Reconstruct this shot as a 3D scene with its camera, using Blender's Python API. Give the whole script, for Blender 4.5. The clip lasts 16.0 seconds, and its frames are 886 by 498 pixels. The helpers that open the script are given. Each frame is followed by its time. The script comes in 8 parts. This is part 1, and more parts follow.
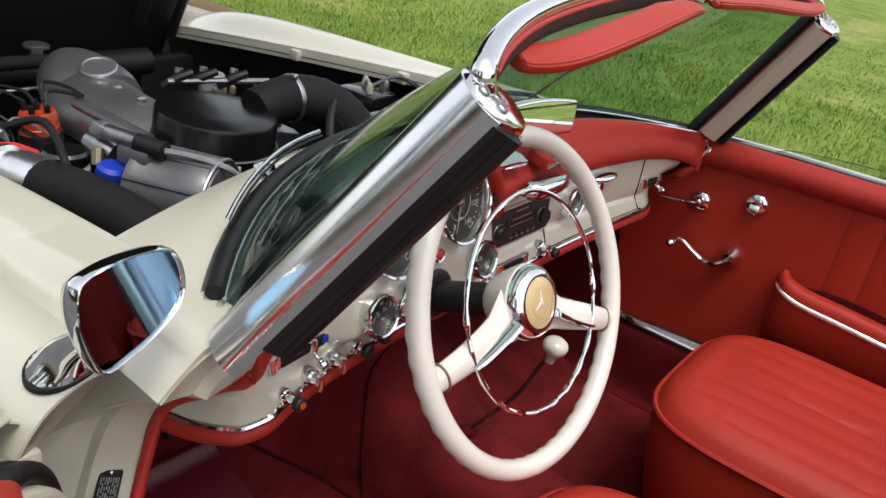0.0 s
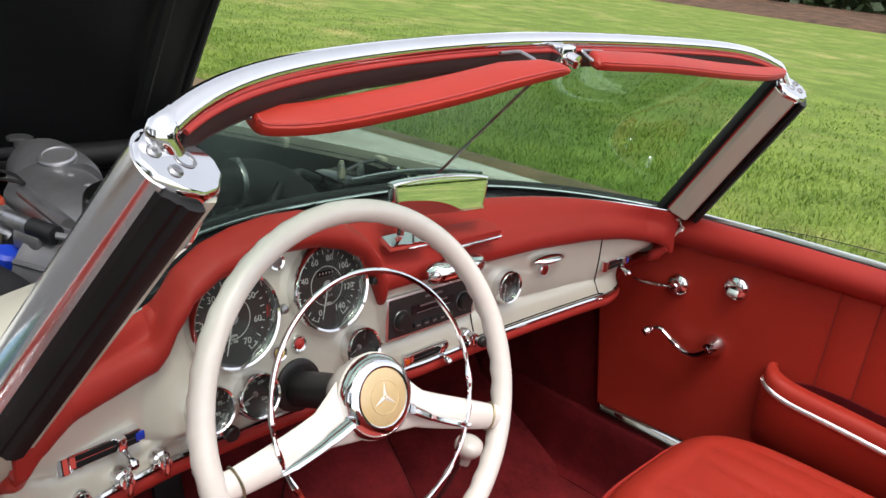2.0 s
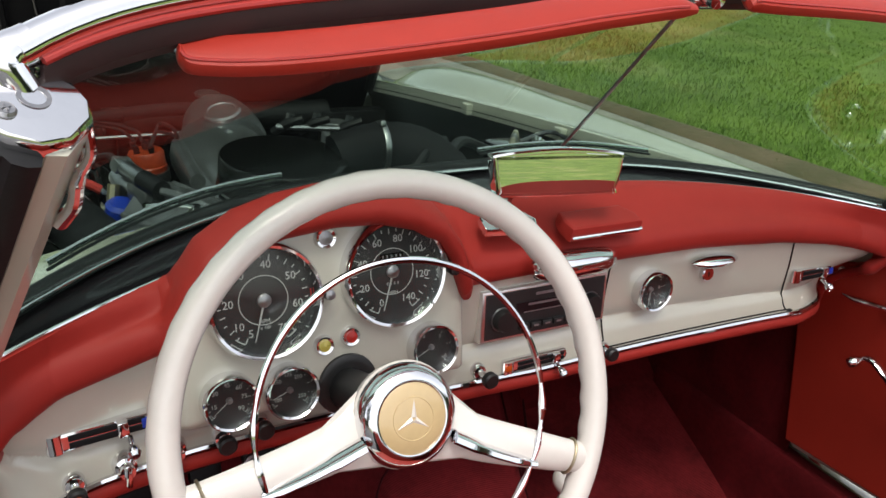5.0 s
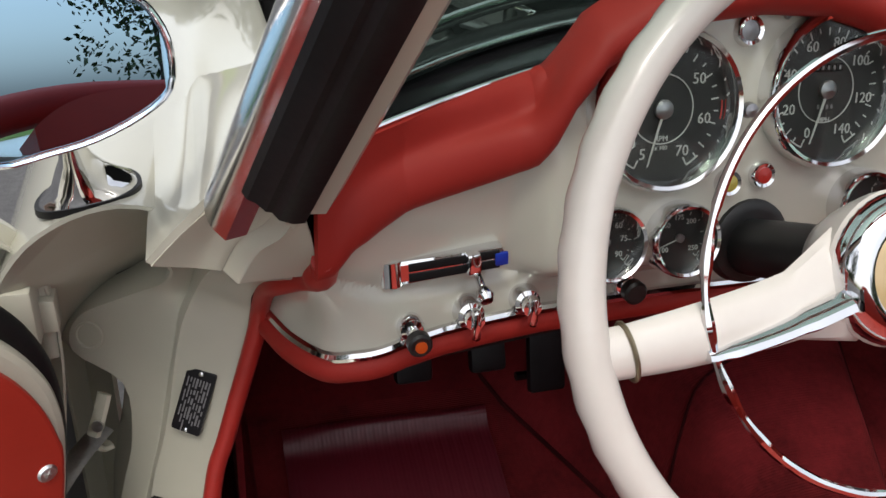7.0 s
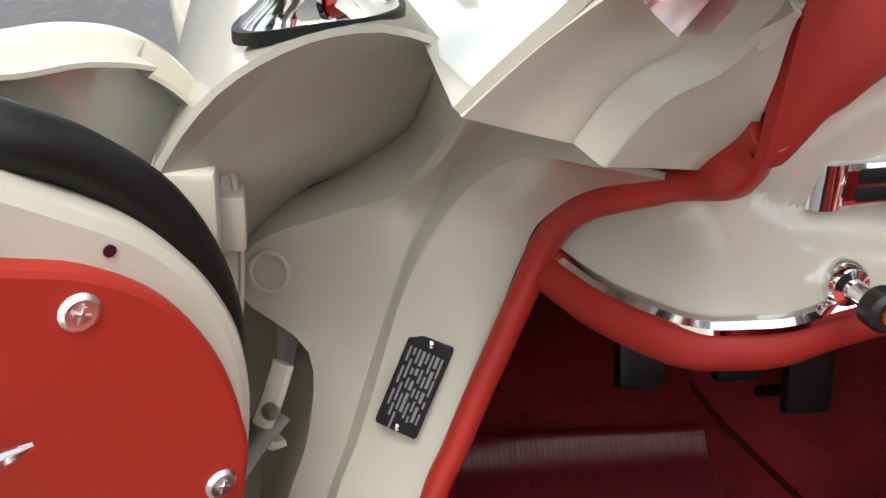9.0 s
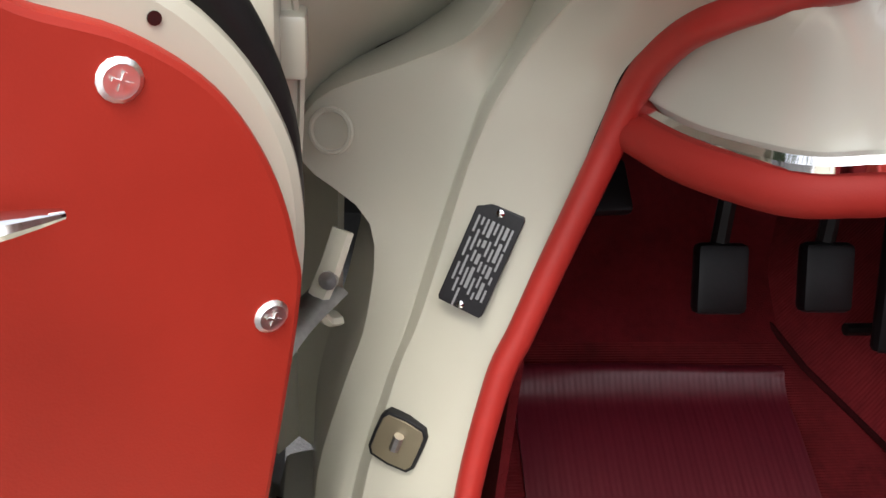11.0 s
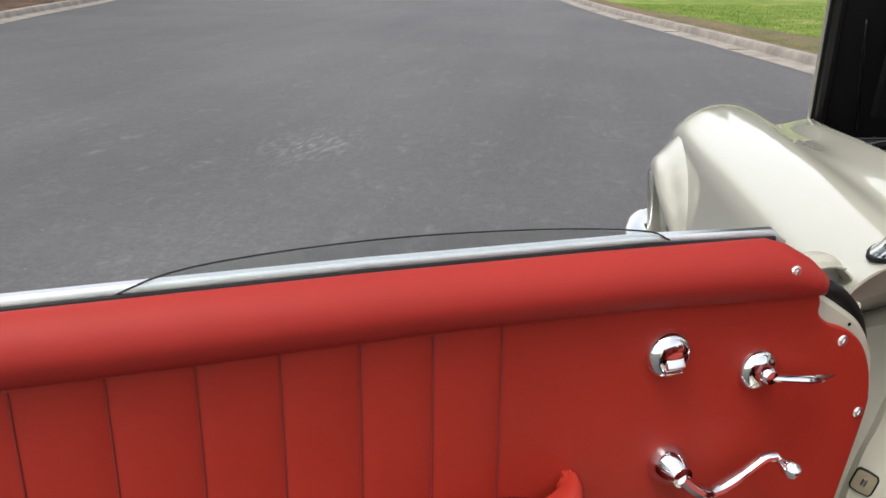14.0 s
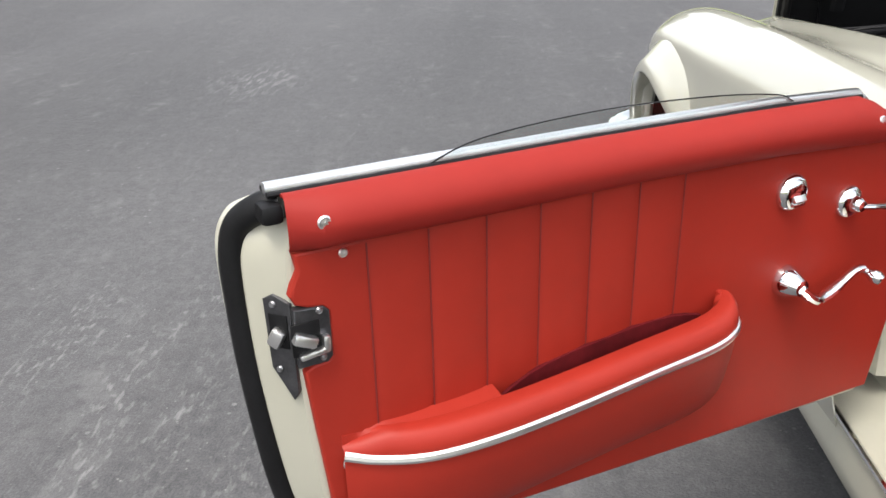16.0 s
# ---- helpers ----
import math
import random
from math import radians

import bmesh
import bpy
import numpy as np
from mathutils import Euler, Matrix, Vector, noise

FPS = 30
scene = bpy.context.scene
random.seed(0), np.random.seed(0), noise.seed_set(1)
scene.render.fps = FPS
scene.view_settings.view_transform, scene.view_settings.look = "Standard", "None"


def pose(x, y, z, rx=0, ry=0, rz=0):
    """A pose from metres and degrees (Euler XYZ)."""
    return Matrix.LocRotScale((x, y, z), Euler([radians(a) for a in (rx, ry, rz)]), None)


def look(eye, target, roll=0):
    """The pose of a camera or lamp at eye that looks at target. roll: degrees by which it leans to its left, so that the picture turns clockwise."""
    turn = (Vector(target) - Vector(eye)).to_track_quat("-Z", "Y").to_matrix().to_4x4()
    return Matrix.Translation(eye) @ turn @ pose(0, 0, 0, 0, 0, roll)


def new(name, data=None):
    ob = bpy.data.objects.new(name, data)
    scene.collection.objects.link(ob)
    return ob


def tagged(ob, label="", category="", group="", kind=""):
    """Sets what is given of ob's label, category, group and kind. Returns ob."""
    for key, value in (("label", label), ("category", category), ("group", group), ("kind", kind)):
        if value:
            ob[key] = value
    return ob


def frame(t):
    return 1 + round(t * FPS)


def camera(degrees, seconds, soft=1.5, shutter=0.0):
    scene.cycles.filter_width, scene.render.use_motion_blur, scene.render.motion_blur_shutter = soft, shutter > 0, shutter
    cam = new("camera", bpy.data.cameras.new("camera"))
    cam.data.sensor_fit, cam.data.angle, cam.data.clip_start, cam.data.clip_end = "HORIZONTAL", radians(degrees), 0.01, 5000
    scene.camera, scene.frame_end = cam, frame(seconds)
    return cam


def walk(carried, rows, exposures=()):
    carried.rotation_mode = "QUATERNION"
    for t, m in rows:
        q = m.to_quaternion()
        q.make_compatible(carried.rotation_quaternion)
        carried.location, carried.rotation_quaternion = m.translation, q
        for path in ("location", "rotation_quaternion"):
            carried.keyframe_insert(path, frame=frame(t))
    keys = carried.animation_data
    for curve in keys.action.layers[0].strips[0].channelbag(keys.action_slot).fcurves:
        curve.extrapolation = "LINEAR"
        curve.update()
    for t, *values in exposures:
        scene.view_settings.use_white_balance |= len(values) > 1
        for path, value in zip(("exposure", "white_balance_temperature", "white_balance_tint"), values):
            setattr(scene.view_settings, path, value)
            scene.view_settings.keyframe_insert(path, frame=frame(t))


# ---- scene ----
cam = camera(56.2, 16.0)
PATH = [
    (0, (-1.086, -0.373, 1.344), (0.437, 0.613, 0.502), 10.5),
    (0.5, (-1.114, -0.338, 1.344), (0.351, 0.716, 0.482), 10.3),
    (1, (-1.057, -0.362, 1.330), (0.405, 0.744, 0.531), 9.2),
    (1.5, (-0.933, -0.457, 1.330), (0.441, 0.828, 0.650), 7.7),
    (2, (-0.832, -0.536, 1.339), (0.591, 0.696, 0.663), 7.2),
    (2.5, (-0.735, -0.506, 1.334), (0.699, 0.683, 0.606), 7.7),
    (3, (-0.660, -0.542, 1.335), (0.641, 0.786, 0.597), 7.7),
    (3.2, (-0.634, -0.577, 1.346), (0.599, 0.814, 0.607), 8.3),
    (5.3, (-0.571, -0.471, 1.277), (0.354, 1.106, 0.466), 5.2),
    (5.5, (-0.573, -0.443, 1.257), (0.334, 1.111, 0.383), 5.7),
    (6, (-0.596, -0.394, 1.185), (0.246, 1.156, 0.241), 5.5),
    (6.5, (-0.627, -0.326, 1.144), (0.111, 1.260, 0.174), 4.8),
    (7, (-0.666, -0.310, 1.106), (-0.110, 1.364, 0.163), 3.8),
    (7.5, (-0.706, -0.270, 1.018), (-0.200, 1.407, 0.053), 5.0),
    (8, (-0.728, -0.201, 0.983), (-0.246, 1.489, 0.028), 5.0),
    (8.5, (-0.745, -0.143, 0.950), (-0.305, 1.554, -0.012), 5.1),
    (9, (-0.755, -0.095, 0.937), (-0.359, 1.632, 0.008), 5.0),
    (9.5, (-0.757, -0.043, 0.924), (-0.428, 1.699, -0.002), 4.3),
    (10, (-0.754, -0.030, 0.885), (-0.461, 1.690, -0.094), 4.3),
    (10.2, (-0.749, -0.033, 0.865), (-0.467, 1.676, -0.134), 4.3),
    (12.3, (-0.812, -0.300, 0.992), (-0.628, 1.520, 0.200), 4.4),
    (12.5, (-0.849, -0.341, 1.038), (-0.680, 1.519, 0.322), 3.7),
    (13, (-0.956, -0.517, 1.170), (-1.011, 1.375, 0.522), 1.8),
    (13.5, (-1.069, -0.660, 1.211), (-1.235, 1.233, 0.587), 1.7),
    (14, (-1.097, -0.733, 1.171), (-1.425, 1.127, 0.512), 0.9),
    (14.5, (-1.096, -0.842, 1.165), (-1.575, 0.970, 0.469), 1.1),
    (15, (-1.133, -0.928, 1.159), (-1.593, 0.877, 0.429), 0.5),
    (15.5, (-1.283, -0.985, 1.172), (-1.546, 0.857, 0.438), 0.9),
    (16, (-1.380, -0.970, 1.178), (-1.495, 0.854, 0.366), -1.6),
]
walk(cam, [(t, look(eye, target, roll)) for t, eye, target, roll in PATH], exposures=[
    (0.0, 1.05, 6650, 10), (0.5, 0.85, 6650, 10), (1.0, 0.95, 6650, 10), (1.5, 0.95, 6650, 10), (2.0, 1.25, 6650, 10), (3.0, 1.20, 6650, 10), (5.5, 1.05, 6650, 10), (6.0, 1.05, 6650, 10), (6.5, 0.84, 6650, 10), (7.0, 0.84, 6650, 10), (8.0, 1.54, 6650, 10), (8.5, 1.70, 6650, 10), (9.0, 1.62, 6650, 10), (9.5, 1.18, 6650, 10), (10.0, 1.60, 6650, 10),
    (12.5, 1.88, 6650, 10), (13.0, 0.99, 6650, 10), (13.5, 0.92, 6650, 10), (14.0, 1.12, 6650, 10), (14.5, 1.56, 6650, 10), (15.5, 1.72, 6650, 10), (16.0, 1.45, 6650, 10)])

# ---- world and light ----
world = bpy.data.worlds.new("sky")
scene.world = world
world.use_nodes = True
wn = world.node_tree.nodes
sky = wn.new("ShaderNodeTexSky")
sky.sky_type, sky.sun_disc = "NISHITA", False
sky.sun_elevation, sky.sun_rotation = radians(66), radians(205)
sky.air_density, sky.dust_density, sky.ozone_density = 1.0, 2.5, 1.0
wn["Background"].inputs["Strength"].default_value = 0.15
haze = wn.new("ShaderNodeHueSaturation")
haze.inputs["Saturation"].default_value = 0.32
world.node_tree.links.new(sky.outputs["Color"], haze.inputs["Color"])
world.node_tree.links.new(haze.outputs["Color"], wn["Background"].inputs["Color"])
sun_data = bpy.data.lights.new("sun", "SUN")
sun_data.energy, sun_data.angle, sun_data.color = 0.8, radians(20), (1.0, 0.96, 0.9)
sun = new("sun", sun_data)
SUN_EL, SUN_AZ = radians(66), radians(205)
sun.matrix_world = look((0, 0, 30), (-30 * math.cos(SUN_EL) * math.sin(SUN_AZ), -30 * math.cos(SUN_EL) * math.cos(SUN_AZ), 30 - 30 * math.sin(SUN_EL)))


# ---- materials ----
def material(name, col, rough=0.5, metal=0.0, coat=0.0, var=0.10, scale=6.0, bump=0.0, bscale=300.0, kind="noise", col2=None, sheen=0.0, rvar=0.0, spec=0.5, dist=0.002, coat_ior=1.5, along="X"):
    """A principled material: two scales of colour variation, fine relief and uneven gloss."""
    m = bpy.data.materials.new(name)
    m.use_nodes = True
    n, l = m.node_tree.nodes, m.node_tree.links
    p = n["Principled BSDF"]
    p.inputs["Roughness"].default_value, p.inputs["Metallic"].default_value = rough, metal
    p.inputs["Coat Weight"].default_value, p.inputs["Coat Roughness"].default_value = coat, 0.04
    p.inputs["Sheen Weight"].default_value = sheen
    p.inputs["Coat IOR"].default_value = coat_ior
    p.inputs["Specular IOR Level"].default_value = spec
    at = n.new("ShaderNodeTexCoord")
    big, small = n.new("ShaderNodeTexNoise"), n.new("ShaderNodeTexNoise")
    big.inputs["Scale"].default_value, big.inputs["Detail"].default_value = scale, 4
    small.inputs["Scale"].default_value, small.inputs["Detail"].default_value = scale * 9, 3
    ma = n.new("ShaderNodeMath")
    ma.operation = "MULTIPLY_ADD"
    ma.inputs[1].default_value = 0.4
    ramp = n.new("ShaderNodeValToRGB")
    c2 = col2 or tuple(c * (1 - 2 * var) for c in col)
    c3 = tuple(min(1, c * (1 + var)) for c in col)
    ramp.color_ramp.elements[0].position, ramp.color_ramp.elements[0].color = 0.45, (*c2, 1)
    ramp.color_ramp.elements[1].position, ramp.color_ramp.elements[1].color = 0.95, (*c3, 1)
    for tex in (big, small):
        l.new(at.outputs["Object"], tex.inputs["Vector"])
    l.new(small.outputs["Fac"], ma.inputs[0])
    l.new(big.outputs["Fac"], ma.inputs[2])
    l.new(ma.outputs[0], ramp.inputs["Fac"])
    l.new(ramp.outputs["Color"], p.inputs["Base Color"])
    if rvar:
        mr = n.new("ShaderNodeMapRange")
        mr.inputs["To Min"].default_value, mr.inputs["To Max"].default_value = max(0.0, rough - rvar), rough + rvar
        l.new(small.outputs["Fac"], mr.inputs["Value"])
        l.new(mr.outputs[0], p.inputs["Roughness"])
    if bump:
        b = n.new("ShaderNodeBump")
        b.inputs["Strength"].default_value, b.inputs["Distance"].default_value = bump, dist
        if kind == "leather":
            tex = n.new("ShaderNodeTexVoronoi")
            tex.inputs["Scale"].default_value = bscale
            l.new(tex.outputs["Distance"], b.inputs["Height"])
        elif kind == "rib":
            tex = n.new("ShaderNodeTexWave")
            tex.inputs["Scale"].default_value, tex.inputs["Distortion"].default_value = bscale, 0.6
            tex.bands_direction = along
            l.new(tex.outputs["Fac"], b.inputs["Height"])
        else:
            tex = n.new("ShaderNodeTexNoise")
            tex.inputs["Scale"].default_value, tex.inputs["Detail"].default_value = bscale, 5
            l.new(tex.outputs["Fac"], b.inputs["Height"])
        l.new(at.outputs["Object"], tex.inputs["Vector"])
        l.new(b.outputs["Normal"], p.inputs["Normal"])
    return m


def glass_material(name, tint, gloss=1.0, least=0.028):
    """Clear glass: the light goes straight on, and a Fresnel share of it is mirrored."""
    m = bpy.data.materials.new(name)
    m.use_nodes = True
    n, l = m.node_tree.nodes, m.node_tree.links
    n.remove(n["Principled BSDF"])
    tr, gl, mix, fr = n.new("ShaderNodeBsdfTransparent"), n.new("ShaderNodeBsdfGlossy"), n.new("ShaderNodeMixShader"), n.new("ShaderNodeLayerWeight")
    pw, ml = n.new("ShaderNodeMath"), n.new("ShaderNodeMath")
    pw.operation, pw.inputs[1].default_value = "POWER", 5.0
    ml.operation, ml.inputs[1].default_value, ml.inputs[2].default_value = "MULTIPLY_ADD", 0.62, least
    tr.inputs["Color"].default_value = (*tint, 1)
    gl.inputs["Roughness"].default_value = 0.01
    gl.inputs["Color"].default_value = (gloss, gloss, gloss, 1)
    l.new(fr.outputs["Facing"], pw.inputs[0])
    l.new(pw.outputs[0], ml.inputs[0])
    l.new(ml.outputs[0], mix.inputs[0])
    l.new(tr.outputs[0], mix.inputs[1])
    l.new(gl.outputs[0], mix.inputs[2])
    l.new(mix.outputs[0], n["Material Output"].inputs["Surface"])
    return m


def asphalt_material():
    """Worn asphalt: fine pale stones, broad mottling, and scuffs drawn out along the road."""
    m = bpy.data.materials.new("asphalt")
    m.use_nodes = True
    n, l = m.node_tree.nodes, m.node_tree.links
    p = n["Principled BSDF"]
    at = n.new("ShaderNodeTexCoord")
    def tex(kind, scale, detail=4, stretch=None, turn=-32):
        t = n.new(kind)
        t.inputs["Scale"].default_value = scale
        if kind.endswith("Noise"):
            t.inputs["Detail"].default_value = detail
        if stretch:
            mp = n.new("ShaderNodeMapping")
            mp.inputs["Rotation"].default_value, mp.inputs["Scale"].default_value = (0, 0, radians(turn)), stretch
            l.new(at.outputs["Object"], mp.inputs["Vector"])
            l.new(mp.outputs[0], t.inputs["Vector"])
        else:
            l.new(at.outputs["Object"], t.inputs["Vector"])
        return t
    def ramp(src, a, b, ca, cb):
        r = n.new("ShaderNodeValToRGB")
        r.color_ramp.elements[0].position, r.color_ramp.elements[0].color = a, (*ca, 1)
        r.color_ramp.elements[1].position, r.color_ramp.elements[1].color = b, (*cb, 1)
        l.new(src, r.inputs["Fac"])
        return r
    def mix(mode, fac, a, b):
        x = n.new("ShaderNodeMixRGB")
        x.blend_type = mode
        if isinstance(fac, float):
            x.inputs[0].default_value = fac
        else:
            l.new(fac, x.inputs[0])
        l.new(a, x.inputs[1])
        if isinstance(b, tuple):
            x.inputs[2].default_value = (*b, 1)
        else:
            l.new(b, x.inputs[2])
        return x.outputs[0]
    broad = ramp(tex("ShaderNodeTexNoise", 0.35, 5).outputs["Fac"], 0.3, 0.75, (0.0600, 0.0590, 0.0605), (0.0870, 0.0855, 0.0860))
    grain = tex("ShaderNodeTexNoise", 160, 3)
    stones = ramp(tex("ShaderNodeTexVoronoi", 55).outputs["Distance"], 0.05, 0.22, (1, 1, 1), (0, 0, 0))
    rare = ramp(tex("ShaderNodeTexNoise", 30, 2).outputs["Fac"], 0.56, 0.66, (0, 0, 0), (1, 1, 1))
    scuff = ramp(tex("ShaderNodeTexNoise", 1.3, 6, (3.4, 0.8, 1)).outputs["Fac"], 0.57, 0.80, (0, 0, 0), (0.55, 0.55, 0.55))
    gr = ramp(grain.outputs["Fac"], 0.3, 0.7, (0.72, 0.72, 0.72), (1.26, 1.26, 1.26))
    mid = ramp(tex("ShaderNodeTexNoise", 7, 5).outputs["Fac"], 0.3, 0.75, (0.93, 0.93, 0.93), (1.07, 1.07, 1.07))
    lanes = ramp(tex("ShaderNodeTexNoise", 1.0, 3, (1.1, 0.10, 1)).outputs["Fac"], 0.3, 0.7, (0.84, 0.84, 0.84), (1.15, 1.15, 1.15))
    fine = ramp(tex("ShaderNodeTexNoise", 42, 4).outputs["Fac"], 0.3, 0.72, (0.84, 0.84, 0.84), (1.18, 1.18, 1.18))
    base = mix("MULTIPLY", 1.0, mix("MULTIPLY", 1.0, broad.outputs[0], gr.outputs[0]), mid.outputs[0])
    base = mix("MULTIPLY", 1.0, mix("MULTIPLY", 1.0, base, lanes.outputs[0]), fine.outputs[0])
    st = mix("MULTIPLY", 1.0, stones.outputs[0], rare.outputs[0])
    c = mix("MIX", st, base, (0.221, 0.2145, 0.208))
    patch = ramp(tex("ShaderNodeTexNoise", 9, 4).outputs["Fac"], 0.45, 0.62, (0, 0, 0), (1, 1, 1))
    sc = mix("MULTIPLY", 1.0, scuff.outputs[0], patch.outputs[0])
    spot = n.new("ShaderNodeMapping")
    spot.inputs["Location"].default_value, spot.inputs["Scale"].default_value = (2.9 / 0.42, -4.45 / 0.75, 0), (1 / 0.42, 1 / 0.75, 1)
    far = n.new("ShaderNodeVectorMath")
    far.operation = "LENGTH"
    l.new(at.outputs["Object"], spot.inputs["Vector"])
    l.new(spot.outputs[0], far.inputs[0])
    worn = ramp(far.outputs["Value"], 0.2, 1.0, (1, 1, 1), (0, 0, 0))
    rough_ = ramp(tex("ShaderNodeTexNoise", 9, 7, (3.6, 0.7, 1)).outputs["Fac"], 0.50, 0.66, (0, 0, 0), (0.7, 0.7, 0.7))
    sc = mix("ADD", 1.0, sc, mix("MULTIPLY", 1.0, worn.outputs[0], rough_.outputs[0]))
    rub = ramp(tex("ShaderNodeTexNoise", 4.5, 8, (2.6, 0.8, 1)).outputs["Fac"], 0.56, 0.76, (0, 0, 0), (0.36, 0.36, 0.36))
    sc = mix("ADD", 1.0, sc, mix("MULTIPLY", 1.0, rub.outputs[0], patch.outputs[0]))
    chips = ramp(tex("ShaderNodeTexVoronoi", 16).outputs["Distance"], 0.07, 0.13, (0.8, 0.8, 0.8), (0, 0, 0))
    few = ramp(tex("ShaderNodeTexNoise", 6, 2).outputs["Fac"], 0.50, 0.58, (0, 0, 0), (1, 1, 1))
    sc = mix("ADD", 1.0, sc, mix("MULTIPLY", 1.0, chips.outputs[0], few.outputs[0]))
    brushed = ramp(tex("ShaderNodeTexNoise", 9.0, 8, (3.2, 0.75, 1), -16).outputs["Fac"], 0.55, 0.74, (0, 0, 0), (0.26, 0.26, 0.26))
    rubbed = ramp(tex("ShaderNodeTexNoise", 1.5, 5).outputs["Fac"], 0.42, 0.62, (0.12, 0.12, 0.12), (1, 1, 1))
    sc = mix("ADD", 1.0, sc, mix("MULTIPLY", 1.0, brushed.outputs[0], rubbed.outputs[0]))
    near_ = n.new("ShaderNodeMapping")
    near_.inputs["Location"].default_value, near_.inputs["Scale"].default_value = (2.35 / 1.1, -0.75 / 1.3, 0), (1 / 1.1, 1 / 1.3, 1)
    off = n.new("ShaderNodeVectorMath")
    off.operation = "LENGTH"
    l.new(at.outputs["Object"], near_.inputs["Vector"])
    l.new(near_.outputs[0], off.inputs[0])
    scraped = ramp(off.outputs["Value"], 0.35, 1.15, (1, 1, 1), (0, 0, 0))
    nicks = ramp(tex("ShaderNodeTexNoise", 24, 9, (2.4, 0.8, 1), -22).outputs["Fac"], 0.53, 0.68, (0, 0, 0), (0.85, 0.85, 0.85))
    clumps = ramp(tex("ShaderNodeTexNoise", 2.6, 4, (3.2, 0.55, 1), -22).outputs["Fac"], 0.46, 0.62, (0.08, 0.08, 0.08), (1, 1, 1))
    sc = mix("ADD", 1.0, sc, mix("MULTIPLY", 1.0, mix("MULTIPLY", 1.0, nicks.outputs[0], clumps.outputs[0]), scraped.outputs[0]))
    blot = ramp(tex("ShaderNodeTexNoise", 17, 5).outputs["Fac"], 0.32, 0.70, (0.88, 0.88, 0.88), (1.10, 1.10, 1.10))
    c = mix("MULTIPLY", 1.0, c, blot.outputs[0])
    grit = ramp(tex("ShaderNodeTexVoronoi", 34).outputs["Distance"], 0.06, 0.16, (1, 1, 1), (0, 0, 0))
    drift = ramp(tex("ShaderNodeTexNoise", 1.6, 6, (5.0, 0.5, 1), -14).outputs["Fac"], 0.52, 0.68, (0, 0, 0), (0.6, 0.6, 0.6))
    sc = mix("ADD", 1.0, sc, mix("MULTIPLY", 1.0, grit.outputs[0], drift.outputs[0]))
    c = mix("MIX", sc, c, (0.195, 0.1918, 0.1885))
    l.new(c, p.inputs["Base Color"])
    p.inputs["Roughness"].default_value = 0.68
    b = n.new("ShaderNodeBump")
    b.inputs["Strength"].default_value, b.inputs["Distance"].default_value = 0.6, 0.004
    l.new(grain.outputs["Fac"], b.inputs["Height"])
    l.new(b.outputs["Normal"], p.inputs["Normal"])
    return m


CREAM = material("cream_paint", (0.47, 0.46, 0.38), rough=0.45, spec=0.2, coat=1.0, var=0.02, scale=1.5, coat_ior=1.8)
CREAM_DASH = material("cream_dashboard_paint", (0.4485, 0.4323, 0.364), rough=0.30, coat=1.0, var=0.025, scale=3)
CREAM_IN = material("cream_paint_satin", (0.4388, 0.4258, 0.3445), rough=0.34, coat=0.6, var=0.03, scale=3, bump=0.04, bscale=40)
RED = material("red_leather", (0.315, 0.0225, 0.0125), rough=0.50, var=0.06, scale=5, bump=0.10, bscale=900, kind="leather", rvar=0.05, spec=0.28, dist=0.0006)
RED_PAD = material("red_padded_vinyl", (0.290, 0.0200, 0.0145), rough=0.58, spec=0.24, var=0.05, scale=4, bump=0.08, bscale=1100, kind="leather", dist=0.0005)
PIPING = material("red_piping", (0.325, 0.0195, 0.0143), rough=0.45, var=0.05, scale=20)
CARPET = material("red_carpet", (0.136, 0.0115, 0.0135), rough=0.95, var=0.25, scale=11, bump=0.32, bscale=120, kind="rib", spec=0.12, dist=0.002, along="Y")
CARPET_PLAIN = material("red_carpet_plain", (0.108, 0.0075, 0.0098), rough=0.95, var=0.2, scale=12, bump=0.5, bscale=700, spec=0.1)
MAT_VINYL = material("dark_red_vinyl_mat", (0.105, 0.0070, 0.0140), rough=0.38, var=0.08, scale=8, bump=0.12, bscale=55, kind="rib", dist=0.002)
CHROME = material("chrome", (0.78, 0.78, 0.79), rough=0.06, metal=1.0, var=0.03, scale=12, rvar=0.03)
STAINLESS = material("polished_stainless", (0.80, 0.80, 0.80), rough=0.18, metal=1.0, var=0.04, scale=10, rvar=0.05)
DARK_STEEL = material("dark_worn_steel", (0.105, 0.105, 0.112), rough=0.38, metal=0.8, var=0.2, scale=50, rvar=0.1)
STEEL = material("dull_steel", (0.36, 0.36, 0.37), rough=0.35, metal=1.0, var=0.15, scale=40, rvar=0.12)
BRIGHT = material("bright_satin_alloy", (0.93, 0.93, 0.92), rough=0.30, metal=1.0, var=0.04, scale=30, rvar=0.05)
SOIL = material("dry_soil", (0.1235, 0.0813, 0.0488), rough=0.95, var=0.35, scale=3, col2=(0.0715, 0.065, 0.026), bump=0.9, bscale=40, dist=0.01)
ALU = material("cast_aluminium", (0.29, 0.29, 0.30), rough=0.36, metal=0.85, var=0.12, scale=14, bump=0.12, bscale=250, rvar=0.1)
GREY = material("grey_enamel", (0.105, 0.105, 0.110), rough=0.38, metal=0.35, var=0.10, scale=9, coat=0.3)
RUBBER = material("black_rubber", (0.0065, 0.0065, 0.0072), rough=0.5, var=0.25, scale=20, bump=0.1, bscale=200, spec=0.3)
HOSE = material("black_fabric_hose", (0.0078, 0.0078, 0.0091), rough=0.75, var=0.2, scale=25, bump=0.2, bscale=400, spec=0.2)
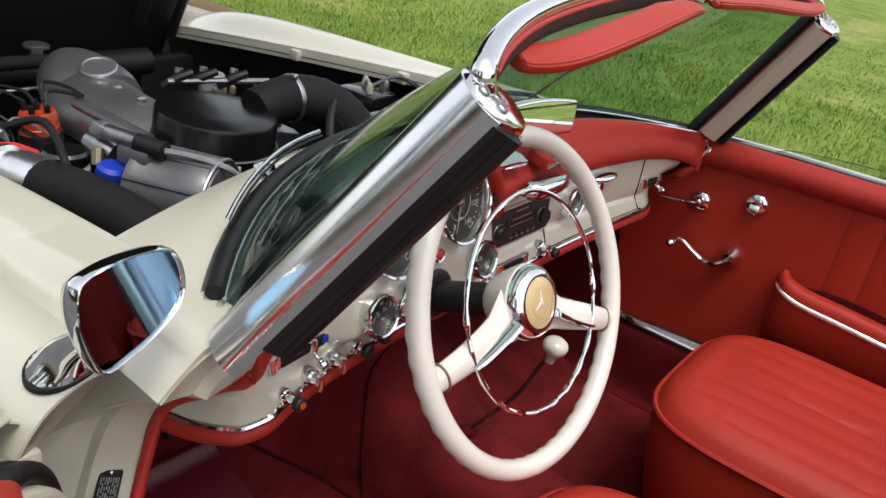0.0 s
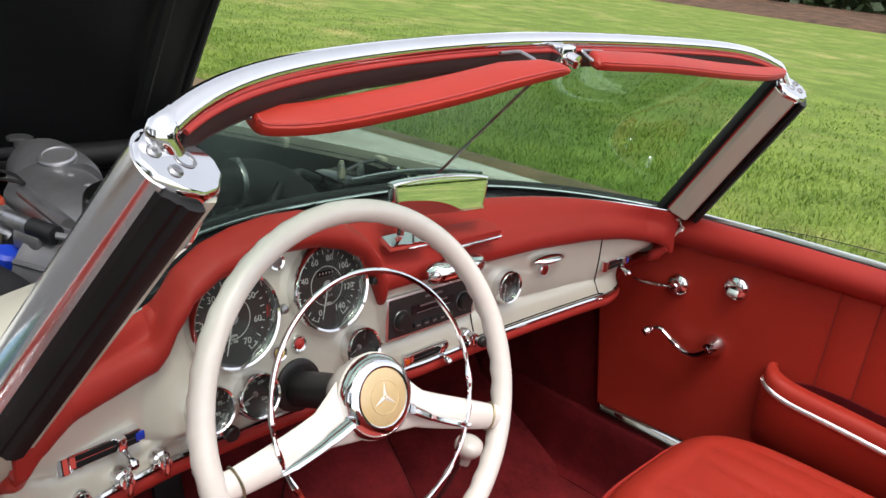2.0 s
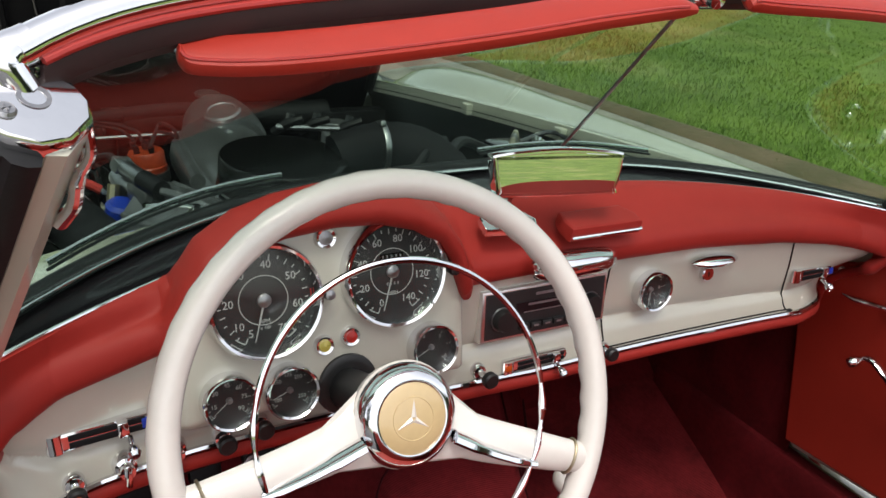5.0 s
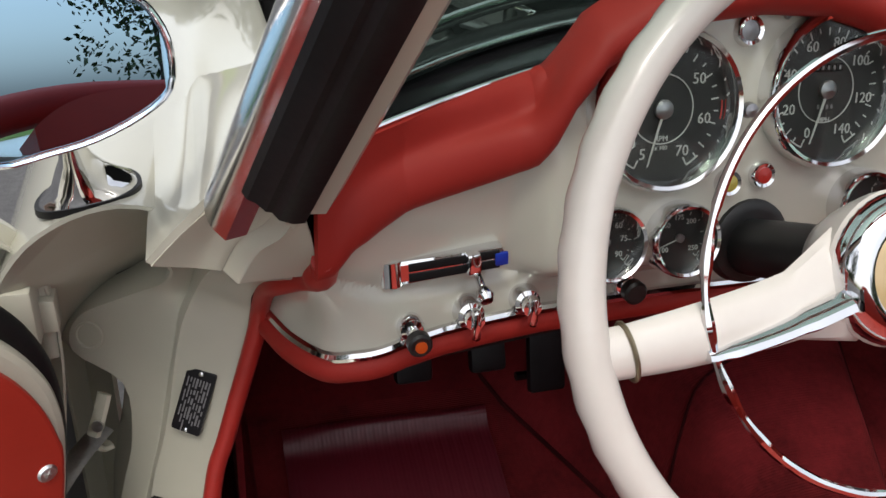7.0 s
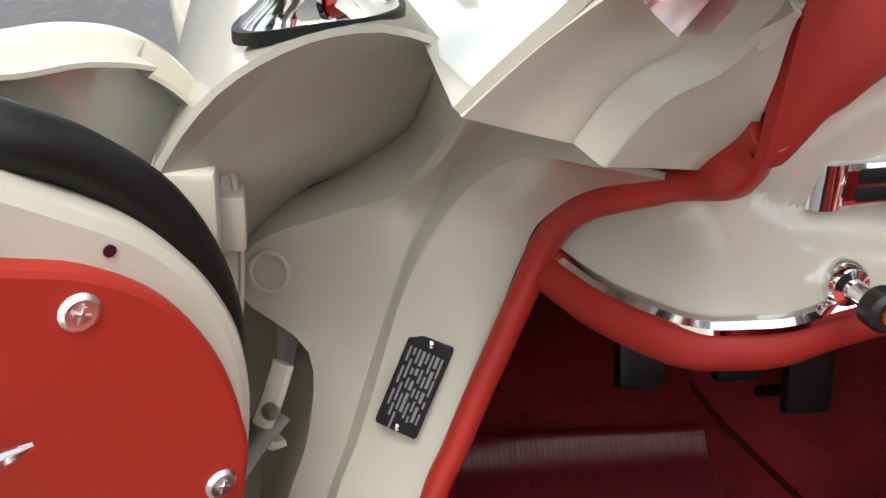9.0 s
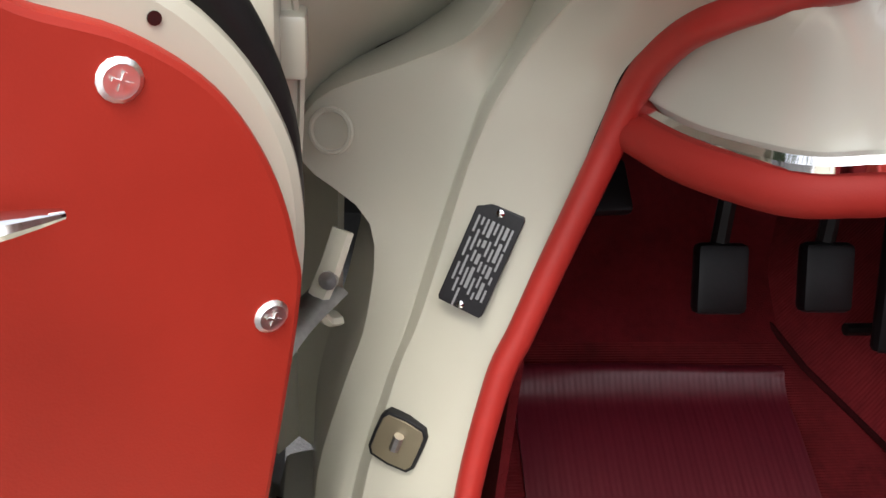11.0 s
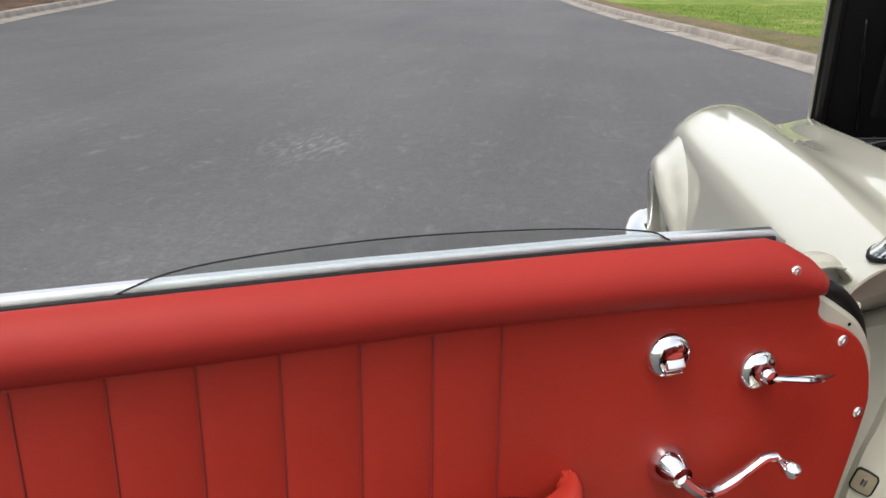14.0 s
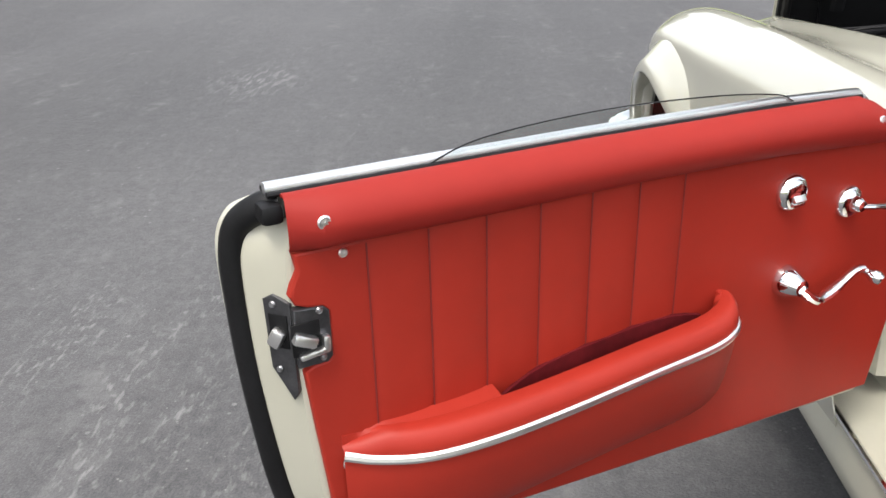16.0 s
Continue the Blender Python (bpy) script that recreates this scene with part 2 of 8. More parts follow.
BLACK = material("black_gloss_paint", (0.0052, 0.0052, 0.0059), rough=0.22, coat=0.6, var=0.15, scale=10)
BLACK_MATT = material("black_matt_lining", (0.0045, 0.0045, 0.005), spec=0.25, rough=0.6, var=0.25, scale=5, bump=0.3, bscale=60)
BAY = material("black_satin_bay_paint", (0.0078, 0.0075, 0.0075), rough=0.5, var=0.25, scale=8, spec=0.25)
IVORY = material("ivory_plastic", (0.62, 0.58, 0.535), rough=0.25, coat=0.5, var=0.03, scale=10)
BUTTON = material("aged_ivory_button", (0.507, 0.377, 0.195), rough=0.3, coat=0.6, var=0.05, scale=18)
DIAL = material("black_dial", (0.0143, 0.0137, 0.0137), rough=0.5, var=0.1, scale=30)
WHITE = material("white_marking", (0.4875, 0.4875, 0.468), rough=0.5, var=0.03)
REDMARK = material("red_marking", (0.39, 0.0195, 0.013), rough=0.4, var=0.03)
ORANGE = material("orange_plastic", (0.468, 0.065, 0.0065), rough=0.35, var=0.05)
DIST_RED = material("orange_red_bakelite", (0.3575, 0.0358, 0.0078), rough=0.4, var=0.1, scale=25)
YELLOW = material("yellow_lens", (0.4225, 0.3575, 0.078), rough=0.25, var=0.05)
BLUE = material("blue_plastic", (0.0065, 0.0325, 0.325), rough=0.35, var=0.08)
MILKY = material("milky_plastic", (0.325, 0.3055, 0.234), rough=0.4, var=0.1)
COLUMN = material("black_column", (0.0078, 0.0078, 0.0078), rough=0.45, var=0.1)
PLATE = material("black_data_plate", (0.013, 0.0117, 0.0143), rough=0.3, metal=0.4, var=0.2, scale=60)
PLATE_LT = material("silver_plate_print", (0.27, 0.265, 0.27), rough=0.35, metal=0.6, var=0.08)
BRASS = material("aged_brass", (0.32, 0.27, 0.18), rough=0.4, metal=0.9, var=0.15)
# leather red darkened for the shadow in the pleat seams
SEAM_SHADE = material("shaded_red_seam", (0.175, 0.012, 0.0085), rough=0.7, var=0.05, scale=20)
# near-black maroon: the rail lining with its shade put into the colour
RAIL_SHADE = material("shaded_maroon_rail_lining", (0.0195, 0.0059, 0.0059), rough=0.6, var=0.2, scale=20)
WS_GLASS = glass_material("green_tinted_glass", (0.72, 0.82, 0.75), 1.0, 0.052)
CLEAR = glass_material("clear_glass", (0.93, 0.95, 0.94), 0.8)
MIRROR = material("mirror_glass", (0.86, 0.90, 0.86), rough=0.0, metal=1.0, var=0.0)
BLUE_MIRROR = material("blue_tinted_mirror_glass", (0.29, 0.45, 0.60), rough=0.0, metal=1.0, var=0.0)
TYRE = material("tyre_rubber", (0.0143, 0.0143, 0.0143), rough=0.8, var=0.2, scale=20, bump=0.2, bscale=90)
ASPHALT = asphalt_material()
CONCRETE = material("kerb_concrete", (0.26, 0.234, 0.2015), rough=0.85, var=0.2, scale=3, bump=0.5, bscale=60, dist=0.004)
def turf_material(name, near, far, dry, relief):
    """Mown grass: fine tufts, darker clumps and straw-coloured dry patches."""
    m = bpy.data.materials.new(name)
    m.use_nodes = True
    n, l = m.node_tree.nodes, m.node_tree.links
    p = n["Principled BSDF"]
    at = n.new("ShaderNodeTexCoord")

    def tex(scale, detail, lo, hi):
        t, r = n.new("ShaderNodeTexNoise"), n.new("ShaderNodeMapRange")
        t.inputs["Scale"].default_value, t.inputs["Detail"].default_value = scale, detail
        r.inputs["From Min"].default_value, r.inputs["From Max"].default_value = lo, hi
        l.new(at.outputs["Object"], t.inputs["Vector"])
        l.new(t.outputs["Fac"], r.inputs["Value"])
        return r.outputs[0]

    def mix(fac, a, b):
        x = n.new("ShaderNodeMixRGB")
        l.new(fac, x.inputs[0])
        for k, c in ((1, a), (2, b)):
            if isinstance(c, tuple):
                x.inputs[k].default_value = (*c, 1)
            else:
                l.new(c, x.inputs[k])
        return x.outputs[0]
    tuft = tex(38, 5, 0.35, 0.68)
    green = mix(tex(2.6, 6, 0.36, 0.66), mix(tuft, tuple(c * 0.55 for c in far), far), mix(tuft, tuple(c * 0.65 for c in near), near))
    straw = n.new("ShaderNodeMath")
    straw.operation = "MULTIPLY"
    l.new(tex(0.9, 7, 0.52, 0.74), straw.inputs[0])
    l.new(tex(9, 4, 0.30, 0.62), straw.inputs[1])
    l.new(mix(straw.outputs[0], green, dry), p.inputs["Base Color"])
    p.inputs["Roughness"].default_value, p.inputs["Specular IOR Level"].default_value = 0.85, 0.2
    if relief:
        b = n.new("ShaderNodeBump")
        b.inputs["Strength"].default_value, b.inputs["Distance"].default_value = 0.9, relief
        t = n.new("ShaderNodeTexNoise")
        t.inputs["Scale"].default_value, t.inputs["Detail"].default_value = 45, 6
        l.new(at.outputs["Object"], t.inputs["Vector"])
        l.new(t.outputs["Fac"], b.inputs["Height"])
        l.new(b.outputs["Normal"], p.inputs["Normal"])
    return m


TURF = turf_material("turf", (0.2145, 0.299, 0.0553), (0.143, 0.221, 0.0358), (0.364, 0.325, 0.13), 0.03)
BLADE = turf_material("grass_blade", (0.2405, 0.338, 0.065), (0.156, 0.26, 0.039), (0.377, 0.338, 0.13), 0.0)
MULCH = material("bark_mulch", (0.105, 0.056, 0.030), rough=0.95, var=0.4, scale=2, bump=0.9, bscale=12, dist=0.05)
LEAF = material("tree_leaf", (0.0325, 0.0585, 0.013), rough=0.55, var=0.35, scale=0.8)
BARK = material("tree_bark", (0.0585, 0.0423, 0.0292), rough=0.9, var=0.3, scale=3, bump=0.8, bscale=20, dist=0.02)


# ---- geometry helpers ----
class Geo:
    """Points and faces, in world metres."""

    def __init__(self, v=(), f=()):
        self.v, self.f = [tuple(p) for p in v], [tuple(q) for q in f]

    def __add__(self, other):
        k = len(self.v)
        return Geo(self.v + other.v, self.f + [tuple(i + k for i in q) for q in other.f])

    def at(self, m):
        out = Geo([m @ Vector(p) for p in self.v], self.f)
        if m.determinant() < 0:
            out.f = [q[::-1] for q in out.f]
        return out

    def mirrored(self):
        return self.at(Matrix.Diagonal((-1, 1, 1, 1)))


def joined(parts):
    out = Geo()
    for g in parts:
        out = out + g
    return out


def part(name, geo, mat, parent=None, label="", sharp=35):
    me = bpy.data.meshes.new(name)
    me.from_pydata(geo.v, [], geo.f)
    me.shade_smooth()
    me.set_sharp_from_angle(angle=radians(sharp))
    me.materials.append(mat)
    ob = new(name, me)
    if parent is not None:
        ob.parent = parent
        if parent.type == "EMPTY":
            ob.matrix_parent_inverse = Matrix.Translation(-parent.location)
    if label:
        ob["label"] = label
    return ob


def thing(name, base, label, category, group="", kind=""):
    ob = new(name)
    ob.empty_display_size = 0.05
    ob.location = base
    return tagged(ob, label, category, group, kind)


def axes(o, z, x=(1, 0, 0)):
    """A place whose local z points along z."""
    z, x = Vector(z).normalized(), Vector(x)
    y = z.cross(x).normalized()
    x = y.cross(z)
    m = Matrix((x, y, z)).transposed().to_4x4()
    m.translation = o
    return m


def spline(pts, k=6, closed=False):
    """Catmull-Rom through the points."""
    p = [np.array(q, float) for q in pts]
    n = len(p)
    out = []
    for i in range(n if closed else n - 1):
        if closed:
            a, b, c, d = p[i - 1], p[i], p[(i + 1) % n], p[(i + 2) % n]
        else:
            b, c = p[i], p[i + 1]
            a = p[i - 1] if i else 2 * b - c
            d = p[i + 2] if i + 2 < n else 2 * c - b
        for j in range(k):
            t = j / k
            out.append(0.5 * (2 * b + (c - a) * t + (2 * a - 5 * b + 4 * c - d) * t * t + (3 * b - a - 3 * c + d) * t**3))
    if not closed:
        out.append(p[-1])
    return out


def grid(rows, closed_u=False, closed_v=False):
    nu, nv = len(rows), len(rows[0])
    v = [tuple(map(float, q)) for r in rows for q in r]
    f = []
    for i in range(nu if closed_u else nu - 1):
        for j in range(nv if closed_v else nv - 1):
            a, b = i * nv, ((i + 1) % nu) * nv
            f.append((a + j, a + (j + 1) % nv, b + (j + 1) % nv, b + j))
    return Geo(v, f)


def sheet(rows, thick):
    """A shell of that thickness over a grid of points (to the side away from its normals)."""
    p = np.array(rows, float)
    du, dv = np.gradient(p, axis=0), np.gradient(p, axis=1)
    n = np.cross(dv, du)
    n /= np.linalg.norm(n, axis=2, keepdims=True) + 1e-12
    q = p - n * thick
    nu, nv = p.shape[:2]
    a = grid(p)
    b = grid(q)
    b.f = [f[::-1] for f in b.f]
    k = nu * nv
    rim = [i for i in range(nv)] + [i * nv + nv - 1 for i in range(1, nu)] + [(nu - 1) * nv + i for i in range(nv - 2, -1, -1)] + [i * nv for i in range(nu - 2, 0, -1)]
    g = a + b
    for i, r in enumerate(rim):
        s = rim[(i + 1) % len(rim)]
        g.f.append((r, k + r, k + s, s))
    return g


def loft(rings, caps=True):
    g = grid(rings, closed_v=True)
    n = len(rings[0])
    if caps:
        g.f.append(tuple(range(n)))
        g.f.append(tuple((len(rings) - 1) * n + i for i in range(n - 1, -1, -1)))
    return g


def tube(path, r, n=10, closed=False, flat=1.0, caps=True):
    """A round (or flattened) tube along a path; r may be a list."""
    p = [Vector(q) for q in path]
    k = len(p)
    rad = list(r) if hasattr(r, "__len__") else [r] * k
    rings, up = [], None
    for i in range(k):
        a = p[i - 1] if (i or closed) else p[i]
        b = p[(i + 1) % k] if (i + 1 < k or closed) else p[i]
        t = (b - a).normalized()
        if up is None:
            up = Vector((0, 0, 1)) if abs(t.z) < 0.9 else Vector((0, 1, 0))
        side = t.cross(up).normalized()
        up = side.cross(t).normalized()
        rings.append([p[i] + rad[i] * (math.cos(2 * math.pi * j / n) * side + flat * math.sin(2 * math.pi * j / n) * up) for j in range(n)])
    if closed:
        return grid(rings, closed_u=True, closed_v=True)
    return loft(rings, caps)


def lathe(prof, m=None, n=28):
    """Turns a profile of (radius, height) round the local z."""
    rings = [[(max(r, 1e-5) * math.cos(2 * math.pi * j / n), max(r, 1e-5) * math.sin(2 * math.pi * j / n), h) for j in range(n)] for r, h in prof]
    g = loft(rings)
    return g.at(m) if m else g


def ring(radius, r, m=None, n=40, k=10, flat=1.0):
    rows = []
    for i in range(n):
        a = 2 * math.pi * i / n
        rows.append([((radius + r * math.cos(2 * math.pi * j / k)) * math.cos(a), (radius + r * math.cos(2 * math.pi * j / k)) * math.sin(a), flat * r * math.sin(2 * math.pi * j / k)) for j in range(k)])
    g = grid(rows, True, True)
    return g.at(m) if m else g


def box(size, m=None, bevel=0.0, seg=2):
    bm = bmesh.new()
    bmesh.ops.create_cube(bm, size=1)
    bmesh.ops.scale(bm, vec=size, verts=bm.verts)
    if bevel:
        bmesh.ops.bevel(bm, geom=bm.edges[:] + bm.verts[:], offset=bevel, segments=seg, affect="EDGES", profile=0.5)
    g = Geo([v.co for v in bm.verts], [[v.index for v in f.verts] for f in bm.faces])
    bm.free()
    return g.at(m) if m else g


def inset(poly, d):
    """A closed 2D outline moved inwards by d."""
    out, n = [], len(poly)
    area = sum(poly[i][0] * poly[(i + 1) % n][1] - poly[(i + 1) % n][0] * poly[i][1] for i in range(n))
    s = 1 if area > 0 else -1
    for i in range(n):
        a, b, c = (Vector(poly[i - 1]), Vector(poly[i]), Vector(poly[(i + 1) % n]))
        n1, n2 = (b - a).normalized(), (c - b).normalized()
        n1, n2 = Vector((-n1.y, n1.x)) * s, Vector((-n2.y, n2.x)) * s
        m = n1 + n2
        m = m / max(0.5, m.length_squared / 2)
        out.append(tuple(b + m * d))
    return out


def plate(poly, z0, z1, m=None, bevel=0.0):
    """A plate with a rounded front edge: the outline in local x and y from z0 (back) to z1 (front)."""
    if sum(poly[i][0] * poly[(i + 1) % len(poly)][1] - poly[(i + 1) % len(poly)][0] * poly[i][1] for i in range(len(poly))) < 0:
        poly = poly[::-1]
    layers = [(0, z0)]
    if bevel:
        layers += [(0, z1 - bevel), (bevel * 0.3, z1 - bevel * 0.3), (bevel, z1)]
    else:
        layers += [(0, z1)]
    rings = []
    for d, z in layers:
        q = inset(poly, d) if d else poly
        rings.append([(x, y, z) for x, y in q])
    g = loft(rings)
    g.f = [f[::-1] for f in g.f]
    return g.at(m) if m else g


def circle2(r, n=28, cx=0.0, cy=0.0, ry=None):
    return [(cx + r * math.cos(2 * math.pi * i / n), cy + (ry or r) * math.sin(2 * math.pi * i / n)) for i in range(n)]


def lettering(text, size, m, thick=0.0003):
    """Words in the built-in font, as a mesh in the local xy plane, centred."""
    cu = bpy.data.curves.new("lettering", "FONT")
    cu.body, cu.size, cu.align_x, cu.align_y, cu.extrude, cu.resolution_u = text, size, "CENTER", "CENTER", thick, 2
    ob = bpy.data.objects.new("lettering", cu)
    me = bpy.data.meshes.new_from_object(ob)
    g = Geo([v.co for v in me.vertices], [p.vertices for p in me.polygons]).at(m)
    bpy.data.objects.remove(ob)
    bpy.data.curves.remove(cu)
    bpy.data.meshes.remove(me)
    return g


def bump1(x, a, b, s):
    """1 between a and b, falling smoothly to 0 within s outside."""
    def st(t):
        t = min(1, max(0, t))
        return t * t * (3 - 2 * t)
    return st((x - a + s) / s) * st((b + s - x) / s)


def lerp(table, x):
    return float(np.interp(x, [t[0] for t in table], [t[1] for t in table]))


def curve1(table, x):
    """Smooth interpolation in a table of (x, value)."""
    xs = [t[0] for t in table]
    if x <= xs[0]:
        return table[0][1]
    if x >= xs[-1]:
        return table[-1][1]
    i = max(k for k in range(len(xs) - 1) if xs[k] <= x)
    t = (x - xs[i]) / (xs[i + 1] - xs[i])
    def slope(k):
        a, b = max(0, k - 1), min(len(xs) - 1, k + 1)
        return (table[b][1] - table[a][1]) / (xs[b] - xs[a])
    h = xs[i + 1] - xs[i]
    p0, p1, m0, m1 = table[i][1], table[i + 1][1], slope(i) * h, slope(i + 1) * h
    return (2 * t**3 - 3 * t * t + 1) * p0 + (t**3 - 2 * t * t + t) * m0 + (-2 * t**3 + 3 * t * t) * p1 + (t**3 - t * t) * m1


def screw(m, r=0.006):
    """A domed cross-head screw with a cup washer."""
    head = lathe([(0, 0.0), (r, 0.0), (r * 1.05, 0.001), (r * 0.8, 0.0025), (r * 0.55, 0.0022), (0, 0.003)], m, 16)
    slots = [box((r * 0.9, r * 0.16, 0.0006), m @ Matrix.Translation((0, 0, 0.0031)) @ Matrix.Rotation(a, 4, "Z")) for a in (0.4, 0.4 + math.pi / 2)]
    return head + joined(slots)

# ---- the setting: road, kerbs, lawns, trees ----
KERB_R = [(-40, -60), (-20, -24), (-15, -13), (-12, -6), (-9.5, 0.5), (-7.5, 2.6), (-5, 2.9), (-2.5, 2.95), (0, 2.93), (2, 2.85), (3, 2.75), (4, 2.60), (5, 2.42), (6, 2.22), (7.5, 1.96), (9.5, 1.60), (11.5, 1.17), (14, 0.6), (20, -0.8), (30, -2.6), (46, -5.6), (80, -14), (140, -34)]
KERB_L = [(-60, -70), (-24, -40), (-16, -17), (-10, -9.8), (0, -9.3), (9.3, -10.6), (15, -12.4), (21.7, -14.6), (30, -18.2), (55, -30), (100, -52), (140, -75)]


def kerb_points(table, step=0.5):
    out, y = [], -40.0
    while y < 120:
        out.append((curve1(table, y), y))
        y += step if -4 < y < 24 else 2.0
    return out


def strip_along(table, profile):
    """Sweeps a profile of (distance outwards from the road, height) along a kerb line."""
    pts = kerb_points(table)
    s = 1 if table is KERB_R else -1
    return grid([[(x + s * d, y, z) for d, z in profile] for x, y in pts])


part("road", grid([[(-250 + 25 * i, -200 + 25 * j, 0.0) for j in range(24)] for i in range(21)]), ASPHALT)
tagged(bpy.data.objects["road"], "wide grey asphalt residential road with pale scuffs", "road", kind="structure")
for nm, tb, lab in (("kerb_right", KERB_R, "pale weathered concrete kerb and gutter beside a lawn"), ("kerb_left", KERB_L, "pale concrete kerb on the far side of the road")):
    k = part(nm, strip_along(tb, [(-0.30, 0.004), (-0.29, 0.012), (-0.02, 0.018), (0.0, 0.03), (0.025, 0.11), (0.05, 0.13), (0.16, 0.135), (0.175, 0.11), (0.18, 0.0)]), CONCRETE)
    tagged(k, lab, "kerb", kind="structure")
lawn = part("lawn", strip_along(KERB_R, [(0.172, 0.10), (0.2, 0.13), (0.6, 0.15), (2, 0.17), (6, 0.22), (15, 0.30), (40, 0.5), (60, 0.7), (200, 1.2)]), TURF)
tagged(lawn, "mown green lawn with dry patches beside the road", "lawn", kind="structure")
# far verge in the brown of the mulch bed instead of turf green
lawn2 = part("verge_far_side", strip_along(KERB_L, [(0.172, 0.10), (0.25, 0.13), (2, 0.17), (15, 0.30), (120, 1.2)]), MULCH)
tagged(lawn2, "brown verge across the road", "lawn", kind="structure")

verge = part("soil_verge", grid([[(x + 0.165 + (lerp([(0.5, 0.30), (2, 0.22), (4, 0.10), (6, 0.25), (8, 0.95), (10, 1.2), (14, 0.8), (19, 0.35), (40, 0.25)], y)) * k, y, z) for k, z in ((0, 0.128), (0.08, 0.147), (0.5, 0.176), (1.0, 0.165 + 0.012 * lerp([(6, 0), (13, 1)], y)))] for x, y in kerb_points(KERB_R)]), SOIL)
tagged(verge, "strip of bare brown soil between kerb and lawn", "soil", kind="structure")

# joints across the kerb
for y in np.arange(-6, 24, 3.0):
    x = curve1(KERB_R, y)
    part("kerb_joint", box((0.47, 0.007, 0.012), Matrix.Translation((x - 0.06, y, 0.0165))), SOIL, bpy.data.objects["kerb_right"])


def blades(count, area, height, seed):
    """Thin bent blades of grass, thickest near the kerb."""
    rng = np.random.default_rng(seed)
    v, f = [], []
    for _ in range(count):
        y = rng.uniform(area[0], area[1])
        d = 0.24 + (rng.random() ** 1.6) * area[2]
        x = curve1(KERB_R, y) + d
        z = 0.12 + 0.03 * min(1, d / 0.6) + 0.01 * min(d, 6)
        a, h, w = rng.uniform(0, 6.28), height * rng.uniform(0.5, 1.3), rng.uniform(0.002, 0.0045) * (1 + d * 0.25)
        lx, ly = rng.normal(0, 0.45, 2) * h
        k = len(v)
        c, s = math.cos(a) * w, math.sin(a) * w
        v += [(x - c, y - s, z), (x + c, y + s, z), (x + lx * 0.4 + c * 0.7, y + ly * 0.4 + s * 0.7, z + h * 0.6), (x + lx * 0.4 - c * 0.7, y + ly * 0.4 - s * 0.7, z + h * 0.6), (x + lx, y + ly, z + h)]
        f += [(k, k + 1, k + 2, k + 3), (k + 3, k + 2, k + 4)]
    return Geo(v, f)


g = part("grass", blades(105000, (-3.5, 22, 14.0), 0.030, 3), BLADE)
tagged(g, "short green grass blades of the lawn", "grass", kind="stuff")
g2 = part("grass", blades(26000, (-5, 9, 2.5), 0.036, 5), BLADE)
tagged(g2, "short green grass blades along the kerb", "grass", kind="stuff")

mulch = part("mulch_bed", grid([[(x + 1.2 * math.sin(j * 0.9), -40 + 5 * j, z + 0.04 * math.sin(j * 2.1)) for j in range(28)] for x, z in ((29.6, 0.34), (30.4, 0.50), (33, 0.68), (38, 0.95), (50, 1.2), (74, 1.4))]), MULCH)
tagged(mulch, "bed of brown bark mulch under the trees", "mulch bed", kind="structure")


def tree(base, height, spread, seed, leaves=1500):
    """A tapered trunk with limbs and a loose crown of single leaves."""
    rng = np.random.default_rng(seed)
    b = Vector(base)
    t = thing("tree", base, "leafy dark green tree at the edge of the lawn", "tree", "trees round the road")
    trunk = [b + Vector((0.15 * math.sin(i), 0.12 * math.cos(i * 1.3), height * 0.11 * i)) - Vector((0.15 * math.sin(0), 0.12, 0)) for i in range(7)]
    wood = tube(trunk, [0.3 - 0.035 * i for i in range(7)], 8)
    tips = []
    for i in range(9):
        a, z = rng.uniform(0, 6.28), rng.uniform(0.25, 0.62)
        s = b + Vector((0, 0, height * z))
        e = s + Vector((math.cos(a) * spread * 0.7, math.sin(a) * spread * 0.7, height * rng.uniform(0.1, 0.3)))
        m = (s + e) / 2 + Vector((0, 0, 0.3))
        wood = wood + tube([s, m, e], [0.10, 0.07, 0.03], 6)
        tips += [e, m]
    part("trunk", wood, BARK, t)
    centres = [np.array(q) + rng.normal(0, spread * 0.18, 3) for q in tips for _ in range(2)] + [np.array(b) + [rng.normal(0, spread * 0.3), rng.normal(0, spread * 0.3), height * rng.uniform(0.1, 0.95)] for _ in range(14)]
    v, f = [], []
    for _ in range(leaves):
        c = centres[rng.integers(len(centres))] + rng.normal(0, spread * 0.17, 3)
        c[2] = max(c[2], b.z + 0.1)
        n1, n2 = rng.normal(0, 1, 3), rng.normal(0, 1, 3)
        n1 /= np.linalg.norm(n1)
        n2 -= n1 * (n2 @ n1)
        n2 /= np.linalg.norm(n2)
        s = rng.uniform(0.10, 0.26)
        k = len(v)
        v += [c - n1 * s, c + n2 * s * 0.5, c + n1 * s, c - n2 * s * 0.5]
        f.append((k, k + 1, k + 2, k + 3))
    part("crown", Geo(v, f), LEAF, t)


rt = np.random.default_rng(11)
for i in range(13):
    tree((47 + rt.uniform(-2, 6), -34 + 7.5 * i + rt.uniform(-2, 2), 0.9), rt.uniform(7, 10), rt.uniform(3.0, 4.2), 100 + i)
for i in range(7):
    tree((18 + 6 * i + rt.uniform(-2, 2), -36 + rt.uniform(-5, 5), 0.4), rt.uniform(9, 12), rt.uniform(3.6, 4.8), 200 + i, 4200)
for i in range(7):
    tree((-24 - 4 * i + rt.uniform(-2, 2), -12 + 11 * i, 0.4), rt.uniform(7, 10), rt.uniform(3, 4), 300 + i, 1000)
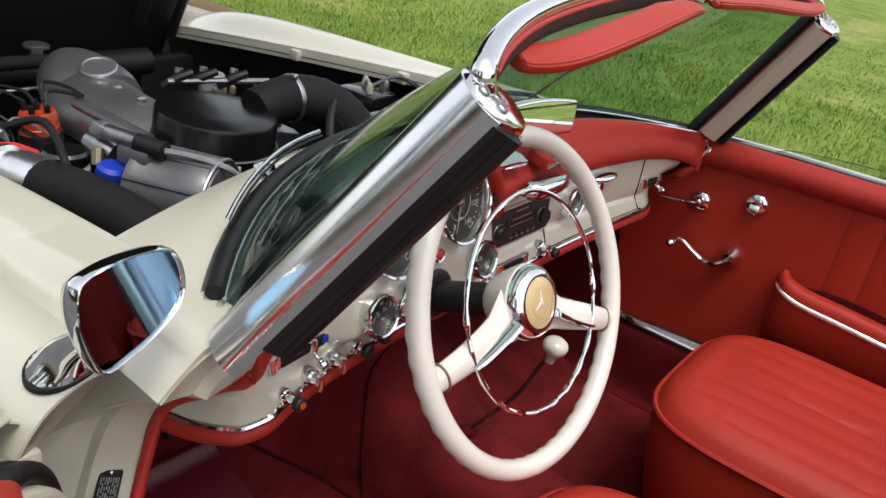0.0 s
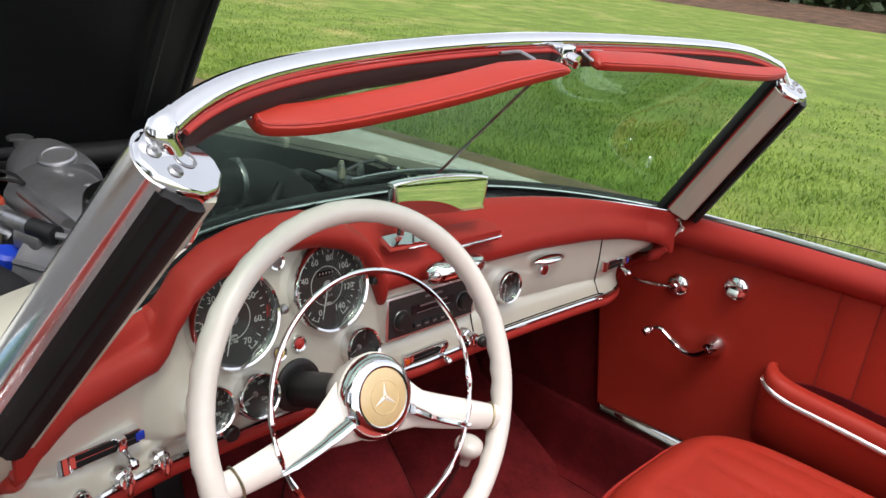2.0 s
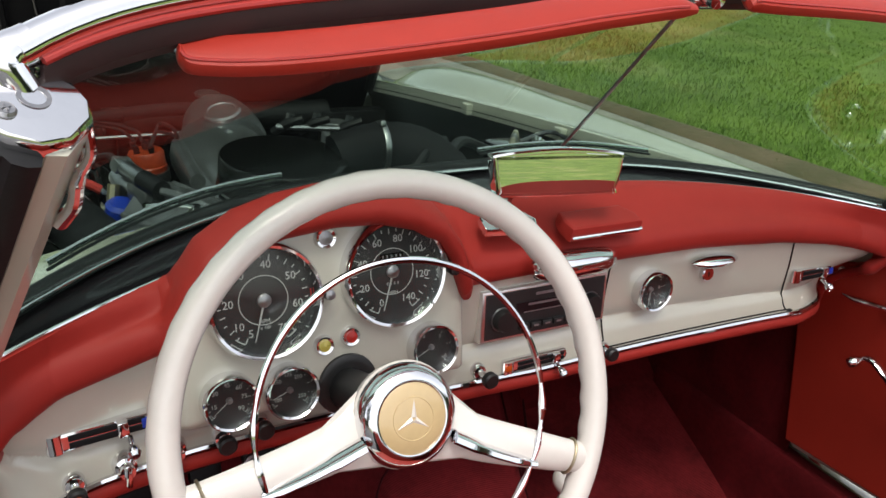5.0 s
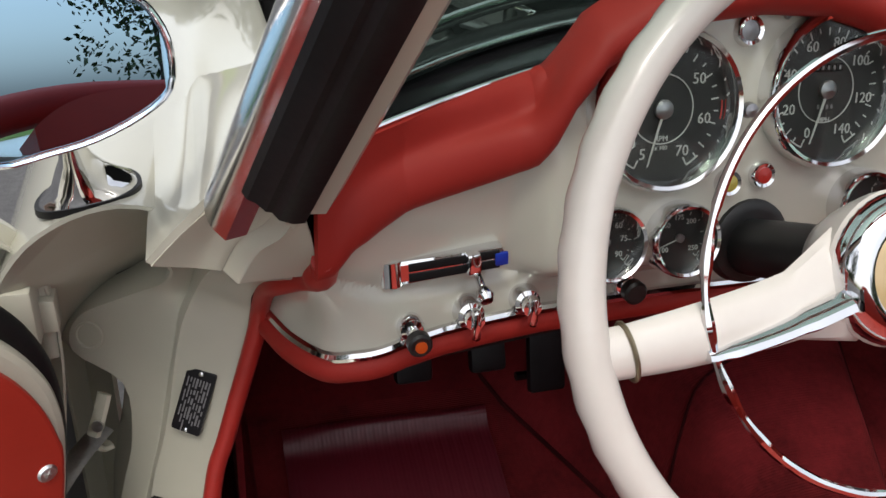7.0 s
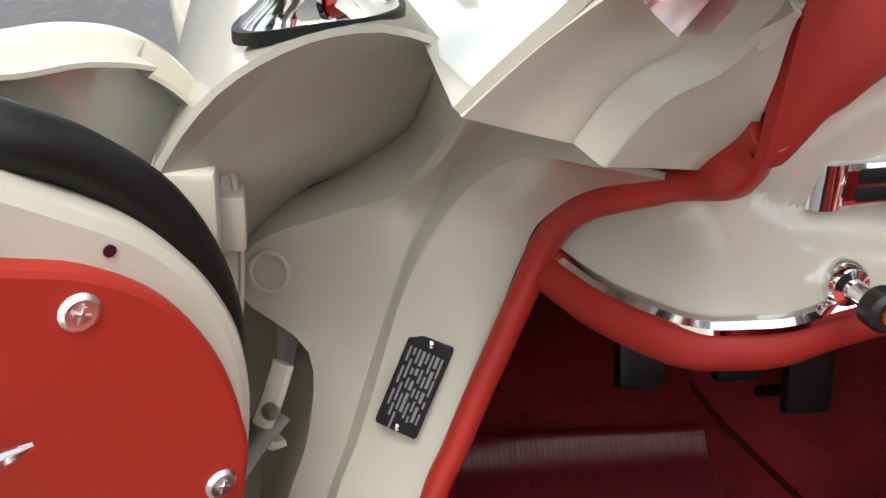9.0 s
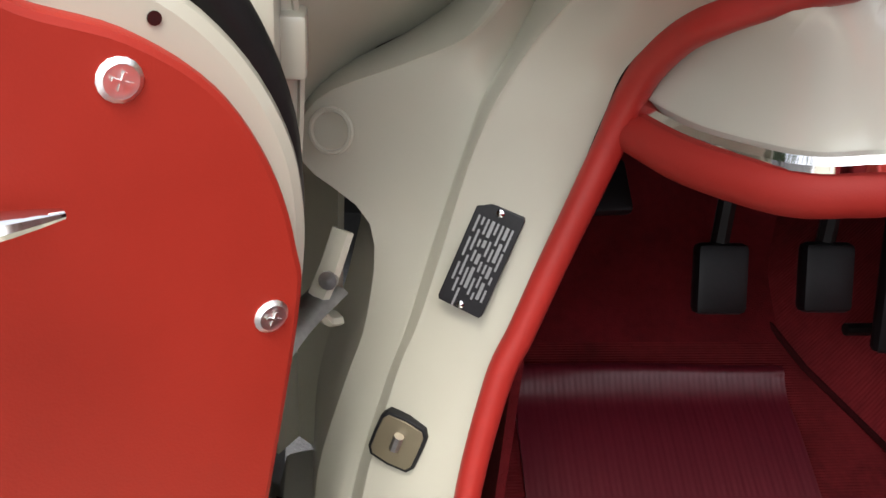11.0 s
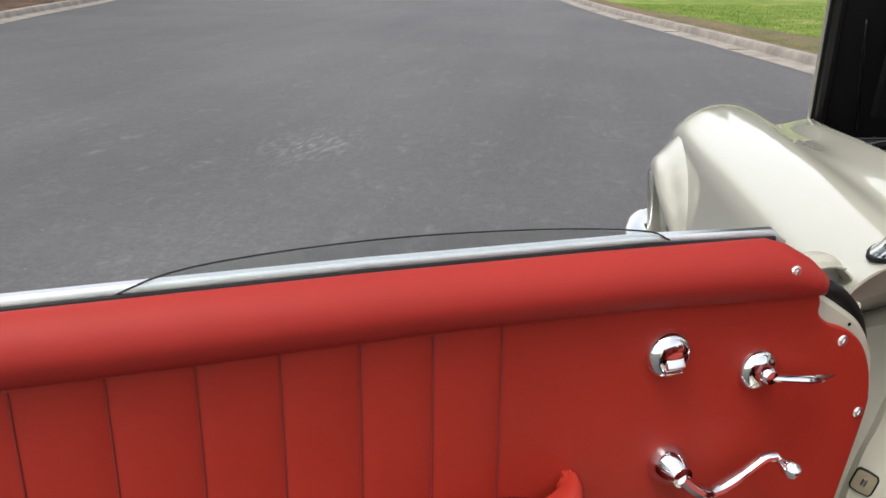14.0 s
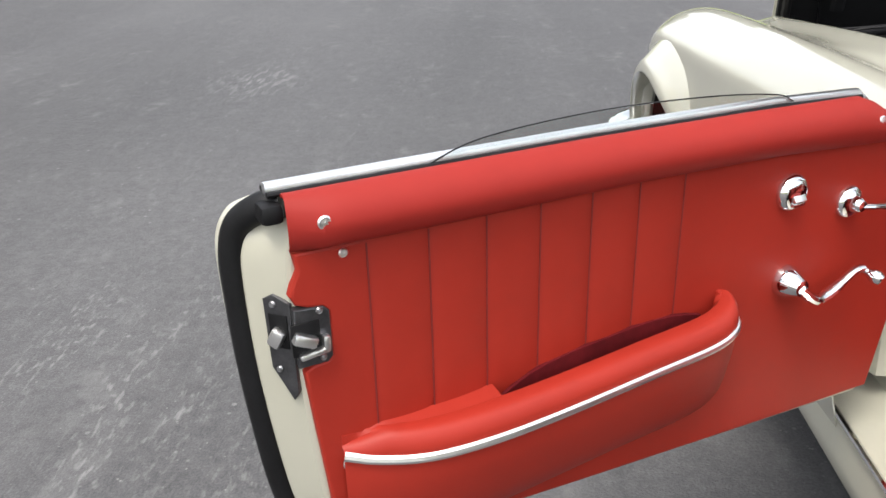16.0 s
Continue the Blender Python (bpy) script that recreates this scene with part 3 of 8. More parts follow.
for i in range(5):
    tree((-14 - 1.6 * i + rt.uniform(-1, 1), -8 + 9.5 * i, 0.2), rt.uniform(9, 12), rt.uniform(3.4, 4.4), 400 + i, 4200)


def woods(count, seed, start, end, deep, height):
    """Dense leaves of a belt of distant trees between two points, with an uneven top."""
    rng = np.random.default_rng(seed)
    a, b = np.array(start, float), np.array(end, float)
    along = (b - a) / np.linalg.norm(b - a)
    out = np.array((-along[1], along[0]))
    v, f = [], []
    for _ in range(count):
        t = rng.random()
        m = t * np.linalg.norm(b - a)
        top = height * (0.78 + 0.16 * math.sin(m * 0.37 + seed) + 0.10 * math.sin(m * 1.1 + 2 * seed))
        xy = a + (b - a) * t + out * rng.uniform(0, deep)
        c = np.array((xy[0], xy[1], 0.3 + top * rng.random() ** 0.8))
        n1, n2 = rng.normal(0, 1, 3), rng.normal(0, 1, 3)
        n1 /= np.linalg.norm(n1)
        n2 -= n1 * (n2 @ n1)
        n2 /= np.linalg.norm(n2)
        s = rng.uniform(0.16, 0.42)
        k = len(v)
        v += [c - n1 * s, c + n2 * s * 0.6, c + n1 * s, c - n2 * s * 0.6]
        f.append((k, k + 1, k + 2, k + 3))
    return Geo(v, f)


for count, seed, start, end, height, lab in ((40000, 77, (78, -34), (19, -42), 12.0, "dense dark green belt of trees behind the car"), (34000, 78, (-2, 62), (48, 40), 12.0, "dark green woods beyond the bend of the road"), (26000, 79, (-30, -22), (-40, 44), 6.0, "low dark trees across the road"), (34000, 80, (36, 48), (38, -14), 6.0, "dark shrubs behind the mulch bed")):
    far_woods = part("far_woods", woods(count, seed, start, end, 9.0, height), LEAF)
    tagged(far_woods, lab, "woods", kind="stuff")

# ---- the car: body shell ----
car = thing("convertible_car", (0, 0.2, 0), "cream two-seat vintage convertible with its bonnet open and no roof", "car")


def fender_section(y):
    """Outline of the left front wing at one station, from the engine bay over the crest and down the flank."""
    xin = curve1([(0.14, -0.585), (0.40, -0.578), (0.7, -0.568), (1.0, -0.553), (1.3, -0.535), (1.6, -0.505), (1.8, -0.48), (1.95, -0.46), (2.08, -0.45)], y)
    zin = curve1([(0.14, 0.905), (0.40, 0.893), (0.7, 0.868), (1.0, 0.842), (1.3, 0.812), (1.6, 0.780), (1.8, 0.752), (1.95, 0.69), (2.08, 0.60)], y)
    zc = curve1([(0.14, 0.868), (0.4, 0.862), (0.8, 0.850), (1.1, 0.838), (1.4, 0.825), (1.6, 0.812), (1.75, 0.792), (1.88, 0.755), (1.98, 0.69), (2.05, 0.60), (2.08, 0.55)], y)
    xc = curve1([(0.14, -0.715), (0.5, -0.715), (1.0, -0.722), (1.5, -0.728), (2.08, -0.728)], y)
    valley = curve1([(0.14, 0.0), (0.5, 0.0), (0.9, 0.012), (1.3, 0.026), (1.7, 0.032), (2.08, 0.036)], y)
    xo = curve1([(0.14, -0.815), (0.6, -0.83), (1.2, -0.855), (1.7, -0.865), (1.95, -0.845), (2.08, -0.81)], y)
    return xin, zin, xc, zc, valley, xo


def fender_rows(y0, y1, n, wheel_arch=True):
    rows = []
    for i in range(n + 1):
        y = y0 + (y1 - y0) * i / n
        xin, zin, xc, zc, val, xo = fender_section(y)
        xm = (xin * 0.55 + xc * 0.45)
        zm = min(zin, zc) * 0.6 + max(zin, zc) * 0.4 - val
        lowest = 0.30
        if wheel_arch and abs(y - 1.50) < 0.36:
            lowest = max(lowest, 0.31 + math.sqrt(max(0, 0.36**2 - (y - 1.50) ** 2)) * 0.92)
        zside = zc - 0.20
        kw = min(1.0, (xc - xo) / 0.125)
        pts = [(xin, y, zin - 0.035), (xin - 0.001, y, zin - 0.008), (xin - 0.010, y, zin), (xm, y, zm), (xc + 0.045, y, zc - 0.008), (xc, y, zc), (xc - 0.045 * kw, y, zc - 0.009), (xc - 0.085 * kw, y, zc - 0.034), (xo + 0.008, y, zc - 0.080), (xo, y, zside + 0.05), (xo - 0.012, y, max(zside - 0.08, lowest + 0.02)), (xo - 0.008, y, max(0.42, lowest + 0.01)), (xo + 0.02, y, lowest)]
        rows.append(spline(pts, 4))
    return rows


F_ROWS = fender_rows(0.212, 2.08, 44)
fender_l = sheet(F_ROWS, -0.003)
part("front_wing", fender_l, CREAM, car, "glossy cream front wing")
part("front_wing", fender_l.mirrored(), CREAM, car, "glossy cream front wing")


def nose(side):
    """The rounded headlamp nacelle and front end of one wing."""
    last = fender_rows(2.08, 2.081, 1)[0]
    rows = []
    c = np.array([-0.655 * 1, 2.08, 0.56])
    for k in range(6):
        a = k / 5 * math.pi / 2
        rows.append([c + (np.array(q) - c) * [math.cos(a) * 0.98 + 0.02, 1, math.cos(a) * 0.98 + 0.02] + [0, 0.10 * math.sin(a), 0] for q in last])
    return sheet(rows, -0.005)


for s in (0, 1):
    gn = nose(s)
    part("wing_nose", gn.mirrored() if s else gn, CREAM, car)
    hl = lathe([(0, 0.0), (0.095, 0.0), (0.098, 0.02), (0.088, 0.03), (0.08, 0.032), (0.05, 0.045), (0, 0.05)], axes((-0.655, 2.165, 0.60), (0, 1, 0)))
    part("headlamp", hl.mirrored() if s else hl, CHROME, car, "round chrome-rimmed headlamp")
# raised brow over the wheel opening
brow = []
for i in range(25):
    a = math.pi * i / 24
    y, z = 1.50 + 0.40 * math.cos(a), 0.30 + 0.350 * math.sin(a)
    xo = fender_section(y)[5]
    fade = min(1.0, max(0.0, (a - 1.85) / 0.95))
    flare = (0.032 + 0.024 * math.sin(a)) * (1 - 0.80 * fade * fade * (3 - 2 * fade))
    sq = math.sin(a) ** 2
    profile_ = ((0.130, 0.014 + 0.034 * sq), (0.108, 0.004 + 0.014 * sq), (0.080, -0.14 * flare), (0.050, -0.52 * flare), (0.025, -0.88 * flare), (0.003, -flare), (-0.012, 0.006 - flare), (-0.010, 0.03))
    brow.append([(xo + dx, y + r * math.cos(a), z + r * math.sin(a) * 0.8) for r, dx in profile_])
gb = sheet([spline(r, 3) for r in brow], -0.004)
part("wheel_arch_brow", gb, CREAM, car)
part("wheel_arch_brow", gb.mirrored(), CREAM, car)

# dark wheel housings behind the brows
for s in (1, -1):
    hs = [[(s * x, 1.50 + 0.392 * math.cos(a), 0.30 + 0.352 * math.sin(a)) for x in (-0.846, -0.76, -0.64)] for a in np.linspace(-0.15, math.pi + 0.15, 25)]
    part("wheel_housing", sheet(hs, 0.004), BAY, car, "black wheel housing in the wheel arch")

# front panel, grille and bumper
fp = grid([[(x, 2.10 + 0.06 * math.cos(x * 2.2), z) for x in np.linspace(-0.5, 0.5, 11)] for z in np.linspace(0.30, 0.66, 6)])
part("front_panel", fp, CREAM, car)
part("grille", plate([(0.32 * math.cos(a), 0.51 + 0.10 * math.sin(a)) for a in np.linspace(0, 2 * math.pi, 32)[:-1]], 0, 0.02, Matrix(((-1, 0, 0, 0), (0, 0, 1, 2.165), (0, 1, 0, 0), (0, 0, 0, 1))), 0.006), STEEL, car)
bump = [(-0.90, 1.80, 0.315), (-0.915, 1.97, 0.315), (-0.86, 2.14, 0.315), (-0.6, 2.25, 0.315), (0, 2.30, 0.315), (0.6, 2.25, 0.315), (0.86, 2.14, 0.315), (0.915, 1.97, 0.315), (0.90, 1.80, 0.315)]
part("front_bumper", tube(spline(bump, 6), 0.055, 14, flat=0.95), CHROME, car, "polished chrome bumper")

# scuttle between engine bay and windscreen
def bay_rear(x):
    u = abs(x) / 0.585
    return 0.398 + 0.080 * (1 - u * u), 0.891 + 0.035 * (1 - u**2)


def screen_base(s):
    """Foot of the windscreen; s from -1 to 1 across the car."""
    u = abs(s)
    return Vector((0.635 * s, 0.415 - 0.255 * u**2.6, 0.946 - 0.036 * u**2.4))


def pad_edge(s):
    """Far edge of the padded dashboard top."""
    u = abs(s)
    return Vector((0.635 * s, 0.302 - 0.165 * u**2.3, 0.957 - 0.052 * u**2.2))


def screen_top(s):
    u = abs(s)
    if s > 0:
        return Vector((0.592 * s, 0.040 - 0.032 * u**2.3 - 0.014 * u**12, 1.243 - 0.012 * u**2 - 0.030 * u**9))
    return Vector((0.568 * s, 0.040 - 0.070 * u**2.3 - 0.018 * u**12, 1.243 - 0.028 * u**1.6 - 0.032 * u**10))


rows = []
for i in range(33):
    s = -1 + 2 * i / 32
    x = 0.585 * s
    yb, zb = bay_rear(x)
    b = screen_base(s)
    mid = (Vector((x, yb, zb)) * 0.45 + Vector((b.x, b.y, b.z - 0.012)) * 0.55) + Vector((0, 0, 0.008))
    rows.append(spline([(x, yb + 0.002, zb - 0.035), (x, yb, zb - 0.006), (x, yb - 0.008, zb), tuple(mid), (b.x, b.y - 0.02, b.z - 0.020)], 3))
part("scuttle", sheet(rows, 0.006), CREAM, car, "glossy cream scuttle panel below the windscreen")
def wing_top(x, y):
    top = [q for q in fender_rows(max(y, 0.212), max(y, 0.212) + 0.001, 1)[0] if q[2] > 0.80][8:]
    xs, zs = [-q[0] for q in top], [q[2] for q in top]
    return float(np.interp(-x, xs, zs))


# filler between scuttle side and wing, in front of the door
for s in (0, 1):
    r2 = []
    near = [(-0.60, 0.126, 0.912), (-0.650, 0.138, 0.9065), (-0.672, 0.146, 0.8845), (-0.688, 0.150, 0.8665), (-0.699, 0.153, 0.8525)]
    for i in range(15):
        k = i / 14
        row = []
        for n_, (x, y, z) in enumerate(near):
            fade = (1 - k) ** 2 * (1 + 2 * k) if n_ < 2 else (1 - k) ** (2.2 + 0.8 * (n_ == 4))
            yk = y + (0.56 - y) * k
            xk = x + 0.006 * k
            row.append((xk, yk, wing_top(xk, yk) + (z - wing_top(x, 0.212)) * fade + 0.002 - 0.006 * k**3))
        r2.append(spline(row, 3))
    gs = sheet(r2, -0.005)
    part("scuttle_corner", gs.mirrored() if s else gs, CREAM, car)
# engine bay walls
wall = []
for s in (-1, 1):
    rws = []
    for y in np.linspace(0.42, 1.78, 14):
        xin, zin = fender_section(y)[:2]
        rws.append([(s * -(xin - 0.004), y, zin - 0.02), (s * -(xin - 0.03), y, zin - 0.06), (s * -(xin - 0.05), y, max(0.55, 0.70 if y < 0.82 else 0)), (s * -(xin + 0.10 * (y > 0.82)), y, 0.35 if y > 0.82 else 0.685)])
    part("bay_wall", sheet(rws, 0.006), BAY, car, "black painted engine bay side")
fw = sheet([[(x, bay_rear(x)[0] + 0.006, z * (bay_rear(x)[1] - 0.05) + (1 - z) * 0.69) for z in (1, 0.6, 0.3, 0)] for x in np.linspace(-0.575, 0.575, 21)], 0.006)
part("firewall", fw + box((1.14, 0.42, 0.015), Matrix.Translation((0, 0.60, 0.684)), 0.003) + box((1.14, 0.015, 0.38), Matrix.Translation((0, 0.81, 0.49)), 0.003), BAY, car)
part("bay_floor", box((1.1, 1.45, 0.02), Matrix.Translation((0, 1.15, 0.31)), 0.004), BAY, car)
part("radiator_panel", box((0.98, 0.05, 0.36), Matrix.Translation((0, 1.66, 0.52)), 0.01), BAY, car)
for s, y in ((1, 1.262), (1, 0.90)):
    part("bonnet_stop", box((0.022, 0.03, 0.028), Matrix.Translation((-s * fender_section(y)[0] - 0.004, y, fender_section(y)[1] - 0.02)), 0.003), CREAM_IN, car, "small cream bracket")

# bonnet, hinged at the front and standing open
hood = part("bonnet", sheet([[(x * (0.485 + 0.10 * t), 1.755 - 0.60 * t + 0.05 * math.sin(math.pi * t) - 0.05 * (1 - x * x), 0.735 + 1.20 * t + 0.05 * (1 - x * x)) for x in np.linspace(-1, 1, 17)] for t in np.linspace(-0.16, 1, 17)], 0.018), BLACK_MATT, car, "open bonnet with a black lined underside")
top = part("bonnet_skin", sheet([[(x * (0.488 + 0.10 * t), 1.755 - 0.60 * t + 0.05 * math.sin(math.pi * t) - 0.05 * (1 - x * x) + 0.028, 0.735 + 1.20 * t + 0.05 * (1 - x * x) + 0.012) for x in np.linspace(-1, 1, 17)] for t in np.linspace(0, 1, 15)], 0.006), CREAM, hood)
for x0 in (-0.33, 0.33):
    part("bonnet_rib", tube([(x0 * (1 + 0.2 * t), 1.72 - 0.60 * t + 0.05 * math.sin(math.pi * t) - 0.05 * (1 - (x0 / 0.5) ** 2), 0.735 + 1.20 * t + 0.05 * (1 - (x0 / 0.5) ** 2)) for t in np.linspace(0.02, 0.98, 12)], 0.022, 6, flat=0.5), BLACK_MATT, hood)
edge = [(-(0.470 + 0.10 * t), 1.725 - 0.60 * t + 0.05 * math.sin(math.pi * t), 0.735 + 1.20 * t) for t in np.linspace(0, 1, 14)]
part("bonnet_edge", tube(edge, 0.014, 8), BAY, hood)
part("bonnet_edge", tube([(-x, y, z) for x, y, z in edge], 0.014, 8), BAY, hood)
part("bonnet_stay", tube(spline([(-0.371, 1.712, 0.741), (-0.400, 1.660, 0.900), (-0.425, 1.610, 1.046)], 4), 0.005, 8), BLACK, hood, "black bonnet stay")

# wheels
for x, y in ((-0.72, 1.50), (0.72, 1.50), (-0.74, -0.90), (0.74, -0.90)):
    s = -1 if x < 0 else 1
    m = axes((x - s * 0.08, y, 0.315), (s, 0, 0), (0, 1, 0))
    w = part("wheel", lathe([(0.20, 0.01), (0.27, 0.0), (0.308, 0.015), (0.315, 0.05), (0.315, 0.11), (0.308, 0.145), (0.27, 0.16), (0.20, 0.15)], m, 40), TYRE, car, "black tyre on a cream wheel")
    part("rim", lathe([(0, 0.06), (0.10, 0.06), (0.13, 0.10), (0.17, 0.105), (0.20, 0.14), (0.208, 0.152), (0.20, 0.156), (0.19, 0.15)], m, 32), CREAM, w)
    part("hubcap", lathe([(0.118, 0.10), (0.115, 0.118), (0.09, 0.13), (0.05, 0.138), (0, 0.14)], m, 32), CHROME, w, "domed chrome hubcap")

# sill, floor, transmission tunnel, bulkheads
for s in (0, 1):
    sill = [[(-0.645, y, 0.36), (-0.652, y, 0.400), (-0.70, y, 0.405), (-0.715, y, 0.37), (-0.785, y, 0.355), (-0.80, y, 0.34), (-0.805, y, 0.26), (-0.76, y, 0.20)] for y in np.linspace(0.45, -1.0, 12)]
    gs = sheet([spline(r, 3) for r in sill], 0.006)
    part("sill", gs.mirrored() if s else gs, CREAM_IN, car, "cream painted door sill")
    ss = tube([(-0.803, 0.40, 0.348), (-0.803, -0.98, 0.348)], 0.006, 8)
    part("sill_strip", ss.mirrored() if s else ss, CHROME, car)
for s in (0, 1):
    sc = sheet([spline([(-0.60, y, 0.252), (-0.624, y, 0.27), (-0.632, y, 0.34), (-0.637, y, 0.404), (-0.648, y, 0.412), (-0.668, y, 0.411)], 3) for y in np.linspace(0.56, -0.98, 10)], -0.006)
    part("sill_carpet", sc.mirrored() if s else sc, CARPET_PLAIN, car, "dark red carpet over the inner sill")
    st = tube([(-0.668, 0.22, 0.414), (-0.668, -0.70, 0.414)], 0.005, 8)
    part("carpet_strip", st.mirrored() if s else st, BRASS, car, "worn metal carpet strip")
part("floor_pan", box((1.28, 1.60, 0.02), Matrix.Translation((0, -0.25, 0.225)), 0.003), BAY, car)
carpet = part("floor_carpet", sheet([[(x, y, 0.245 + (0.0 if y < 0.28 else (y - 0.28) * 0.45)) for y in np.linspace(-1.0, 0.60, 30)] for x in np.linspace(-0.64, 0.64, 26)], 0.010), CARPET, car, "dark red ribbed carpet")
tun = []
TUNNEL_FOOT = [(-0.7, 0.115), (0.19, 0.115), (0.30, 0.140), (0.385, 0.178), (0.54, 0.285), (0.76, 0.380)]
TUNNEL_SHOULDER = [(-0.7, 0.092), (0.20, 0.098), (0.375, 0.131), (0.54, 0.185), (0.76, 0.260)]
TUNNEL_TOP = [(-0.7, 0.385), (0.10, 0.400), (0.22, 0.430), (0.375, 0.525), (0.50, 0.580), (0.76, 0.610)]
def tunnel_section(y):
    wf, wt, h = lerp(TUNNEL_FOOT, y), lerp(TUNNEL_SHOULDER, y), lerp(TUNNEL_TOP, y)
    zf = 0.245 + max(0.0, (y - 0.28) * 0.45)
    half = [(wf + 0.03, zf - 0.012), (wf, zf + 0.014), ((wf + wt) / 2 + 0.004, (zf + h - 0.045) / 2), (wt, h - 0.045), (wt * 0.72, h - 0.010)]
    return spline([(-a, y, b) for a, b in half] + [(0, y, h)] + [(a, y, b) for a, b in half[::-1]], 3)


tun = [tunnel_section(y) for y in np.linspace(-0.7, 0.76, 40)]
BINDING = material("maroon_carpet_binding", (0.040, 0.0046, 0.0055), rough=0.9, var=0.2, scale=30, spec=0.1)
for s_ in (0, 1):
    sm_ = tube([(q[3][0] * 1.004, q[3][1], q[3][2] + 0.001) for q in tun[18:]], 0.0034, 6)
    part("carpet_binding", sm_.mirrored() if s_ else sm_, BINDING, car, "dark bound edge of the tunnel carpet")
part("carpet_binding", tube([(-q[9][0] * 1.006, q[9][1], q[9][2] + 0.001) for q in tun[4:]], 0.0022, 6), BINDING, car)
part("carpet_seam", tube([tuple(Vector(tunnel_section(0.312 + 0.080 * t)[4 + int(round(11 * t))]) + Vector((-0.002, -0.001, 0.001))) for t in np.linspace(0, 1, 12)], 0.0020, 6), BINDING, car, "curved seam in the tunnel carpet")
part("tunnel_carpet", sheet(tun, 0.008), CARPET, car, "dark red ribbed carpet over the gearbox tunnel")
# toe boards
for x0, x1 in ((-0.64, -0.15), (0.15, 0.64)):
    part("toe_board", sheet([[(x, y, z) for y, z in ((0.56, 0.365), (0.63, 0.43), (0.70, 0.52), (0.75, 0.64), (0.76, 0.70))] for x in np.linspace(x0, x1, 6)], 0.01), CARPET_PLAIN, car, "dark red carpeted toe board")
for s in (0, 1):
    kp = sheet([[(-0.652, y, z) for z in np.linspace(0.25, 0.74, 6)] for y in np.linspace(0.77, 0.235 if s else 0.285, 6)], -0.006)
    part("kick_panel", kp.mirrored() if s else kp, CARPET_PLAIN, car)
part("heel_mat", sheet([[(q[0], q[1], q[2] + 0.00022 * math.sin(2 * math.pi * x / 0.0140)) for q in spline([(x, 0.537 - 0.02 * (x + 0.58), 0.3795 + 0.0012 * math.sin(x * 23)), (x, 0.531 - 0.02 * (x + 0.58), 0.3785 + 0.0012 * math.sin(x * 23)), (x, 0.523, 0.3725), (x, 0.513, 0.3625), (x, 0.503, 0.3560), (x, 0.488, 0.3510), (x, 0.46, 0.340), (x, 0.40, 0.3125), (x, 0.30, 0.268), (x, 0.20, 0.261)], 3)] for x in np.linspace(-0.588, -0.312, 178)], -0.003), MAT_VINYL, car, "glossy dark red ribbed heel mat")
part("rear_bulkhead", box((1.28, 0.03, 0.60), Matrix.Translation((0, -1.0, 0.50)), 0.01), RED, car)
part("rear_shelf", box((1.24, 0.30, 0.04), Matrix.Translation((0, -0.93, 0.835)), 0.015), RED_PAD, car)

# unseen roll, added to put red into the wing mirror's reflection
part("added_cockpit_roll", tube(spline([(-0.640, -0.715, 0.905), (-0.60, -0.77, 0.925), (-0.40, -0.815, 0.945), (0.0, -0.83, 0.915), (0.40, -0.815, 0.890), (0.60, -0.77, 0.875), (0.640, -0.715, 0.865)], 6), 0.030, 12), RED_PAD, car, "added red padded roll behind the cockpit, for the mirrors to reflect")

# rear half of the body
rr = []
for y in np.linspace(-0.72, -2.12, 22):
    t = (-0.72 - y) / 1.4
    zt = curve1([(0, 0.90), (0.3, 0.90), (0.7, 0.80), (0.92, 0.66), (1.0, 0.52)], t)
    wd = curve1([(0, 0.80), (0.3, 0.83), (0.7, 0.78), (1.0, 0.66)], t)
    lo = 0.30
    if abs(y + 0.90) < 0.34:
        lo = max(lo, 0.30 + 0.85 * math.sqrt(0.34**2 - (y + 0.90) ** 2))
    half = [(0, y, zt), (0.30, y, zt - 0.005), (0.55, y, zt - 0.03), (0.66, y, zt - 0.005), (wd - 0.07, y, zt - 0.03), (wd - 0.01, y, zt - 0.13), (wd, y, max(0.55 if zt > 0.6 else 0.4, lo + 0.02)), (wd - 0.03, y, lo)]
    rr.append(spline([(-a, b, c) for a, b, c in half[:0:-1]] + half, 3))
part("rear_body", sheet(rr, 0.006), CREAM, car, "rounded cream tail with boot lid")
part("rear_bumper", tube(spline([(-0.80, -1.75, 0.42), (-0.76, -2.10, 0.42), (-0.4, -2.24, 0.42), (0, -2.26, 0.42), (0.4, -2.24, 0.42), (0.76, -2.10, 0.42), (0.80, -1.75, 0.42)], 5), 0.045, 10), CHROME, car)

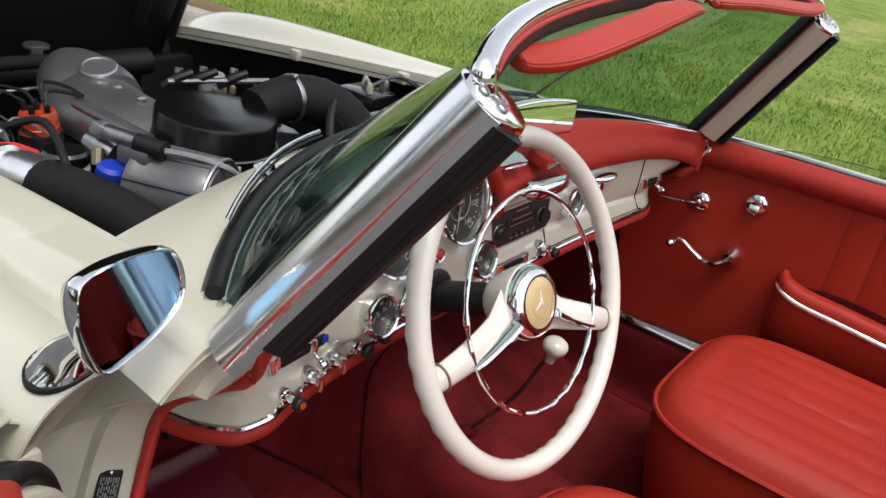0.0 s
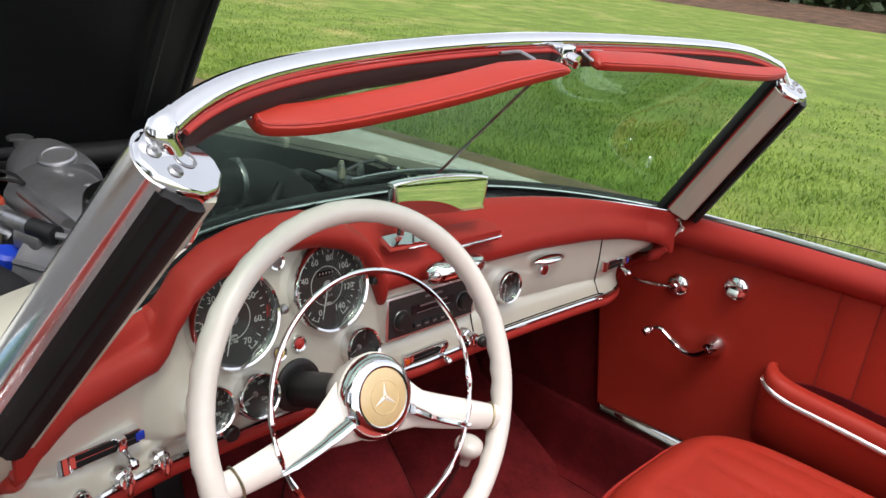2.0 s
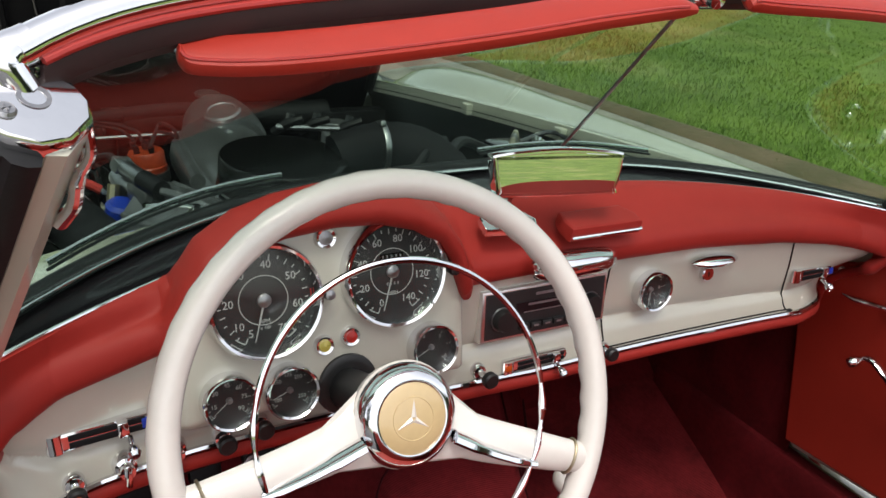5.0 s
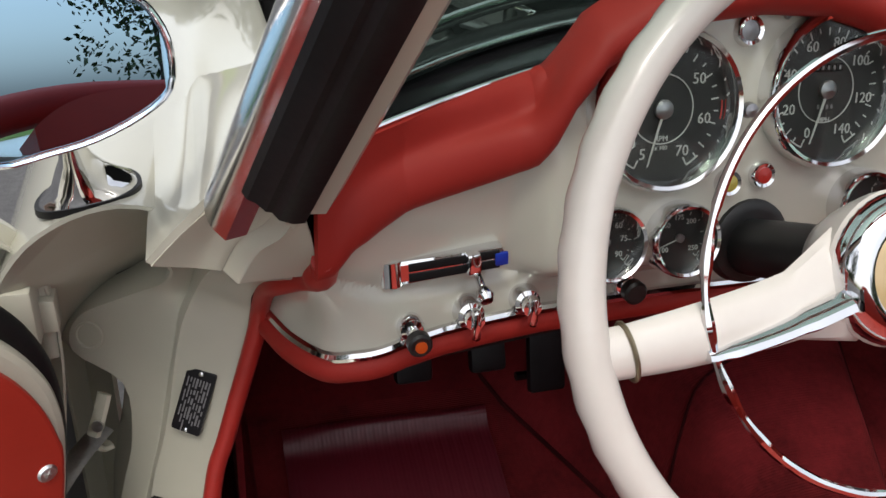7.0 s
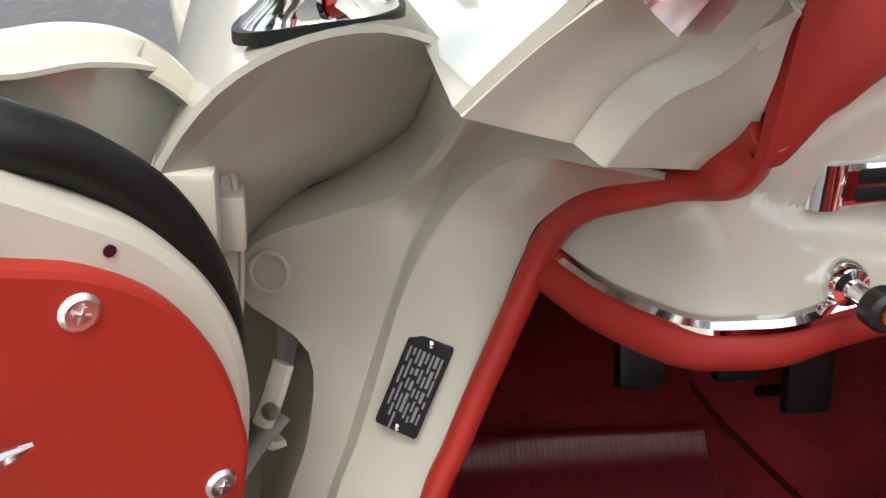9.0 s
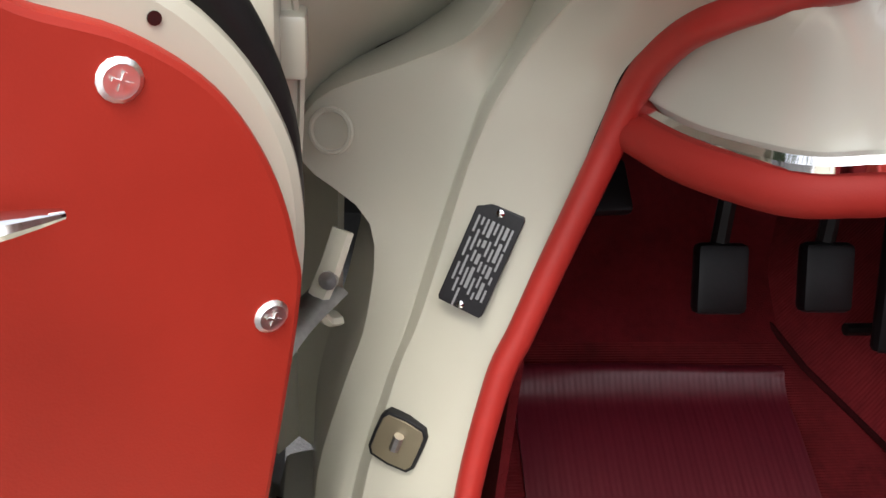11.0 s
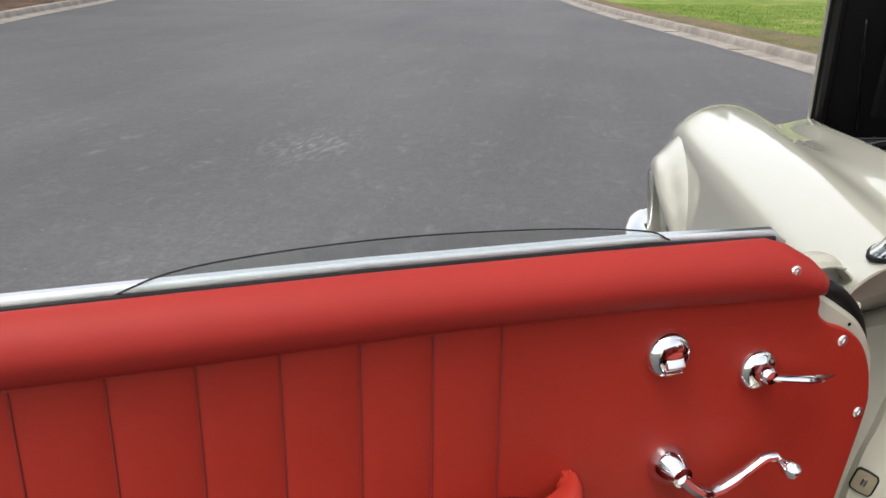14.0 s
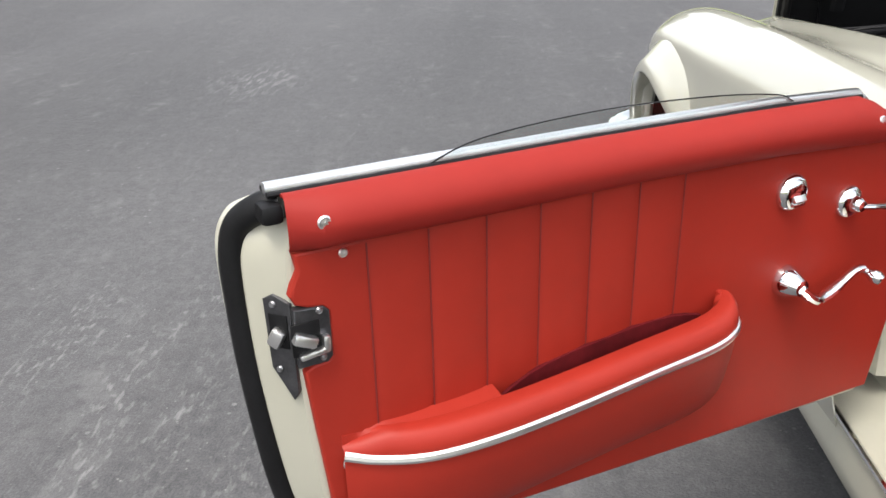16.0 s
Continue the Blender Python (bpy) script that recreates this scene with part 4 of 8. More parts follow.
# ---- door pillar and scuttle end, both sides ----
# columns: welt side, inner panel, foot of the raised step, outer panel, outer edge
JAMB = [
    [(-0.608, 0.174, 0.820), (-0.646, 0.154, 0.834), (-0.656, 0.170, 0.8425), (-0.676, 0.161, 0.848), (-0.695, 0.153, 0.851)],
    [(-0.626, 0.212, 0.796), (-0.657, 0.191, 0.8235), (-0.664, 0.206, 0.830), (-0.677, 0.191, 0.835), (-0.692, 0.175, 0.839)],
    [(-0.633, 0.240, 0.770), (-0.6615, 0.221, 0.807), (-0.668, 0.236, 0.812), (-0.679, 0.221, 0.816), (-0.689, 0.205, 0.820)],
    [(-0.634, 0.253, 0.747), (-0.669, 0.246, 0.784), (-0.672, 0.260, 0.789), (-0.681, 0.246, 0.795), (-0.690, 0.235, 0.798)],
    [(-0.637, 0.257, 0.728), (-0.677, 0.260, 0.761), (-0.678, 0.271, 0.765), (-0.689, 0.267, 0.768), (-0.700, 0.266, 0.772)],
    [(-0.641, 0.257, 0.708), (-0.685, 0.264, 0.740), (-0.687, 0.275, 0.742), (-0.712, 0.280, 0.747), (-0.726, 0.288, 0.752)],
    [(-0.644, 0.256, 0.691), (-0.691, 0.268, 0.716), (-0.692, 0.278, 0.719), (-0.725, 0.290, 0.722), (-0.766, 0.303, 0.728)],
    [(-0.648, 0.254, 0.674), (-0.696, 0.271, 0.690), (-0.698, 0.281, 0.691), (-0.722, 0.290, 0.697), (-0.774, 0.305, 0.695)],
    [(-0.655, 0.251, 0.654), (-0.703, 0.273, 0.652), (-0.707, 0.284, 0.647), (-0.721, 0.288, 0.649), (-0.738, 0.292, 0.665)],
    [(-0.663, 0.248, 0.630), (-0.712, 0.271, 0.614), (-0.716, 0.282, 0.606), (-0.725, 0.286, 0.606), (-0.738, 0.292, 0.606)],
    [(-0.672, 0.244, 0.597), (-0.723, 0.268, 0.578), (-0.727, 0.279, 0.568), (-0.737, 0.284, 0.564), (-0.750, 0.292, 0.558)],
    [(-0.685, 0.229, 0.520), (-0.740, 0.252, 0.500), (-0.745, 0.263, 0.495), (-0.755, 0.268, 0.490), (-0.766, 0.288, 0.490)],
    [(-0.686, 0.212, 0.420), (-0.744, 0.235, 0.410), (-0.750, 0.246, 0.410), (-0.760, 0.250, 0.410), (-0.770, 0.275, 0.410)],
]
BEVEL = [(-0.689, 0.230, 0.849), (-0.687, 0.255, 0.832), (-0.686, 0.280, 0.813), (-0.688, 0.300, 0.794), (-0.703, 0.315, 0.774), (-0.723, 0.330, 0.755), (-0.765, 0.345, 0.724), (-0.790, 0.335, 0.690), (-0.744, 0.345, 0.660), (-0.746, 0.350, 0.612), (-0.757, 0.350, 0.565), (-0.768, 0.360, 0.505), (-0.772, 0.370, 0.420)]
full = []
for r in JAMB:
    a, b, c, d_, e = [np.array(q) for q in r]
    full.append(spline([a, a * 0.5 + b * 0.5, b * 0.94 + a * 0.06, b, b * 0.5 + c * 0.5, c, c * 0.85 + d_ * 0.15, d_, e], 4))
cols = [spline(c, 4) for c in zip(*full)]
jamb_rows = list(zip(*cols))
edge_l3 = cols[-1]
edge_l4 = spline(BEVEL, 4)
jamb = sheet(jamb_rows, 0.003)
reveal = sheet([[np.array(a) * (1 - t) + np.array(b) * t + np.array((0, 0, 0.004 * math.sin(math.pi * t))) for t in (0, 0.1, 0.35, 0.7, 1.0)] for a, b in zip(edge_l3, edge_l4)], 0.002)
FLAP_A = spline([(-0.696, 0.152, 0.8515), (-0.683, 0.149, 0.867), (-0.671, 0.146, 0.880), (-0.655, 0.139, 0.896), (-0.640, 0.135, 0.907)], 5)
RIDGE = spline([(-0.647, 0.150, 0.836), (-0.640, 0.146, 0.852), (-0.633, 0.140, 0.864), (-0.622, 0.133, 0.874), (-0.616, 0.126, 0.886), (-0.612, 0.120, 0.897)], 4)
FLAP_D = spline([(-0.598, 0.162, 0.829), (-0.594, 0.150, 0.842), (-0.600, 0.138, 0.860), (-0.603, 0.131, 0.873), (-0.607, 0.124, 0.888), (-0.609, 0.118, 0.898)], 4)
flap_rows = []
for a, b, c in zip(FLAP_A, RIDGE, FLAP_D):
    a, b, c = np.array(a), np.array(b), np.array(c)
    foot = b + np.array((-0.007, 0.0095, 0.004))
    flap_rows.append(spline([a, a * 0.5 + foot * 0.5 + np.array((0, 0.003, -0.001)), foot * 0.93 + a * 0.07, foot, b, b * 0.9 + c * 0.1 + np.array((0, -0.001, 0)), b * 0.5 + c * 0.5, c], 4))
flap = sheet(flap_rows, 0.003)
cavity = sheet([spline([(x, y, 0.40), (x, y, 0.56), (x, y - 0.005, 0.66), (x, y - 0.02, 0.70)], 4) for x, y in ((-0.755, 0.36), (-0.775, 0.41), (-0.785, 0.42), (-0.800, 0.40))], 0.004)
# closed pocket behind the wing's rear edge
wing_edge = [np.array(q) for q in fender_rows(0.214, 0.215, 1)[0] if q[0] < -0.69 and q[2] > 0.70]
wing_edge = [q + np.array((0.0012, -0.001, -0.0012)) for q in wing_edge]
mouth = [tuple(q) for q in wing_edge] + spline([(-0.806, 0.250, 0.690), (-0.800, 0.310, 0.675)] + BEVEL[6::-1], 3)
mid_ = np.array((-0.742, 0.0, 0.785))
pocket = loft([[mid_ * (1 - s_) + np.array((q[0], 0, q[2])) * s_ + np.array((0, q[1] * (1 - f_) + 0.62 * f_, 0)) for q in mouth] for s_, f_ in ((1.0, 0.0), (0.985, 0.12), (0.96, 0.35), (0.90, 0.7), (0.74, 0.95), (0.45, 1.0))])
welt = spline([(-0.595, 0.138, 0.853), (-0.5935, 0.149, 0.842), (-0.595, 0.163, 0.827), (-0.606, 0.179, 0.816), (-0.617, 0.196, 0.804), (-0.622, 0.215, 0.791), (-0.625, 0.235, 0.772), (-0.627, 0.247, 0.752), (-0.631, 0.251, 0.728), (-0.642, 0.250, 0.690), (-0.650, 0.248, 0.665), (-0.661, 0.244, 0.630), (-0.672, 0.239, 0.597), (-0.684, 0.224, 0.520), (-0.684, 0.207, 0.42), (-0.662, 0.10, 0.405), (-0.655, -0.3, 0.405)], 5)
for s in (0, 1):
    f = (lambda g: g.mirrored()) if s else (lambda g: g)
    part("door_pillar", f(jamb), CREAM_IN, car, "cream pressed-steel door pillar")
    part("scuttle_end", f(flap), CREAM_IN, car)
    part("wing_cavity", f(cavity), CREAM_IN, car)
    part("pillar_reveal", f(reveal), CREAM_IN, car)
    part("wing_pocket", f(pocket), CREAM_IN, car, "shaded cream pocket behind the wing edge")
    part("welt", f(tube(welt, [0.0075 + 0.0042 * math.exp(-(((i - 8) / 3.2) ** 2)) for i in range(len(welt))], 12)), PIPING, car, "red leather-covered welt")
# data plate and lock plate on the driver's pillar
pn = Vector((-0.37, -0.89, 0.24)).normalized()
ydir = Vector((0.02, 0.009, 0.056)).normalized()
zd = pn
xd = ydir.cross(zd).normalized()
pm = Matrix((xd, zd.cross(xd), zd)).transposed().to_4x4()
pm.translation = Vector((-0.6815, 0.2640, 0.6615)) + zd * 0.004
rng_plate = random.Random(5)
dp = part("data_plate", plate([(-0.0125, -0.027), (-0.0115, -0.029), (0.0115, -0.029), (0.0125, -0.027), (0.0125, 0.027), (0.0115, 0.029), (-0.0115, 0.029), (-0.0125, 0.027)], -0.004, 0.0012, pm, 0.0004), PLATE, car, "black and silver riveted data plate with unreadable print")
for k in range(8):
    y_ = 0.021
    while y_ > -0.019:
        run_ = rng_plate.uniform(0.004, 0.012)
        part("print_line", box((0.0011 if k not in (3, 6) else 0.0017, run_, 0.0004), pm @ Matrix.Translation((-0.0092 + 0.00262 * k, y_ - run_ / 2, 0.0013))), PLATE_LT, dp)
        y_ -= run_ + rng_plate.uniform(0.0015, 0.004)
for y in (-0.0262, 0.0262):
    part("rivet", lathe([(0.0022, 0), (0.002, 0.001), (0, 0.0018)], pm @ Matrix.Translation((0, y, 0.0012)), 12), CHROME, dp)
sm = pm.copy()
sm.translation = Vector((-0.719, 0.2555, 0.548)) + zd * 0.003
oct_ = [(-0.0145, 0.0105), (-0.0115, 0.0150), (0.0, 0.0162), (0.0115, 0.0150), (0.0145, 0.0105), (0.0148, 0.0), (0.0145, -0.0105), (0.0115, -0.0150), (0.0, -0.0162), (-0.0115, -0.0150), (-0.0145, -0.0105), (-0.0148, 0.0)]
sp = part("lock_plate", plate(oct_, -0.004, 0.002, sm, 0.001), RUBBER, car, "small barrel-shaped metal plate with a dark rim")
part("face", plate(inset(oct_, 0.002), 0.0, 0.0026, sm, 0.0004), BRASS, sp)
part("stud", tube([sm @ Vector((0, -0.004, 0.003)), sm @ Vector((0, 0.006, 0.005))], 0.003, 8), STEEL, sp)
# hinge, check strap and stamped disc
part("stamped_disc", ring(0.0108, 0.0014, axes((-0.7585, 0.294, 0.7155), (-0.37, -0.89, 0.24)), 28, 6), CREAM_IN, car)
ck = part("door_check", tube(spline([(-0.790, 0.215, 0.628), (-0.775, 0.25, 0.630), (-0.757, 0.278, 0.634)], 4), 0.010, 8, flat=0.3), STEEL, car, "steel door check strap")
part("bracket", tube(spline([(-0.752, 0.279, 0.668), (-0.758, 0.272, 0.650), (-0.765, 0.270, 0.630), (-0.762, 0.276, 0.616), (-0.755, 0.282, 0.612)], 4), 0.007, 8, flat=0.5), CREAM_IN, ck)
part("pin", lathe([(0.005, 0), (0.005, 0.003), (0, 0.004)], axes((-0.7585, 0.268, 0.645), (-0.37, -0.89, 0.24)), 12), STEEL, ck)
hm = axes((-0.790, 0.228, 0.784), (0, 0, 1))
part("hinge", box((0.026, 0.034, 0.046), hm, 0.003) + box((0.012, 0.02, 0.026), axes((-0.773, 0.240, 0.775), (0, 0, 1)), 0.002) + lathe([(0.007, -0.03), (0.007, 0.03), (0, 0.032)], axes((-0.777, 0.245, 0.765), (0, 0, 1)), 12), CREAM_IN, car, "cream painted door hinge")

# ---- windscreen ----
screen = thing("windscreen", (0, 0.2, 0.9), "curved green-tinted windscreen in a chrome frame with black rubber seals", "windscreen")
SS = np.linspace(-1, 1, 41)
pane = part("pane", sheet([[tuple(screen_base(s * 0.965) * (1 - t) + screen_top(s * 0.965) * t + Vector((0, 0.020 * math.sin(math.pi * t), 0))) for t in np.linspace(0.0, 0.985, 9)] for s in SS], 0.005), WS_GLASS, screen, "green-tinted curved glass")
pane.visible_shadow = False
top_line = [screen_top(math.copysign(abs(t) ** 0.6, t) * 0.965) for t in np.linspace(-1, 1, 53)]
rail = part("top_rail", tube([p + Vector((0, 0.004, 0.011)) for p in top_line], 0.0108, 14, flat=0.95), CHROME, screen, "chrome header rail")
part("rail_lining", tube([p + Vector((0, -0.0050, 0.0015)) for p in top_line[1:-1]], 0.0032, 10, flat=0.9), PIPING, screen, "red lining strip")
# inner face of the header rail, coloured as it looks in shadow
part("rail_inner_shade", sheet([[p + Vector((0, dy, dz)) for dy, dz in ((-0.0066, -0.0005), (-0.0068, -0.007), (-0.0050, -0.014), (0.0030, -0.0200))] for p in top_line[1:-1]], 0.004), RAIL_SHADE, screen, "inner lining of the header rail, its shade painted in dark maroon")
base_line = [screen_base(s) for s in np.linspace(-0.955, 0.985, 41)]
part("base_seal", tube([p + Vector((0, 0.004, 0.008)) for p in base_line], 0.0105, 12, flat=0.9), RUBBER, screen, "black rubber seal")
part("inner_trim", tube([p + Vector((0, -0.0105, 0.0085)) for p in base_line], 0.0022, 8), CHROME, screen, "thin chrome bead in the seal")
part("base_trim", tube([p + Vector((0, 0.019, -0.002)) for p in base_line], 0.0058, 8), BRIGHT, screen)


def pillar_part(sec, a, b, p, q, n=2, caps=True):
    rings = []
    for i in range(n + 1):
        o = a.lerp(b, i / n)
        rings.append([o + p * u + q * v for u, v in sec])
    return loft(rings, caps)


def pillar_axes(foot, head):
    """Along the pillar, along the glass and out of the car."""
    up = (head - foot).normalized()
    p = Vector((0.38, 0.92, 0.0))
    p = (p - up * p.dot(up)).normalized()
    q = p.cross(up).normalized()
    return up, p, -q if q.x > 0 else q


arc = [(0.030, 0.006), (0.028, 0.017), (0.016, 0.026), (0.0, 0.0285), (-0.015, 0.0255), (-0.027, 0.0165), (-0.032, 0.004), (-0.022, 0.0), (0.0, 0.006), (0.015, 0.004)]
arc = [tuple(v) for v in spline([(x, y, 0) for x, y in arc[:7]], 7)]
chrome_sec = [(x, y) for x, y, _ in arc] + [(-0.022, -0.004), (0.0, 0.0), (0.018, 0.0)]
rub_sec = [(-0.026 + (u + 0.026) * 0.72, v) for u, v in ((-0.026, 0.004), (-0.0335, 0.0065), (-0.0375, 0.002), (-0.0365, -0.003), (-0.039, -0.009), (-0.037, -0.012), (-0.040, -0.017), (-0.037, -0.024), (-0.031, -0.029), (-0.022, -0.027), (-0.020, -0.008))]
tan_sec = [(-0.020, -0.010), (-0.022, -0.028), (-0.016, -0.036), (0.008, -0.0375), (0.016, -0.031), (0.018, -0.006)]
tan_wide = [(-0.013, -0.010), (-0.015, -0.028), (-0.010, -0.036), (0.018, -0.0375), (0.026, -0.031), (0.028, -0.006)]
seal_thin = [(0.026, -0.024), (0.034, -0.020), (0.040, -0.008), (0.041, 0.004), (0.036, 0.012), (0.026, 0.014)]
seal_sec = [(0.017, -0.024), (0.030, -0.020), (0.038, -0.008), (0.040, 0.004), (0.034, 0.012), (0.018, 0.014)]
for s, FOOT, HEAD in ((0, Vector((-0.634, 0.126, 0.900)), Vector((-0.552, -0.045, 1.184))), (1, Vector((-0.627, 0.156, 0.895)), Vector((-0.598, -0.017, 1.190)))):
    ax, pp, qq = pillar_axes(FOOT, HEAD)
    f = (lambda g: g.mirrored()) if s else (lambda g: g)
    pl_ = part("pillar", f(pillar_part(chrome_sec, FOOT, HEAD, pp, qq, 3)), STAINLESS, screen, "rounded chrome windscreen pillar")
    part("pillar_seal", f(pillar_part(rub_sec, FOOT + ax * 0.044, HEAD - ax * 0.004, pp, qq)), RUBBER, pl_, "black rubber door seal")
    part("pillar_cover", f(pillar_part(tan_wide if s else tan_sec, FOOT + ax * 0.042, HEAD - ax * 0.003, pp, qq)), CREAM_IN, pl_, "cream painted inner cover")
    part("red_bead", f(tube([FOOT + ax * 0.042 + pp * (0.0275 if s else 0.0175) - qq * 0.031, HEAD - ax * 0.004 + pp * (0.0275 if s else 0.0175) - qq * 0.031], 0.0014, 8)), PIPING, pl_)
    part("glass_seal", f(pillar_part(seal_thin if s else seal_sec, FOOT + ax * 0.02, HEAD, pp, qq)), RUBBER, pl_)
    # cast corner joint with two screws and a domed latch
    cm = Matrix((pp, qq, ax)).transposed().to_4x4()
    cm.translation = HEAD
    head = loft([[HEAD + ax * h + pp * (u * k + d) + qq * v * k for u, v in [(0.028, -0.022), (0.029, 0.010), (0.016, 0.024), (-0.002, 0.0275), (-0.018, 0.0235), (-0.028, 0.010), (-0.029, -0.010), (-0.024, -0.026), (-0.011, -0.036), (0.010, -0.038), (0.022, -0.032)]] for h, k, d in ((-0.006, 0.96, 0), (-0.005, 0.99, 0), (-0.001, 1.0, 0), (0.002, 0.98, 0.0), (0.0045, 0.91, 0.0), (0.0050, 0.5, 0.0))])
    hd = part("corner_cap", f(head), CHROME, screen, "polished cast corner cap with screws")
    part("elbow", f(tube(spline([tuple(HEAD - ax * 0.002 + pp * 0.010), *[((-1 if s else 1) * e.x, e.y + 0.004, e.z + 0.011) for e in (screen_top(0.975 if s else -0.975), screen_top(0.95 if s else -0.95))]], 6), 0.0112, 14, flat=0.9)), CHROME, hd)
    for u, v in ((-0.014, -0.002), (-0.004, 0.014)):
        part("screw", f(screw(axes(HEAD + ax * 0.0048 + pp * u + qq * v, ax), 0.0052)), STEEL, hd)
    part("socket", f(lathe([(0.008, 0.0), (0.0085, 0.0012), (0.006, 0.0010), (0.0055, -0.002), (0, -0.002)], axes(HEAD + ax * 0.0045 + pp * 0.004 - qq * 0.008, ax), 18)), STEEL, hd)
    if not s:
        part("hook", f(tube(spline([tuple(HEAD - ax * 0.002 + pp * 0.012 - qq * 0.034), tuple(HEAD - ax * 0.020 + pp * 0.010 - qq * 0.042), tuple(HEAD - ax * 0.040 + pp * 0.008 - qq * 0.041), tuple(HEAD - ax * 0.060 + pp * 0.008 - qq * 0.044), tuple(HEAD - ax * 0.082 + pp * 0.010 - qq * 0.040)], 4), [0.0030] * 8 + [0.0044] * 7 + [0.0050] * 2, 10)), CHROME, hd)
# centre latch, stay rod
part("centre_latch", box((0.030, 0.020, 0.026), Matrix.Translation((-0.016, 0.026, 1.240)), 0.005) + lathe([(0.008, 0), (0.008, 0.012), (0, 0.014)], axes((-0.016, 0.016, 1.238), (0, -1, -0.2)), 14), CHROME, screen, "chrome hood latch socket")
part("stay_rod", tube([(-0.014, 0.034, 1.236), (0.052, 0.322, 0.958)], 0.0019, 8), STEEL, screen, "thin steel stay rod")

# sun visors
def visor(near, rise, taper, rods, label):
    """A padded visor hung on two arms: its near edge, and the way up to its far edge."""
    pts = [Vector(q) for q in near]
    t = thing("sun_visor", tuple((pts[0] + pts[-1]) / 2), label, "sun visor", "pair of sun visors")
    line = [Vector(q) for q in spline(near, 8)]
    rows = []
    for i, q in enumerate(line):
        u = i / (len(line) - 1)
        e = min(1.0, min(u, 1 - u) / 0.06)
        e = math.sqrt(max(0.0, 1 - (1 - e) ** 2)) * 0.6 + 0.4
        r = Vector(rise) * (lerp(taper, u))
        n_ = Vector((1, 0, 0)).cross(r).normalized()
        rows.append([q + r * (0.5 - 0.5 * math.cos(a)) + n_ * (0.0075 * e * math.copysign(abs(math.sin(a)) ** 0.6, math.sin(a))) for a in np.linspace(0, 2 * math.pi, 19)[:-1]])
    part("pad", loft(rows), RED, t, "red padded leather")
    part("seam", tube([r[2] for r in rows[1:-1]], 0.0012, 6), PIPING, t)
    for rod in rods:
        part("bracket", tube(spline(rod, 3), 0.0023, 8), STEEL, t, "bent metal arm")


visor([(-0.462, -0.012, 1.197), (-0.451, -0.020, 1.191), (-0.392, -0.034, 1.194), (-0.261, -0.030, 1.206), (-0.156, -0.025, 1.219), (-0.060, -0.018, 1.229)], (0.0, 0.030, 0.014),
      [(0, 0.15), (0.03, 0.42), (0.10, 0.74), (0.22, 0.95), (0.4, 1.05), (0.6, 1.10), (0.8, 1.10), (0.93, 0.82), (1, 0.3)],
      [[(-0.458, -0.006, 1.197), (-0.462, -0.002, 1.204), (-0.459, 0.000, 1.2160), (-0.454, 0.001, 1.2180), (-0.415, 0.002, 1.2220)], [(-0.098, -0.004, 1.236), (-0.097, 0.008, 1.240), (-0.098, 0.022, 1.2435), (-0.104, 0.024, 1.2445), (-0.136, 0.022, 1.2435)]],
      "red leather-covered sun visor folded down on the driver's side")
visor([(0.014, -0.006, 1.232), (0.045, -0.011, 1.230), (0.180, -0.014, 1.225), (0.350, -0.020, 1.214), (0.480, -0.020, 1.208), (0.560, -0.014, 1.209), (0.578, -0.008, 1.212)], (0.0, 0.030, 0.015),
      [(0, 0.25), (0.03, 0.55), (0.10, 0.90), (0.3, 1.0), (0.6, 0.95), (0.85, 0.66), (0.95, 0.45), (1, 0.2)],
      [[(0.020, -0.001, 1.235), (0.015, 0.009, 1.239), (0.019, 0.022, 1.2445), (0.025, 0.024, 1.2455), (0.060, 0.022, 1.2445)], [(0.545, -0.008, 1.214), (0.556, 0.0, 1.216), (0.556, 0.010, 1.2175), (0.540, 0.012, 1.2190)]],
      "red leather-covered sun visor below the header rail")

# ---- dashboard ----
ZTOP = [(-0.64, 0.753), (-0.622, 0.759), (-0.617, 0.778), (-0.612, 0.796), (-0.606, 0.811), (-0.599, 0.824), (-0.593, 0.842), (-0.577, 0.860), (-0.557, 0.869), (-0.533, 0.878), (-0.514, 0.882), (-0.487, 0.887), (-0.458, 0.893), (-0.446, 0.897), (-0.436, 0.910), (-0.425, 0.935), (-0.405, 0.962), (-0.37, 0.982), (-0.33, 0.992), (-0.28, 0.997), (-0.23, 0.995), (-0.19, 0.985), (-0.16, 0.968), (-0.143, 0.945), (-0.134, 0.915), (-0.127, 0.898), (-0.11, 0.895), (0.1, 0.897), (0.25, 0.899), (0.40, 0.894), (0.49, 0.885), (0.557, 0.872), (0.585, 0.864), (0.603, 0.856), (0.607, 0.826), (0.611, 0.811), (0.614, 0.796), (0.618, 0.778), (0.622, 0.762), (0.64, 0.760)]
ZBOT = [(-0.64, 0.754), (-0.622, 0.7535), (-0.61, 0.755), (-0.596, 0.761), (-0.571, 0.769), (-0.538, 0.775), (-0.507, 0.778), (-0.473, 0.779), (-0.424, 0.779), (-0.3, 0.774), (0.0, 0.761), (0.3, 0.770), (0.44, 0.776), (0.5, 0.776), (0.571, 0.768), (0.61, 0.760), (0.64, 0.759)]


CREASE = [(-0.64, 0.860), (-0.60, 0.838), (-0.589, 0.827), (-0.577, 0.818), (-0.552, 0.810), (-0.525, 0.807), (-0.3, 0.806), (0.0, 0.803), (0.5, 0.803), (0.552, 0.810), (0.589, 0.827), (0.64, 0.86)]


